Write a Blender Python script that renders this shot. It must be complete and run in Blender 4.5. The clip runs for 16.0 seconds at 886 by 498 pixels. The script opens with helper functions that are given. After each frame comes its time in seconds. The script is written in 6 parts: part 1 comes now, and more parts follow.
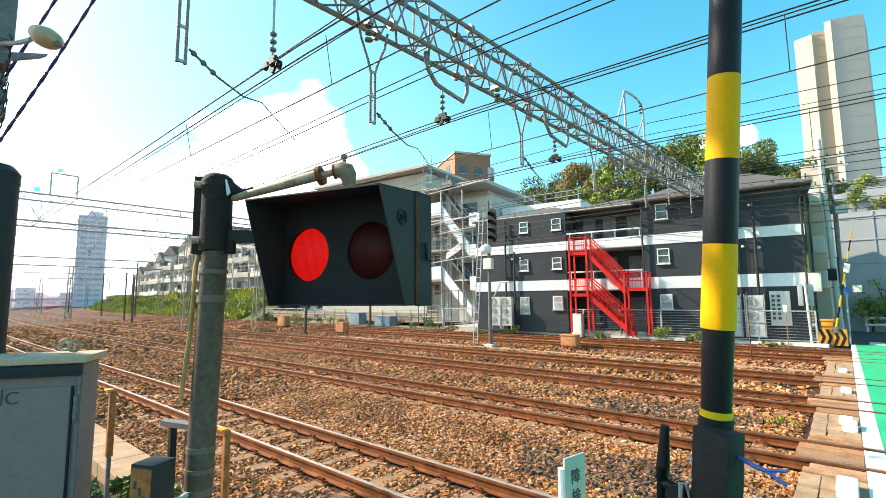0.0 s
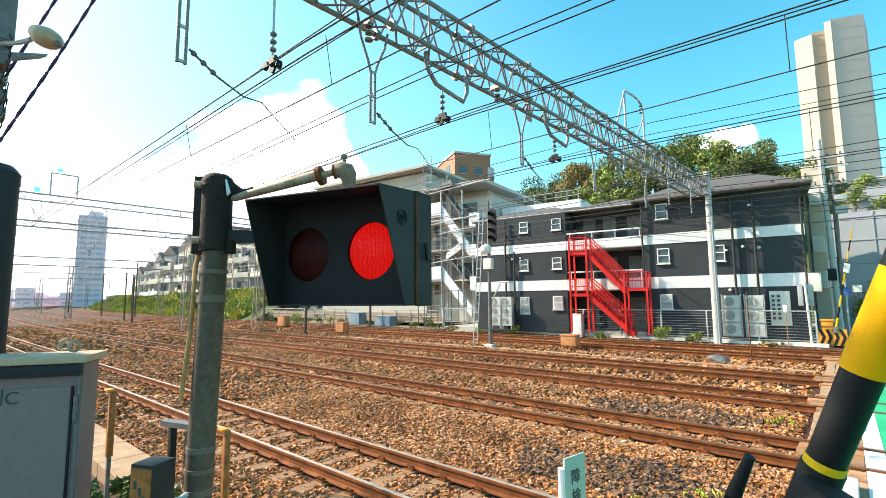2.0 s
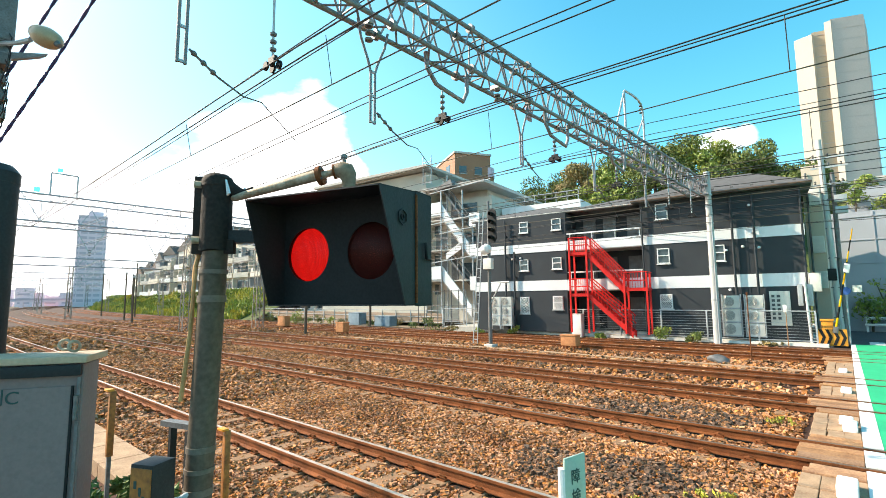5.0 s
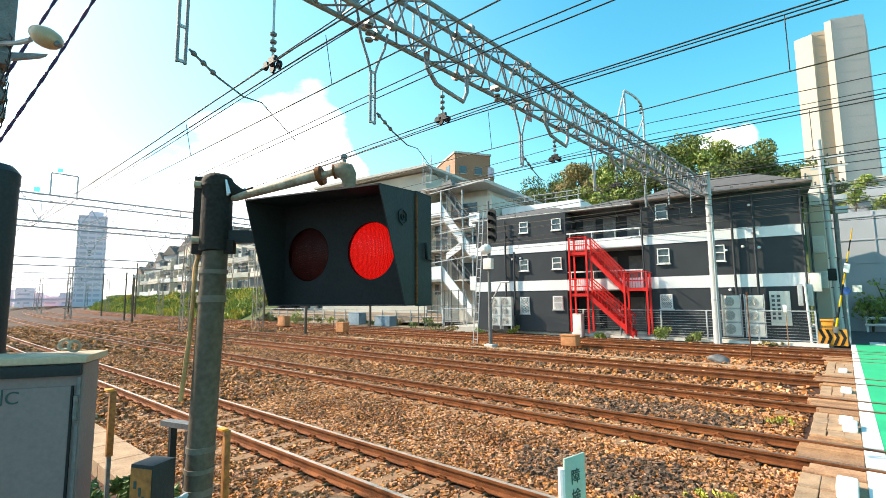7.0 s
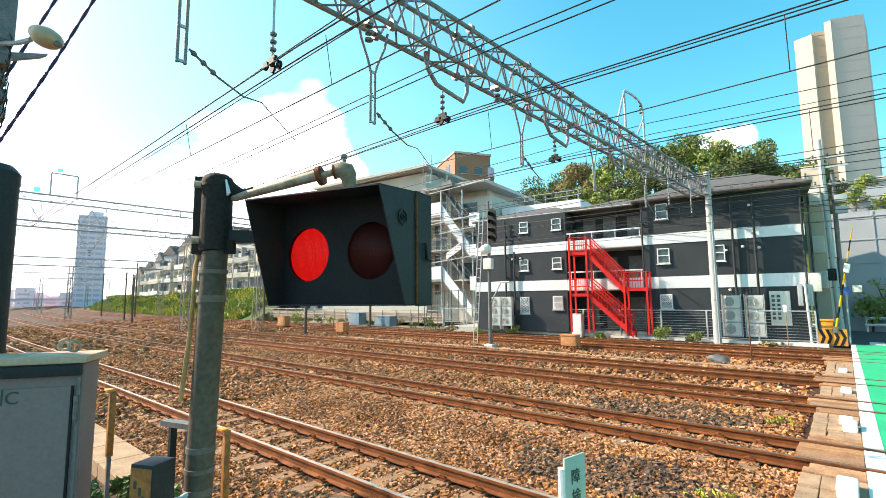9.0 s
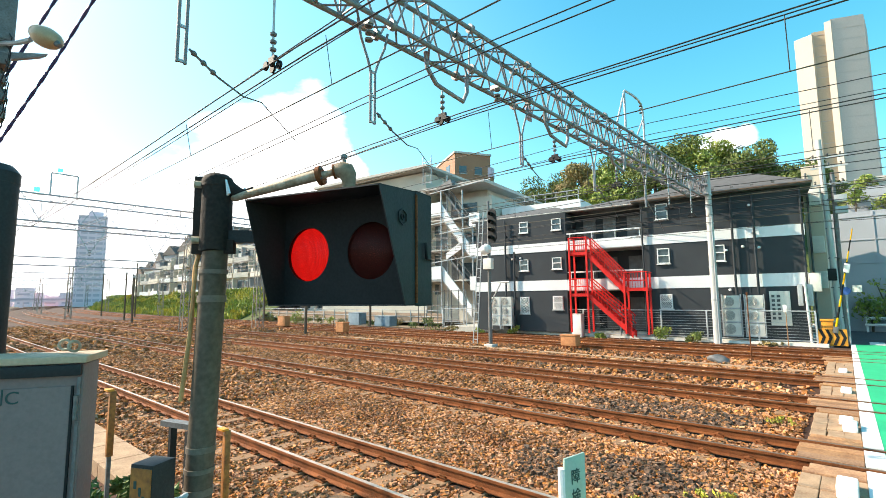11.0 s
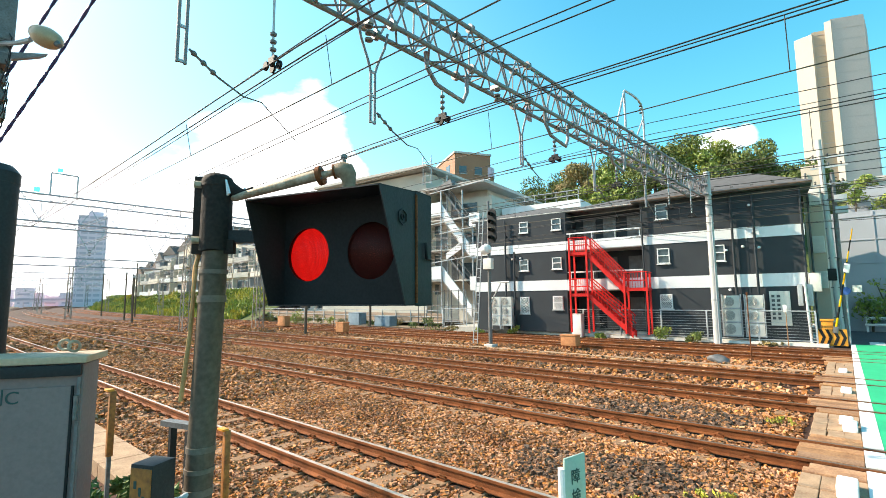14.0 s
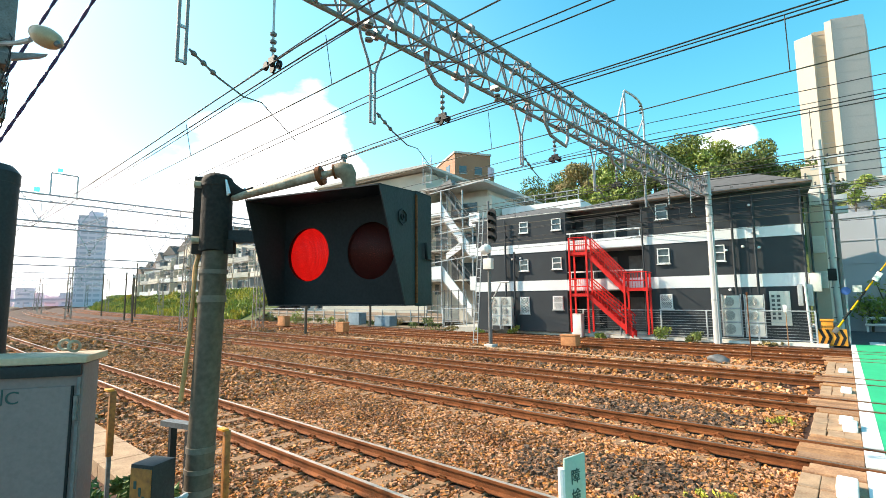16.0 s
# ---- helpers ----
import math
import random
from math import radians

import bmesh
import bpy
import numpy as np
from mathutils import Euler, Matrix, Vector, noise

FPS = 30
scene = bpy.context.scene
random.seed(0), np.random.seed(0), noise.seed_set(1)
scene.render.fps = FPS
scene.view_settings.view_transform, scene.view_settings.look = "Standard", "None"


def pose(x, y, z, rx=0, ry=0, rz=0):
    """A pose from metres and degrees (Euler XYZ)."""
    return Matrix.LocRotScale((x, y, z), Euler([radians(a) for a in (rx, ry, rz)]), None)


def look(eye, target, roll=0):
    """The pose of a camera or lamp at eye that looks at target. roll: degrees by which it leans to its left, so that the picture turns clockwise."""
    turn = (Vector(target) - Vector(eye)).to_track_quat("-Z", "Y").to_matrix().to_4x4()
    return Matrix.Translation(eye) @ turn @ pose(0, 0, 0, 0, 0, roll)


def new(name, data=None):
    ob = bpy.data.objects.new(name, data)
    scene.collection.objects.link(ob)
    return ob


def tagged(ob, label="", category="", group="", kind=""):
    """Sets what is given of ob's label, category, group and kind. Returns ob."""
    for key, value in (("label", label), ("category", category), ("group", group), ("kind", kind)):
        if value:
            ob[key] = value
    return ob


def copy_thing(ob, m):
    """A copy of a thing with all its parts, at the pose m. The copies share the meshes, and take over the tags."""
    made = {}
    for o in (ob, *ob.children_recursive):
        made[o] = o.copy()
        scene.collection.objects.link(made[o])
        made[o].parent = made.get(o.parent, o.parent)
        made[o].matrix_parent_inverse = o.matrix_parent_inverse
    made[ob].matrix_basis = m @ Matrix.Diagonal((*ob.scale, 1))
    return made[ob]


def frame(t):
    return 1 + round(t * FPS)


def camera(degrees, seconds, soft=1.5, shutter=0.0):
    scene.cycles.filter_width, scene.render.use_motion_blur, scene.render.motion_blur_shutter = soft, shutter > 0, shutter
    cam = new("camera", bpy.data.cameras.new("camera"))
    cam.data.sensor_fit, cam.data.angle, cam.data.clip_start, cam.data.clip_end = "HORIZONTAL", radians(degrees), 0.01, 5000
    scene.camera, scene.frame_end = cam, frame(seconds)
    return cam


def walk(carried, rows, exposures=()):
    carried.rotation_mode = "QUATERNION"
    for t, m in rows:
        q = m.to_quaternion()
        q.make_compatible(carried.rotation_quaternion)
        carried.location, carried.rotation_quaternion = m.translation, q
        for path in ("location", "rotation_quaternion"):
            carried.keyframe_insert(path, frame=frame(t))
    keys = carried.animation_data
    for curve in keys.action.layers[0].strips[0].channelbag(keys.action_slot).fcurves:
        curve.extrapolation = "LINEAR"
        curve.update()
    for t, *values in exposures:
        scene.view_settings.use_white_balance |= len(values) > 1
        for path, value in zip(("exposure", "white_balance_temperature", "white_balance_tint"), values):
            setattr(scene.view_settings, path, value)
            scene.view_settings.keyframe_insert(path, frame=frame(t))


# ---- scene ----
# ---- camera ----
EYE = Vector((0.0, 0.0, 2.24))
AHEAD = Vector((-0.65217, 0.75068, 0.10561))
cam = camera(86.36, 16.0, soft=0.65)
walk(cam, [(0.0, look(EYE, EYE + AHEAD, -0.49)), (16.0, look(EYE, EYE + AHEAD, -0.49))],
     exposures=[(0.0, 0.70, 6600, 11), (16.0, 0.70, 6600, 11)])

# ---- light ----
SUN_WAY = Vector((-0.72, -0.35, 0.60)).normalized()
world = bpy.data.worlds.new("sky")
scene.world = world
world.use_nodes = True
wn, wl = world.node_tree.nodes, world.node_tree.links
sky = wn.new("ShaderNodeTexSky")
sky.sky_type, sky.sun_disc = "NISHITA", False
sky.sun_elevation = math.asin(SUN_WAY.z)
sky.sun_rotation = math.atan2(SUN_WAY.x, SUN_WAY.y)
sky.air_density, sky.dust_density, sky.ozone_density = 1.0, 1.0, 2.0
geo = wn.new("ShaderNodeTexCoord")
cmap = wn.new("ShaderNodeMapping")
cmap.inputs["Scale"].default_value = (1.0, 1.0, 2.2)
cmap.inputs["Location"].default_value = (0.3, 0.15, 0.2)
cn = wn.new("ShaderNodeTexNoise")
cn.inputs["Scale"].default_value, cn.inputs["Detail"].default_value = 2.2, 7.0
cn.inputs["Roughness"].default_value = 0.55
ramp = wn.new("ShaderNodeValToRGB")
ramp.color_ramp.elements[0].position, ramp.color_ramp.elements[1].position = 0.46, 0.61
# more cloud towards the west, clear sky towards the north
lean = wn.new("ShaderNodeVectorMath")
lean.operation = "DOT_PRODUCT"
lean.inputs[1].default_value = (-0.98, 0.2, 0.0)
cover = wn.new("ShaderNodeMath")
cover.operation = "MULTIPLY_ADD"
cover.inputs[1].default_value = 0.50
total = wn.new("ShaderNodeMath")
total.operation = "ADD"
total.inputs[1].default_value = -0.475
tint = wn.new("ShaderNodeHueSaturation")
tint.inputs["Hue"].default_value, tint.inputs["Saturation"].default_value, tint.inputs["Value"].default_value = 0.458, 1.34, 1.66
mixc = wn.new("ShaderNodeMix")
mixc.data_type = "RGBA"
mixc.inputs["B"].default_value = (14.0, 14.0, 14.0, 1)
bg = wn["Background"]
wl.new(geo.outputs["Generated"], cmap.inputs["Vector"])
wl.new(cmap.outputs[0], cn.inputs["Vector"])
wl.new(geo.outputs["Generated"], lean.inputs[0])
wl.new(lean.outputs["Value"], cover.inputs[0])
wl.new(cn.outputs["Fac"], cover.inputs[2])
wl.new(cover.outputs[0], total.inputs[0])
# banks of cloud with crisp edges low in the west, and one small wisp in the north
gather = total.outputs[0]
for way, inner, outer, gain in (((-0.772, 0.547, 0.323), 0.998, 0.978, 0.20), ((-0.835, 0.480, 0.269), 0.998, 0.975, 0.13), ((-0.93, 0.33, 0.12), 0.99, 0.93, 0.10),
                                ((-0.178, 0.944, 0.272), 1.0, 0.9990, 0.26), ((-0.142, 0.950, 0.279), 1.0, 0.9992, 0.24), ((-0.105, 0.954, 0.284), 1.0, 0.9994, 0.20),
                                ((-0.60, 0.70, 0.40), 0.995, 0.96, -0.22), ((-0.70, 0.52, 0.48), 0.995, 0.96, -0.12), ((-0.87, 0.30, 0.38), 0.995, 0.972, -0.13)):
    dot = wn.new("ShaderNodeVectorMath")
    dot.operation = "DOT_PRODUCT"
    dot.inputs[1].default_value = Vector(way).normalized()
    wl.new(geo.outputs["Generated"], dot.inputs[0])
    lump = wn.new("ShaderNodeMapRange")
    lump.interpolation_type = "SMOOTHSTEP"
    for key, value in (("From Min", outer), ("From Max", inner), ("To Min", 0.0), ("To Max", gain)):
        lump.inputs[key].default_value = value
    wl.new(dot.outputs["Value"], lump.inputs["Value"])
    more = wn.new("ShaderNodeMath")
    wl.new(gather, more.inputs[0])
    wl.new(lump.outputs[0], more.inputs[1])
    gather = more.outputs[0]
wl.new(gather, ramp.inputs["Fac"])
# thin high veil that whitens the western sky
veil = wn.new("ShaderNodeMapRange")
veil.interpolation_type = "SMOOTHSTEP"
for key, value in (("From Min", 0.45), ("From Max", 1.0), ("To Min", 0.0), ("To Max", 0.085)):
    veil.inputs[key].default_value = value
wl.new(lean.outputs["Value"], veil.inputs["Value"])
thick = wn.new("ShaderNodeMath")
thick.operation = "MAXIMUM"
wl.new(ramp.outputs["Color"], thick.inputs[0])
wl.new(veil.outputs[0], thick.inputs[1])
wl.new(sky.outputs[0], tint.inputs["Color"])
wl.new(thick.outputs[0], mixc.inputs["Factor"])
wl.new(tint.outputs[0], mixc.inputs["A"])
wl.new(mixc.outputs["Result"], bg.inputs["Color"])
bg.inputs["Strength"].default_value = 0.12
sun_lamp = bpy.data.lights.new("sun", "SUN")
sun_lamp.energy, sun_lamp.angle, sun_lamp.color = 5.7, radians(0.53), (1.0, 0.875, 0.68)
sun = new("sun", sun_lamp)
sun.matrix_world = look(SUN_WAY * 50, (0, 0, 0))


# ---- materials ----
def mat(name, c1, c2=None, rough=0.6, metal=0.0, scale=6.0, fine=60.0, bump=0.15, glow=None, spread=0.0, coords="Object"):
    """Two colours mixed by coarse and fine noise, with relief; spread varies the brightness from piece to piece."""
    m = bpy.data.materials.new(name)
    m.use_nodes = True
    n, l = m.node_tree.nodes, m.node_tree.links
    b = n["Principled BSDF"]
    b.inputs["Roughness"].default_value, b.inputs["Metallic"].default_value = rough, metal
    c2 = c2 or tuple(v * 0.75 for v in c1)
    tc = n.new("ShaderNodeTexCoord")
    big, small = n.new("ShaderNodeTexNoise"), n.new("ShaderNodeTexNoise")
    big.inputs["Scale"].default_value, small.inputs["Scale"].default_value = scale, fine
    big.inputs["Detail"].default_value, small.inputs["Detail"].default_value = 4, 3
    for q in (big, small):
        l.new(tc.outputs[coords], q.inputs["Vector"])
    add = n.new("ShaderNodeMath")
    add.operation = "MULTIPLY_ADD"
    add.inputs[1].default_value = 0.5
    l.new(small.outputs["Fac"], add.inputs[0])
    half = n.new("ShaderNodeMath")
    half.operation = "MULTIPLY"
    half.inputs[1].default_value = 0.5
    l.new(big.outputs["Fac"], half.inputs[0])
    l.new(half.outputs[0], add.inputs[2])
    rp = n.new("ShaderNodeValToRGB")
    rp.color_ramp.elements[0].position, rp.color_ramp.elements[1].position = 0.36, 0.64
    rp.color_ramp.elements[0].color, rp.color_ramp.elements[1].color = (*c2, 1), (*c1, 1)
    l.new(add.outputs[0], rp.inputs["Fac"])
    col = rp.outputs["Color"]
    if spread:
        gi = n.new("ShaderNodeNewGeometry")
        oi = n.new("ShaderNodeObjectInfo")
        sm = n.new("ShaderNodeMath")
        sm.operation = "ADD"
        l.new(gi.outputs["Random Per Island"], sm.inputs[0])
        l.new(oi.outputs["Random"], sm.inputs[1])
        fr = n.new("ShaderNodeMath")
        fr.operation = "FRACT"
        l.new(sm.outputs[0], fr.inputs[0])
        mr = n.new("ShaderNodeMapRange")
        mr.inputs["To Min"].default_value, mr.inputs["To Max"].default_value = 1 - spread, 1 + spread
        l.new(fr.outputs[0], mr.inputs["Value"])
        hs = n.new("ShaderNodeHueSaturation")
        m7 = n.new("ShaderNodeMath")
        m7.operation = "MULTIPLY"
        m7.inputs[1].default_value = 7.37
        l.new(fr.outputs[0], m7.inputs[0])
        f7 = n.new("ShaderNodeMath")
        f7.operation = "FRACT"
        l.new(m7.outputs[0], f7.inputs[0])
        ms = n.new("ShaderNodeMapRange")
        ms.inputs["To Min"].default_value, ms.inputs["To Max"].default_value = 1 - spread * 0.35, 1 + spread * 0.15
        l.new(f7.outputs[0], ms.inputs["Value"])
        l.new(ms.outputs[0], hs.inputs["Saturation"])
        l.new(mr.outputs[0], hs.inputs["Value"])
        l.new(col, hs.inputs["Color"])
        col = hs.outputs["Color"]
    l.new(col, b.inputs["Base Color"])
    if bump:
        bp = n.new("ShaderNodeBump")
        bp.inputs["Strength"].default_value, bp.inputs["Distance"].default_value = bump, 0.01
        l.new(small.outputs["Fac"], bp.inputs["Height"])
        l.new(bp.outputs[0], b.inputs["Normal"])
    if glow:
        b.inputs["Emission Color"].default_value, b.inputs["Emission Strength"].default_value = (*glow[0], 1), glow[1]
    return m


M = {
    "ballast": mat("ballast", (0.54, 0.252, 0.102), (0.20, 0.073, 0.027), 0.95, 0, 0.8, 26, 0.8, spread=0.60),
    # near-black bed colour carries the shade in the gaps between stones
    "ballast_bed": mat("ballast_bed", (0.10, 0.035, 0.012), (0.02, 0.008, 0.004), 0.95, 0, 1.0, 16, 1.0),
    "rust": mat("rust", (0.27, 0.092, 0.031), (0.10, 0.032, 0.012), 0.75, 0.2, 4, 90, 0.3),
    "railhead": mat("railhead", (0.66, 0.50, 0.40), (0.50, 0.36, 0.27), 0.38, 0.6, 5, 60, 0.05),
    "concrete": mat("concrete", (0.54, 0.51, 0.47), (0.42, 0.39, 0.35), 0.85, 0, 2.5, 50, 0.25),
    "sleeper": mat("sleeper", (0.33, 0.185, 0.095), (0.19, 0.095, 0.045), 0.9, 0, 3, 50, 0.3),
    "soil": mat("soil", (0.28, 0.21, 0.14), (0.17, 0.13, 0.085), 0.95, 0, 0.4, 12, 0.5),
    "asphalt": mat("asphalt", (0.07, 0.07, 0.075), (0.045, 0.045, 0.05), 0.9, 0, 0.6, 90, 0.3),
    "green_paint": mat("green_paint", (0.02, 0.45, 0.20), (0.015, 0.36, 0.15), 0.7, 0, 2, 70, 0.25),
    "white_paint": mat("white_paint", (0.80, 0.79, 0.76), (0.66, 0.64, 0.60), 0.65, 0, 3, 60, 0.15),
    "wood_plank": mat("wood_plank", (0.46, 0.235, 0.10), (0.22, 0.095, 0.04), 0.9, 0, 3, 40, 0.4, spread=0.28),
    "steel": mat("steel", (0.48, 0.50, 0.51), (0.34, 0.36, 0.37), 0.5, 0.25, 3, 50, 0.1),
    "steel_dark": mat("steel_dark", (0.20, 0.20, 0.20), (0.12, 0.11, 0.10), 0.55, 0.4, 3, 50, 0.15),
    "pole_grey": mat("pole_grey", (0.150, 0.114, 0.082), (0.085, 0.064, 0.046), 0.6, 0.2, 2.5, 40, 0.2),
    "black_paint": mat("black_paint", (0.019, 0.020, 0.020), (0.011, 0.012, 0.012), 0.55, 0, 5, 60, 0.15),
    "hood_black": mat("hood_black", (0.030, 0.032, 0.033), (0.019, 0.020, 0.020), 0.55, 0.0, 5, 80, 0.1),
    "yellow": mat("yellow", (0.85, 0.52, 0.01), (0.72, 0.40, 0.01), 0.4, 0, 5, 60, 0.08),
    "orange": mat("orange", (0.80, 0.33, 0.02), (0.62, 0.23, 0.02), 0.5, 0, 5, 60, 0.1),
    "wire": mat("wire", (0.05, 0.045, 0.04), (0.03, 0.03, 0.03), 0.5, 0.3, 3, 30, 0),
    "wire_copper": mat("wire_copper", (0.12, 0.10, 0.07), (0.07, 0.07, 0.05), 0.5, 0.4, 3, 30, 0),
    "facade_dark": mat("facade_dark", (0.050, 0.056, 0.062), (0.040, 0.045, 0.050), 0.75, 0, 0.8, 90, 0.25),
    "facade_white": mat("facade_white", (0.80, 0.80, 0.80), (0.70, 0.70, 0.70), 0.7, 0, 1.2, 70, 0.15),
    "stair_red": mat("stair_red", (0.72, 0.028, 0.022), (0.56, 0.02, 0.016), 0.45, 0, 3, 60, 0.08),
    "roof_grey": mat("roof_grey", (0.125, 0.112, 0.105), (0.08, 0.072, 0.068), 0.85, 0, 2, 60, 0.3),
    "aircon": mat("aircon", (0.70, 0.67, 0.60), (0.58, 0.55, 0.49), 0.5, 0, 4, 60, 0.05),
    "aircon_dark": mat("aircon_dark", (0.10, 0.10, 0.10), (0.06, 0.06, 0.06), 0.6, 0, 4, 60, 0.05),
    "window_frame": mat("window_frame", (0.82, 0.82, 0.80), (0.74, 0.74, 0.72), 0.4, 0, 4, 60, 0.03),
    "window_glass": mat("window_glass", (0.10, 0.13, 0.14), (0.06, 0.08, 0.09), 0.06, 0, 2, 10, 0),
    "white_wall": mat("white_wall", (0.60, 0.56, 0.48), (0.48, 0.44, 0.37), 0.8, 0, 0.35, 40, 0.15),
    "brown_wall": mat("brown_wall", (0.36, 0.19, 0.11), (0.28, 0.14, 0.08), 0.8, 0, 0.5, 40, 0.2),
    "tower_grey": mat("tower_grey", (0.52, 0.47, 0.43), (0.46, 0.41, 0.37), 0.8, 0, 0.08, 4, 0.1),
    "tower_light": mat("tower_light", (0.52, 0.47, 0.39), (0.46, 0.41, 0.34), 0.8, 0, 0.08, 4, 0.1),
    "tower_tan": mat("tower_tan", (0.52, 0.41, 0.30), (0.45, 0.35, 0.25), 0.8, 0, 0.08, 4, 0.1),
    # distance haze is painted into these pale colours, warmed against the cyan skylight
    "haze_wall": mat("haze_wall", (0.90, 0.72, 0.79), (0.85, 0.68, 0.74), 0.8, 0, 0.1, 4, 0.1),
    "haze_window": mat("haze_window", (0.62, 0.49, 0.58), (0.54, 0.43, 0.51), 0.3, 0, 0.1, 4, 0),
    "leaf": mat("leaf", (0.20, 0.23, 0.04), (0.07, 0.10, 0.018), 0.7, 0, 0.5, 8, 0, spread=0.45),
    "leaf_bright": mat("leaf_bright", (0.33, 0.36, 0.05), (0.14, 0.20, 0.03), 0.7, 0, 0.8, 8, 0, spread=0.4),
    "leaf_dry": mat("leaf_dry", (0.30, 0.20, 0.06), (0.19, 0.16, 0.05), 0.7, 0, 0.5, 8, 0, spread=0.4),
    "bark": mat("bark", (0.13, 0.10, 0.07), (0.07, 0.055, 0.04), 0.9, 0, 2, 30, 0.5),
    "insulator": mat("insulator", (0.17, 0.155, 0.15), (0.07, 0.065, 0.06), 0.25, 0, 6, 40, 0),
    "cabinet": mat("cabinet", (0.255, 0.18, 0.165), (0.21, 0.148, 0.135), 0.6, 0.0, 2, 60, 0.06),
    "rust_band": mat("rust_band", (0.52, 0.43, 0.32), (0.30, 0.20, 0.12), 0.6, 0.12, 12, 60, 0.1),
    "junction": mat("junction", (0.55, 0.24, 0.09), (0.38, 0.15, 0.055), 0.75, 0, 5, 50, 0.2),
    "blue_paint": mat("blue_paint", (0.05, 0.13, 0.42), (0.04, 0.10, 0.33), 0.4, 0.1, 5, 60, 0.05),
    "plate_green": mat("plate_green", (0.40, 0.49, 0.42), (0.33, 0.42, 0.36), 0.5, 0, 4, 60, 0.03),
    "ink": mat("ink", (0.03, 0.07, 0.06), (0.02, 0.05, 0.045), 0.6, 0, 4, 60, 0),
    "lamp_shade": mat("lamp_shade", (0.46, 0.33, 0.19), (0.36, 0.25, 0.14), 0.35, 0, 4, 60, 0.03),
    "cyan_lamp": mat("cyan_lamp", (0.1, 0.7, 0.7), (0.1, 0.6, 0.6), 0.3, 0, 4, 60, 0, glow=((0.05, 0.9, 0.85), 1.4)),
    "red_glow": mat("red_glow", (0.6, 0.01, 0.01), (0.5, 0.01, 0.01), 0.4, 0, 4, 160, 0.0, glow=((1.0, 0.055, 0.045), 1.15)),
    "arm_black": mat("arm_black", (0.012, 0.013, 0.014), (0.007, 0.008, 0.009), 0.42, 0, 6, 220, 0.18),
    "arm_yellow": mat("arm_yellow", (0.84, 0.43, 0.002), (0.70, 0.33, 0.002), 0.5, 0, 6, 220, 0.12),
    # roof colour paler than the body, with the sunlight on top painted in
    "cabinet_roof_sunlit": mat("cabinet_roof_sunlit", (0.56, 0.39, 0.26), (0.45, 0.31, 0.20), 0.8, 0, 3, 60, 0.15),
    "concrete_light": mat("concrete_light", (0.62, 0.58, 0.51), (0.48, 0.44, 0.38), 0.85, 0, 2.5, 50, 0.25),
    "cable_blue": mat("cable_blue", (0.030, 0.028, 0.12), (0.02, 0.018, 0.07), 0.5, 0, 3, 30, 0.05),
    "grass_soil": mat("grass_soil", (0.10, 0.12, 0.025), (0.045, 0.06, 0.012), 0.95, 0, 0.2, 4, 0.3),
    "leaf_yellow": mat("leaf_yellow", (0.55, 0.44, 0.04), (0.30, 0.30, 0.035), 0.7, 0, 0.8, 8, 0, spread=0.4),
    "roof_brown": mat("roof_brown", (0.16, 0.10, 0.07), (0.11, 0.07, 0.05), 0.8, 0, 2, 40, 0.2),
    "block_dirty": mat("block_dirty", (0.46, 0.30, 0.18), (0.27, 0.16, 0.09), 0.9, 0, 4, 50, 0.3),
    "wall_beige": mat("wall_beige", (0.62, 0.52, 0.40), (0.52, 0.43, 0.33), 0.8, 0, 0.5, 40, 0.15),
    "wall_brown": mat("wall_brown", (0.34, 0.24, 0.17), (0.27, 0.19, 0.13), 0.8, 0, 0.5, 40, 0.15),
    "wall_grey": mat("wall_grey", (0.36, 0.36, 0.37), (0.28, 0.28, 0.29), 0.8, 0, 0.5, 40, 0.15),
    "steel_beam": mat("steel_beam", (0.27, 0.26, 0.265), (0.16, 0.155, 0.16), 0.55, 0.2, 3, 50, 0.1),
    "tower_joint": mat("tower_joint", (0.46, 0.415, 0.375), (0.42, 0.375, 0.335), 0.8, 0, 0.1, 4, 0),
    "kerb_white": mat("kerb_white", (0.78, 0.74, 0.67), (0.62, 0.58, 0.51), 0.8, 0, 2, 40, 0.15),
    "fan_grey": mat("fan_grey", (0.36, 0.34, 0.31), (0.26, 0.25, 0.23), 0.6, 0, 4, 60, 0.05),
    "mast_white": mat("mast_white", (0.52, 0.51, 0.49), (0.42, 0.41, 0.39), 0.7, 0, 1.5, 50, 0.15),
    "plate_rusty": mat("plate_rusty", (0.48, 0.18, 0.03), (0.22, 0.075, 0.018), 0.6, 0, 9, 50, 0.2),
    # beam steel made paler and bluer: distance haze put into the colour
    "steel_hazed": mat("steel_hazed", (0.40, 0.42, 0.46), (0.28, 0.30, 0.34), 0.6, 0.2, 3, 50, 0.1),
    "box_blue": mat("box_blue", (0.20, 0.28, 0.34), (0.14, 0.20, 0.25), 0.6, 0, 3, 40, 0.1),
    "tile_grey": mat("tile_grey", (0.42, 0.43, 0.46), (0.33, 0.34, 0.37), 0.7, 0, 0.4, 30, 0.15),
}


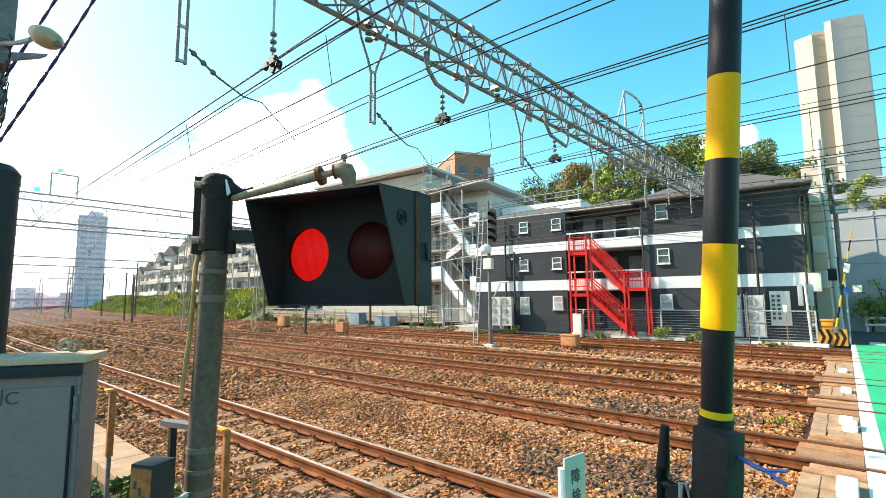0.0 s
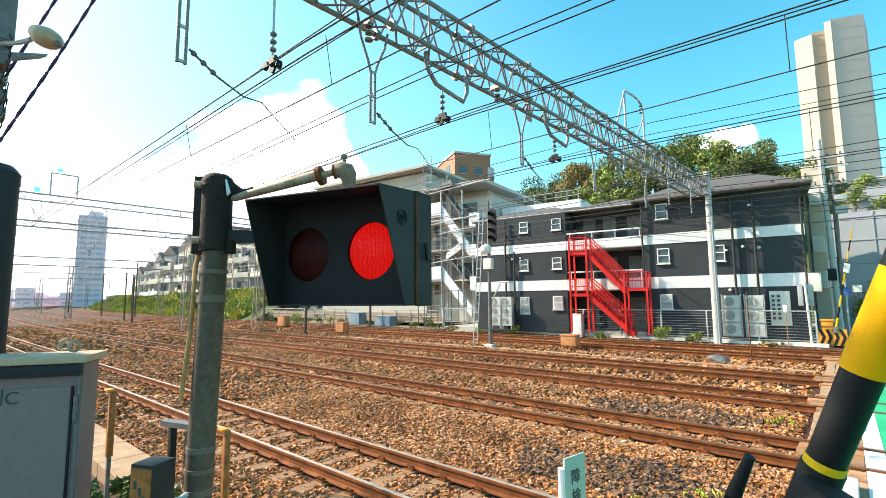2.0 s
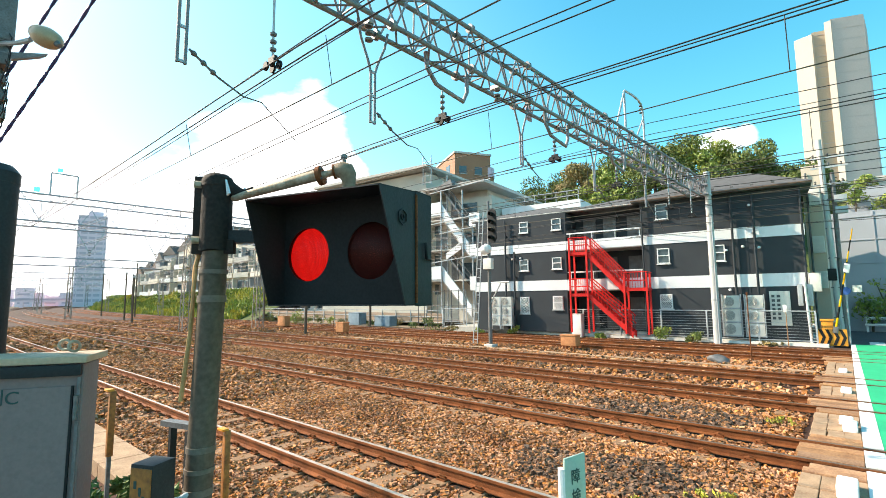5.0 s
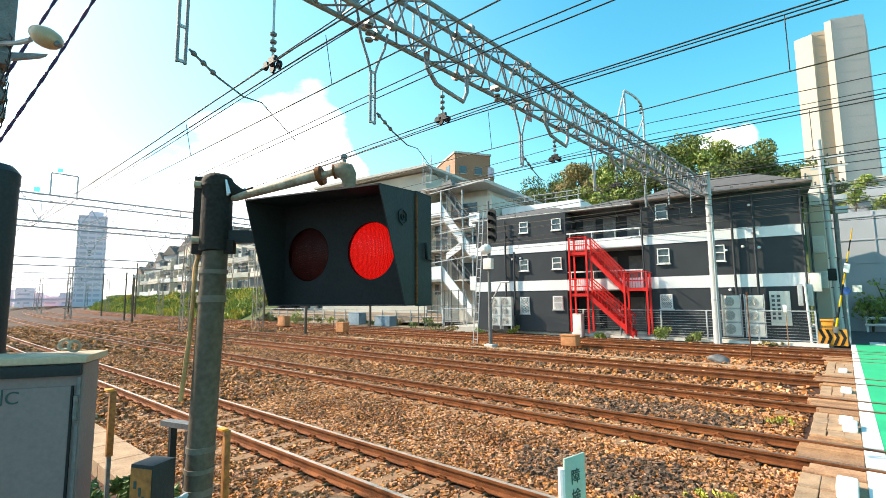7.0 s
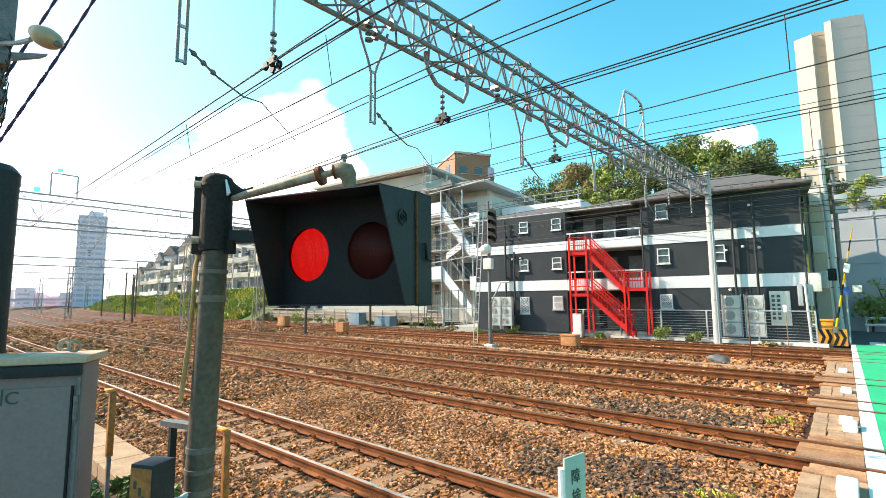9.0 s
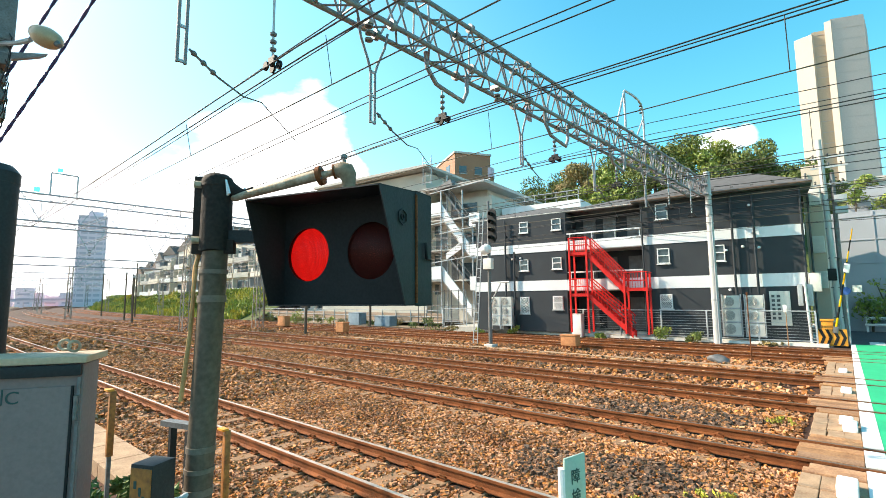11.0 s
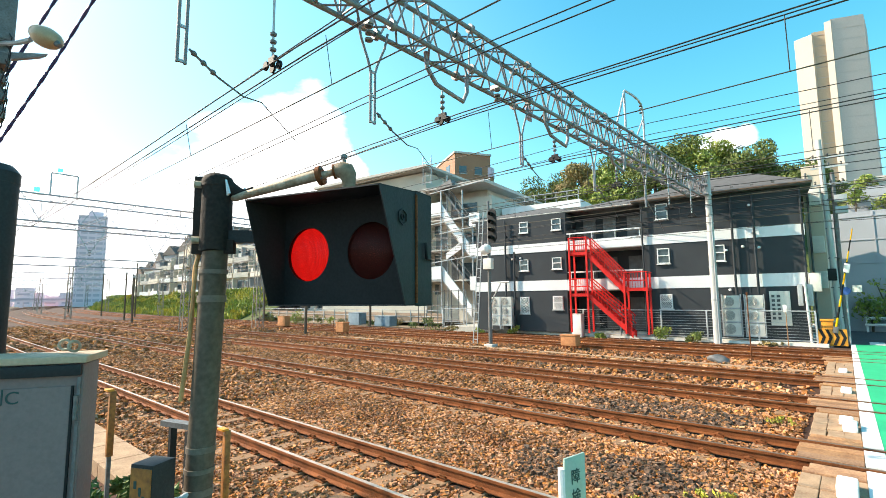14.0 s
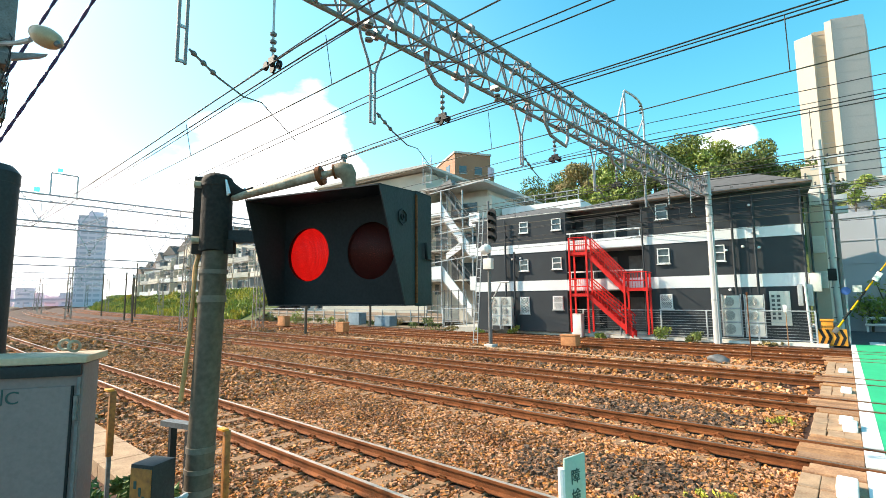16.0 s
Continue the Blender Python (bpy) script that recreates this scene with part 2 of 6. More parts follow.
def lens_material():
    """Dark red ribbed signal glass."""
    m = bpy.data.materials.new("lens_red")
    m.use_nodes = True
    n, l = m.node_tree.nodes, m.node_tree.links
    out = n["Material Output"]
    tr, gl, mx = n.new("ShaderNodeBsdfTransparent"), n.new("ShaderNodeBsdfGlossy"), n.new("ShaderNodeMixShader")
    gl.inputs["Roughness"].default_value = 0.18
    gl.inputs["Color"].default_value = (0.35, 0.22, 0.22, 1)
    tc, wv = n.new("ShaderNodeTexCoord"), n.new("ShaderNodeTexWave")
    wv.inputs["Scale"].default_value, wv.inputs["Distortion"].default_value = 46.0, 2.5
    l.new(tc.outputs["Object"], wv.inputs["Vector"])
    rib = n.new("ShaderNodeValToRGB")
    rib.color_ramp.elements[0].color, rib.color_ramp.elements[1].color = (0.60, 0.20, 0.18, 1), (0.84, 0.42, 0.38, 1)
    l.new(wv.outputs["Fac"], rib.inputs["Fac"])
    l.new(rib.outputs["Color"], tr.inputs["Color"])
    bp = n.new("ShaderNodeBump")
    bp.inputs["Strength"].default_value, bp.inputs["Distance"].default_value = 0.3, 0.004
    l.new(wv.outputs["Fac"], bp.inputs["Height"])
    l.new(bp.outputs[0], gl.inputs["Normal"])
    rp = n.new("ShaderNodeMapRange")
    rp.inputs["To Min"].default_value, rp.inputs["To Max"].default_value = 0.01, 0.05
    l.new(wv.outputs["Fac"], rp.inputs["Value"])
    l.new(rp.outputs[0], mx.inputs[0])
    body, whole = n.new("ShaderNodeBsdfDiffuse"), n.new("ShaderNodeMixShader")
    body.inputs["Color"].default_value = (0.09, 0.024, 0.019, 1)
    whole.inputs[0].default_value = 0.22
    l.new(tr.outputs[0], whole.inputs[1])
    l.new(body.outputs[0], whole.inputs[2])
    l.new(whole.outputs[0], mx.inputs[1])
    l.new(gl.outputs[0], mx.inputs[2])
    l.new(mx.outputs[0], out.inputs["Surface"])
    return m


M["lens"] = lens_material()
M["ballast_dark"] = mat("ballast_dark", (0.20, 0.105, 0.055), (0.06, 0.032, 0.018), 0.9, 0, 1.2, 26, 0.8, spread=0.55)
M["plate_black"] = mat("plate_black", (0.027, 0.027, 0.027), (0.019, 0.019, 0.019), 0.85, 0, 5, 80, 0.0)
M["strap_grey"] = mat("strap_grey", (0.19, 0.15, 0.115), (0.12, 0.095, 0.07), 0.6, 0.1, 9, 60, 0.1)
M["elbow_brown"] = mat("elbow_brown", (0.30, 0.215, 0.135), (0.17, 0.115, 0.07), 0.7, 0.1, 9, 60, 0.15)
M["conduit_tan"] = mat("conduit_tan", (0.60, 0.34, 0.14), (0.40, 0.21, 0.085), 0.6, 0.1, 8, 60, 0.1)
M["head_brown"] = mat("head_brown", (0.040, 0.030, 0.023), (0.018, 0.014, 0.012), 0.75, 0.1, 9, 60, 0.35)
for key, level in (("arm_yellow", 0.12), ("arm_black", 0.2), ("black_paint", 0.2), ("cabinet", 0.2), ("yellow", 0.2), ("stair_red", 0.25), ("hood_black", 0.25), ("ballast", 0.1), ("facade_dark", 0.2), ("pole_grey", 0.2), ("rust_band", 0.25), ("plate_black", 0.15), ("head_brown", 0.2), ("conduit_tan", 0.2), ("rust", 0.2)):
    M[key].node_tree.nodes["Principled BSDF"].inputs["Specular IOR Level"].default_value = level


# ---- mesh helpers ----
def box(bm, c, s, rz=0.0, bevel=0.0, m=None):
    t = (m or Matrix.Translation(c) @ Matrix.Rotation(rz, 4, "Z")) @ Matrix.Diagonal((*s, 1))
    r = bmesh.ops.create_cube(bm, size=1.0, matrix=t)
    if bevel:
        ed = {e for v in r["verts"] for e in v.link_edges}
        bmesh.ops.bevel(bm, geom=list(ed), offset=bevel, segments=2, affect="EDGES", profile=0.6)
    return bm


def rod(bm, a, b, r0, r1=None, n=8, caps=True):
    """A round bar from a to b."""
    a, b = Vector(a), Vector(b)
    d = b - a
    if d.length < 1e-6:
        return bm
    q = d.to_track_quat("Z", "Y").to_matrix().to_4x4()
    bmesh.ops.create_cone(bm, cap_ends=caps, segments=n, radius1=r0, radius2=r0 if r1 is None else r1, depth=d.length,
                          matrix=Matrix.Translation((a + b) / 2) @ q)
    return bm


def tube(bm, pts, r, n=8):
    """A bent round pipe through pts."""
    pts = [Vector(p) for p in pts]
    rings = []
    for i, p in enumerate(pts):
        d = (pts[min(i + 1, len(pts) - 1)] - pts[max(i - 1, 0)]).normalized()
        q = d.to_track_quat("Z", "Y").to_matrix()
        rr = r[i] if isinstance(r, (list, tuple)) else r
        rings.append([bm.verts.new(p + q @ Vector((rr * math.cos(k * 2 * math.pi / n), rr * math.sin(k * 2 * math.pi / n), 0)))
                      for k in range(n)])
    for a, b in zip(rings, rings[1:]):
        for k in range(n):
            bm.faces.new((a[k], a[(k + 1) % n], b[(k + 1) % n], b[k]))
    bm.faces.new(rings[0][::-1])
    bm.faces.new(rings[-1])
    return bm


def prism(bm, poly, axis, depth, origin=(0, 0, 0)):
    """A flat outline poly (u, v) pushed by depth. axis: "x" (u = y, v = z), "y" (u = x, v = z) or "z" (u = x, v = y)."""
    o = Vector(origin)
    put = {"x": lambda u, v, w: (w, u, v), "y": lambda u, v, w: (u, w, v), "z": lambda u, v, w: (u, v, w)}[axis]
    lo = [bm.verts.new(o + Vector(put(u, v, 0))) for u, v in poly]
    hi = [bm.verts.new(o + Vector(put(u, v, depth))) for u, v in poly]
    k = len(poly)
    fs = [bm.faces.new(lo), bm.faces.new(hi)]
    fs += [bm.faces.new((lo[i], lo[(i + 1) % k], hi[(i + 1) % k], hi[i])) for i in range(k)]
    bmesh.ops.recalc_face_normals(bm, faces=fs)
    return bm


def spin(bm, prof, n=20, m=None, ring=False):
    """A turned body: prof is (radius, height) pairs; ring closes the outline on itself."""
    m = m or Matrix()
    rings = [[bm.verts.new(m @ Vector((r * math.cos(k * 2 * math.pi / n), r * math.sin(k * 2 * math.pi / n), z))) for k in range(n)]
             for r, z in prof]
    fs = []
    for a, b in zip(rings, rings[1:] + rings[:1] if ring else rings[1:]):
        fs += [bm.faces.new((a[k], a[(k + 1) % n], b[(k + 1) % n], b[k])) for k in range(n)]
    if not ring:
        fs += [bm.faces.new(rings[0][::-1]), bm.faces.new(rings[-1])]
    return bm


def B():
    return bmesh.new()


def smooth(ob, angle=35):
    for f in ob.data.polygons:
        f.use_smooth = True
    ob.data.set_sharp_from_angle(angle=radians(angle))
    return ob


def part(name, bm, material, parent=None, label="", soft=True):
    me = bpy.data.meshes.new(name)
    bm.to_mesh(me)
    bm.free()
    me.materials.append(M[material] if isinstance(material, str) else material)
    ob = new(name, me)
    if soft:
        smooth(ob)
    if parent is not None:
        ob.parent = parent
    if label:
        ob["label"] = label
    return ob


def thing(name, at=(0, 0, 0), label="", category="", group="", rz=0.0, kind=""):
    ob = new(name)
    ob.empty_display_size = 0.2
    ob.matrix_basis = pose(*at, 0, 0, rz)
    return tagged(ob, label, category, group, kind)


def solid(name, bm, material, label="", category="", group="", kind="", soft=True):
    return tagged(part(name, bm, material, None, "", soft), label, category, group, kind)


# ---- ground and tracks ----
BEND, RADIUS, MID = -30.0, 1000.0, 9.0
TRACKS = (4.50, 8.98, 13.10, 16.75, 22.25, 25.1)
GAUGE = 1.067


def on_line(s, d, z=0.0):
    """A point s metres along the line (towards -x from x = 0), d metres across."""
    x = -s
    if x > BEND:
        return Vector((x, d, z))
    a, rho = (BEND - x) / RADIUS, RADIUS + MID - d
    return Vector((BEND - rho * math.sin(a), RADIUS + MID - rho * math.cos(a), z))


def steps(a, b):
    out, s = [], a
    while s < b:
        out.append(s)
        s += 2.0 if s < 40 else 6.0
    return out + [b]


def sweep(bm, prof, d, ss, close=True):
    rows = [[bm.verts.new(on_line(s, d + u, v)) for u, v in prof] for s in ss]
    k = len(prof)
    for a, b in zip(rows, rows[1:]):
        for i in range(k if close else k - 1):
            bm.faces.new((a[i], b[i], b[(i + 1) % k], a[(i + 1) % k]))
    return bm


bm = B()
bmesh.ops.create_grid(bm, x_segments=8, y_segments=8, size=1500, matrix=Matrix.Translation((0, 0, -0.42)))
solid("ground", bm, "soil", "brown bare soil round the railway line", "ground", kind="structure")

# bed below the loose stones; the gap shade is in its dark colour
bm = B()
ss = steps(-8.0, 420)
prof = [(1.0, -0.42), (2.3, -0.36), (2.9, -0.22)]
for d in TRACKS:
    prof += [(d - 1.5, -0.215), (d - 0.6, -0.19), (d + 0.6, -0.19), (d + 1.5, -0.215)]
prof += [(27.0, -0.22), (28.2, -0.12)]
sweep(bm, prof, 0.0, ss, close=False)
solid("ballast_bed", bm, "ballast_bed", "brown crushed stone bed under the tracks, painted near-black as gap shade", "ballast", kind="stuff", soft=False)

RAIL = [(-0.061, -0.153), (0.061, -0.153), (0.061, -0.142), (0.012, -0.122), (0.012, -0.042), (0.033, -0.034), (0.033, -0.004),
        (0.028, 0.0), (-0.028, 0.0), (-0.033, -0.004), (-0.033, -0.034), (-0.012, -0.042), (-0.012, -0.122), (-0.061, -0.142)]
HEAD = [(-0.027, 0.0005), (0.027, 0.0005), (0.027, 0.0035), (-0.027, 0.0035)]


def track(d, shiny):
    tr = thing("railway_track", (0, 0, 0), "rusty steel railway track on brown ballast", "railway track", "parallel tracks")
    for side in (-1, 1):
        e = d + side * GAUGE / 2
        r = part("rail", sweep(B(), RAIL, e, steps(-7, 420)), "rust", tr)
        part("running_surface", sweep(B(), HEAD, e, steps(-7, 420)), "railhead" if shiny else "railhead_dull", r,
             "polished top of the rail" if shiny else "dull brown top of the rail")
    return tr


M["railhead_dull"] = mat("railhead_dull", (0.34, 0.23, 0.16), (0.22, 0.13, 0.09), 0.4, 0.6, 5, 60, 0.05)
tracks = [track(d, i == 0) for i, d in enumerate(TRACKS)]

# ---- road over the crossing ----
bm = B()
lo = 1.0
bands = []
for d in TRACKS:
    bands.append((lo, d - GAUGE / 2 - 0.10))
    bands.append((d - GAUGE / 2 + 0.10, d + GAUGE / 2 - 0.10))
    lo = d + GAUGE / 2 + 0.10
bands.append((lo, 29.2))
for a, b in bands:
    prism(bm, [(0.303 - 0.0166 * a, a), (10.4, a), (10.4, b), (0.303 - 0.0166 * b, b)], "z", 0.20, (0, 0, -0.205))
tagged(part("crossing_road", bm, "green_paint", soft=False), "bright green painted crossing road surface", "road", kind="structure")
bm = B()
for a, b in bands:
    prism(bm, [(0.045 - 0.0135 * a, a + 0.01), (0.30 - 0.0166 * a, a + 0.01), (0.30 - 0.0166 * b, b - 0.01), (0.045 - 0.0135 * b, b - 0.01)], "z", 0.205, (0, 0, -0.205))
tagged(part("edge_line", bm, "white_paint", soft=False), "worn white painted edge line beside the green strip", "road marking", kind="structure")
bm = B()
box(bm, (20.0, 35.6, -0.22), (46.0, 12.8, 0.40))
solid("far_road", bm, "asphalt", "dark asphalt road beyond the crossing", "road", kind="structure")
bm = B()
box(bm, (1.5, -8.2, -0.22), (60.0, 18.4, 0.40))
solid("near_road", bm, "asphalt", "dark asphalt road before the crossing", "road", kind="structure")
bm = B()
for a in range(12):
    box(bm, (0.6 + a * 1.05, 30.3, -0.015), (0.55, 1.6, 0.012))
solid("stripe_marking", bm, "white_paint", "white painted stripes on the dark asphalt", "road marking", kind="structure")

bm = B()
box(bm, (-12.4, 28.5, -0.20), (22.6, 0.7, 0.44))
solid("kerb_plinth", bm, "kerb_white", "pale concrete plinth along the fence", "kerb", kind="structure")
bm = B()
box(bm, (-13.0, 36.0, -0.08), (23.0, 14.5, 0.56), rz=0.113)
solid("house_yard", bm, "concrete_light", "pale concrete yard round the apartment house", "yard", kind="structure")


# ---- dark apartment house ----
G = 0.20
APT = Matrix.Translation((-1.7, 29.24, G)) @ Matrix.Rotation(0.1135, 4, "Z")
apt = thing("apartment_house", (-1.7, 29.24, G), "dark grey three-storey apartment house with two white bands", "apartment house", rz=6.5)


def apt_box(name, u0, u1, z0, z1, v0, v1, material, parent=apt, label="", bevel=0.0):
    return part(name, box(B(), ((u0 + u1) / 2, (v0 + v1) / 2, (z0 + z1) / 2 - G), (u1 - u0, v1 - v0, z1 - z0), bevel=bevel), material, parent, label, soft=bevel > 0)


EAVE = 7.75
apt_box("wall", -7.55, 0, G - 0.1, EAVE, 0, 9, "facade_dark")
apt_box("wall", -18.8, -12.15, G - 0.1, EAVE, 0, 9, "facade_dark")
apt_box("wall", -12.15, -7.55, G - 0.1, EAVE, 2.0, 9, "facade_dark")
for z0, z1 in ((2.74, 3.40), (5.28, 5.86)):
    apt_box("band", -7.58, 0.03, z0, z1, -0.03, 0.05, "facade_white", label="white horizontal band")
    apt_box("band", -18.83, -12.12, z0, z1, -0.03, 0.05, "facade_white", label="white horizontal band")
    apt_box("corridor_floor", -12.12, -7.58, z0 - 0.05, z0 + 0.1, 0.0, 2.0, "concrete", label="grey concrete corridor floor")
    apt_box("corridor_parapet", -12.10, -7.60, z0, z1, -0.02, 0.10, "facade_white", label="white corridor parapet")
    apt_box("corridor_rail", -12.1, -7.6, z1 + 0.42, z1 + 0.50, 0.0, 0.06, "window_frame", label="white handrail")
    for k in range(4):
        apt_box("rail_post", -11.9 + k * 1.4, -11.86 + k * 1.4, z1, z1 + 0.42, 0.01, 0.05, "window_frame")
apt_box("end_band", 0.0, 0.03, 5.28, 5.86, 0.05, 9, "facade_white")
apt_box("end_band", 0.0, 0.03, 2.74, 3.40, 0.05, 9, "facade_white")
# hipped roofs over the two wings and the middle
for u0, u1, top in ((-19.3, -11.9, 1.3), (-12.6, -7.0, 1.3), (-8.0, 0.45, 1.95)):
    bm = B()
    w0, w1 = -0.45 if top > 1.5 else 0.3, 9.5
    e = EAVE - G
    v = [bm.verts.new(p) for p in ((u0, w0, e), (u1, w0, e), (u1, w1, e), (u0, w1, e), (u0, w0, e + 0.14), (u1, w0, e + 0.14), (u1, w1, e + 0.14),
                                   (u0, w1, e + 0.14), (u0 + 2.6, 4.5, e + top), (u1 - 2.6, 4.5, e + top))]
    for f in ((3, 2, 1, 0), (0, 1, 5, 4), (1, 2, 6, 5), (2, 3, 7, 6), (3, 0, 4, 7), (4, 5, 9, 8), (5, 6, 9), (6, 7, 8, 9), (7, 4, 8)):
        bm.faces.new([v[i] for i in f])
    roof = part("roof", bm, "roof_grey", apt, "dark grey shingle roof", soft=False)
    part("gutter", rod(B(), (u0, w0 - 0.06, e + 0.08), (u1, w0 - 0.06, e + 0.08), 0.035, n=10), "roof_brown" if top > 1.5 else "concrete", roof, "gutter along the eave")
    for k in range(int((u1 - u0) / 0.9)):
        part("snow_guard", box(B(), (u0 + 0.6 + k * 0.9, w0 + 0.45, e + 0.17 + top * 0.09), (0.16, 0.04, 0.07)), "steel_dark", roof)


def window(u, z, w, h, grille=False):
    w_ = part("window", box(B(), (u, 0.004, z - G), (w, 0.03, h)), "window_glass", apt, "small white-framed sash window")
    bm = B()
    t = 0.05
    for du, dz, sx, sz in ((-w / 2, 0, t, h + t), (w / 2, 0, t, h + t), (0, -h / 2, w, t), (0, h / 2, w, t), (0, 0.02, w, 0.05)):
        box(bm, (u + du, -0.03, z + dz - G), (sx, 0.09, sz))
    part("frame", bm, "window_frame", w_, soft=False)
    part("sill", box(B(), (u, -0.05, z - h / 2 - 0.06 - G), (w + 0.16, 0.13, 0.04)), "window_frame", w_)
    if grille:
        bm = B()
        n = 6
        for k in range(-n, n + 1):
            for sgn in (-1, 1):
                x0 = k * w / n
                pts = []
                for zz in (-h / 2, h / 2):
                    pts.append((x0 + sgn * zz * w / h, zz))
                (xa, za), (xb, zb) = pts
                lo, hi = -w / 2, w / 2
                if min(xa, xb) > hi or max(xa, xb) < lo:
                    continue
                def clip(x, z_, x2, z2):
                    if x < lo:
                        return lo, z_ + (z2 - z_) * (lo - x) / (x2 - x)
                    if x > hi:
                        return hi, z_ + (z2 - z_) * (hi - x) / (x2 - x)
                    return x, z_
                a, b = clip(xa, za, xb, zb), clip(xb, zb, xa, za)
                rod(bm, (u + a[0], -0.09, z + a[1] - G), (u + b[0], -0.09, z + b[1] - G), 0.012, n=4)
        part("grille", bm, "window_frame", w_, "white diamond lattice grille")


for u, z, w, h, g in ((-6.43, 7.14, 0.60, 0.86, 0), (-6.45, 4.58, 0.60, 0.82, 0), (-6.42, 2.0, 0.60, 0.76, 1), (-3.75, 4.58, 0.60, 0.82, 0),
                      (-15.05, 7.02, 0.58, 0.70, 0), (-12.75, 7.02, 0.58, 0.70, 0), (-15.08, 4.46, 0.58, 0.70, 0), (-12.78, 4.48, 0.58, 0.70, 0),
                      (-15.08, 1.79, 0.62, 1.05, 1), (-12.78, 1.95, 0.62, 0.80, 1)):
    window(u, z, w, h, g)
# doors in the corridor
for z0 in (0.25, 2.85, 5.4):
    for u in (-11.2, -9.9, -8.4):
        d_ = part("door", box(B(), (u, 1.97, z0 + 1.0 - G), (0.8, 0.06, 2.0)), "steel_dark", apt, "dark grey entrance door")
        part("handle", rod(B(), (u + 0.28, 1.90, z0 + 0.9 - G), (u + 0.28, 1.90, z0 + 1.1 - G), 0.015), "steel", d_)
# downpipes and fittings
for u, z0, z1, r in ((-3.02, 0.3, 7.6, 0.06), (-2.05, 0.3, 7.6, 0.06), (-16.4, 0.3, 7.6, 0.06), (-15.75, 0.3, 5.4, 0.06), (-7.5, 0.3, 7.5, 0.05), (-0.06, 0.3, 7.6, 0.05)):
    bm = rod(B(), (u, -0.16, z0 - G), (u, -0.16, z1 - G), r, n=10)
    for k in range(5):
        box(bm, (u, -0.09, z0 + 0.6 + k * 1.4 - G), (0.16, 0.16, 0.05))
    part("downpipe", bm, "facade_dark", apt, "dark painted downpipe")
for u, z in ((-3.35, 4.7), (-2.6, 4.85), (-1.9, 4.75), (-3.3, 2.6), (-15.9, 4.9), (-15.3, 4.95), (-2.2, 7.0)):
    bm = B()
    spin(bm, [(0.0, -0.06), (0.07, -0.05), (0.08, 0.02), (0.05, 0.06), (0.0, 0.07)], 10, Matrix.Translation((u, -0.1, z - G)))
    part("vent_cap", bm, "window_frame", apt, "small round vent cap")
for u in (-2.55, -2.95):
    apt_box("pilaster", u - 0.16, u + 0.16, G, EAVE, -0.02, 0.03, "facade_dark")
apt_box("meter_panel", -1.63, -0.78, 0.80, 2.50, -0.16, 0.0, "aircon", label="beige meter panel with rows of holes")
bm = B()
for r in range(6):
    for c in range(2):
        box(bm, (-1.48 + c * 0.22, -0.165, 1.15 + r * 0.22 - G), (0.13, 0.02, 0.13))
part("meter_holes", bm, "aircon_dark", apt)

# ---- red outside stair ----
stair = thing("red_stair", (-1.7, 29.24, G), "bright red steel outside stair with landings", "outside stair", rz=6.5)
V0, V1 = -1.15, -0.25


def s_part(name, f, material="stair_red", label="", parent=stair):
    bm = B()
    f(bm)
    return part(name, bm, material, parent, label, soft=False)


me_b = bpy.data.meshes.new("baluster")
bm = rod(B(), (0, 0, 0), (0, 0, 0.95), 0.014, n=5)
bm.to_mesh(me_b)
bm.free()
me_b.materials.append(M["stair_red"])


def baluster(p_, parent):
    o = new("baluster", me_b)
    o.parent, o.location = parent, p_


for u, top in ((-11.55, 5.85), (-10.5, 5.85), (-8.4, 3.6), (-7.2, 3.6)):
    for v in (V0, V1):
        s_part("post", lambda bm: box(bm, (u, v, (top - G) / 2), (0.10, 0.10, top - G)))
for z0, ua, ub in ((4.92, -11.6, -10.45), (2.70, -8.45, -7.15), (2.42, -11.6, -10.45)):
    land = s_part("landing", lambda bm: box(bm, ((ua + ub) / 2, (V0 + 0.0) / 2, z0 - G), (ub - ua, -V0, 0.18)))
    for zz in (0.5, 0.97):
        s_part("handrail", lambda bm: rod(bm, (ua, V0, z0 + zz - G), (ub, V0, z0 + zz - G), 0.03, n=6), parent=land)
    ue = ua if ua < -11 else ub
    s_part("handrail", lambda bm: rod(bm, (ue, V0, z0 + 0.97 - G), (ue, -0.05, z0 + 0.97 - G), 0.03, n=6), parent=land)
    for k in range(9):
        baluster((ua + (ub - ua) * (k + 0.5) / 9, V0, z0 - G), land)
for (ua, za), (ub, zb) in (((-10.45, 4.95), (-8.45, 2.75)), ((-10.45, 2.45), (-8.05, 0.25))):
    for v in (V0 + 0.03, V1):
        fl = s_part("stringer", lambda bm: prism(bm, [(ua, za - 0.28 - G), (ua, za + 0.06 - G), (ub, zb + 0.06 - G), (ub, zb - 0.28 - G)], "y", 0.05, (0, v, 0)))
        for dz in (0.5, 0.95):
            s_part("handrail", lambda bm: rod(bm, (ua, v, za + dz - G), (ub, v, zb + dz - G), 0.032, n=6), parent=fl)
        for k in range(15):
            q = (k + 0.5) / 15
            baluster((ua + (ub - ua) * q, v, za + (zb - za) * q - G), fl)
    for k in range(12):
        q = (k + 0.5) / 12
        s_part("tread", lambda bm: box(bm, (ua + (ub - ua) * q, (V0 + V1) / 2, za + (zb - za) * q - G), (0.24, 0.86, 0.04)))
    for k in range(12):
        q = (k + 0.5) / 12
        s_part("riser", lambda bm: box(bm, (ua + (ub - ua) * q + 0.11, (V0 + V1) / 2, za + (zb - za) * q - 0.1 - G), (0.015, 0.86, 0.17)))


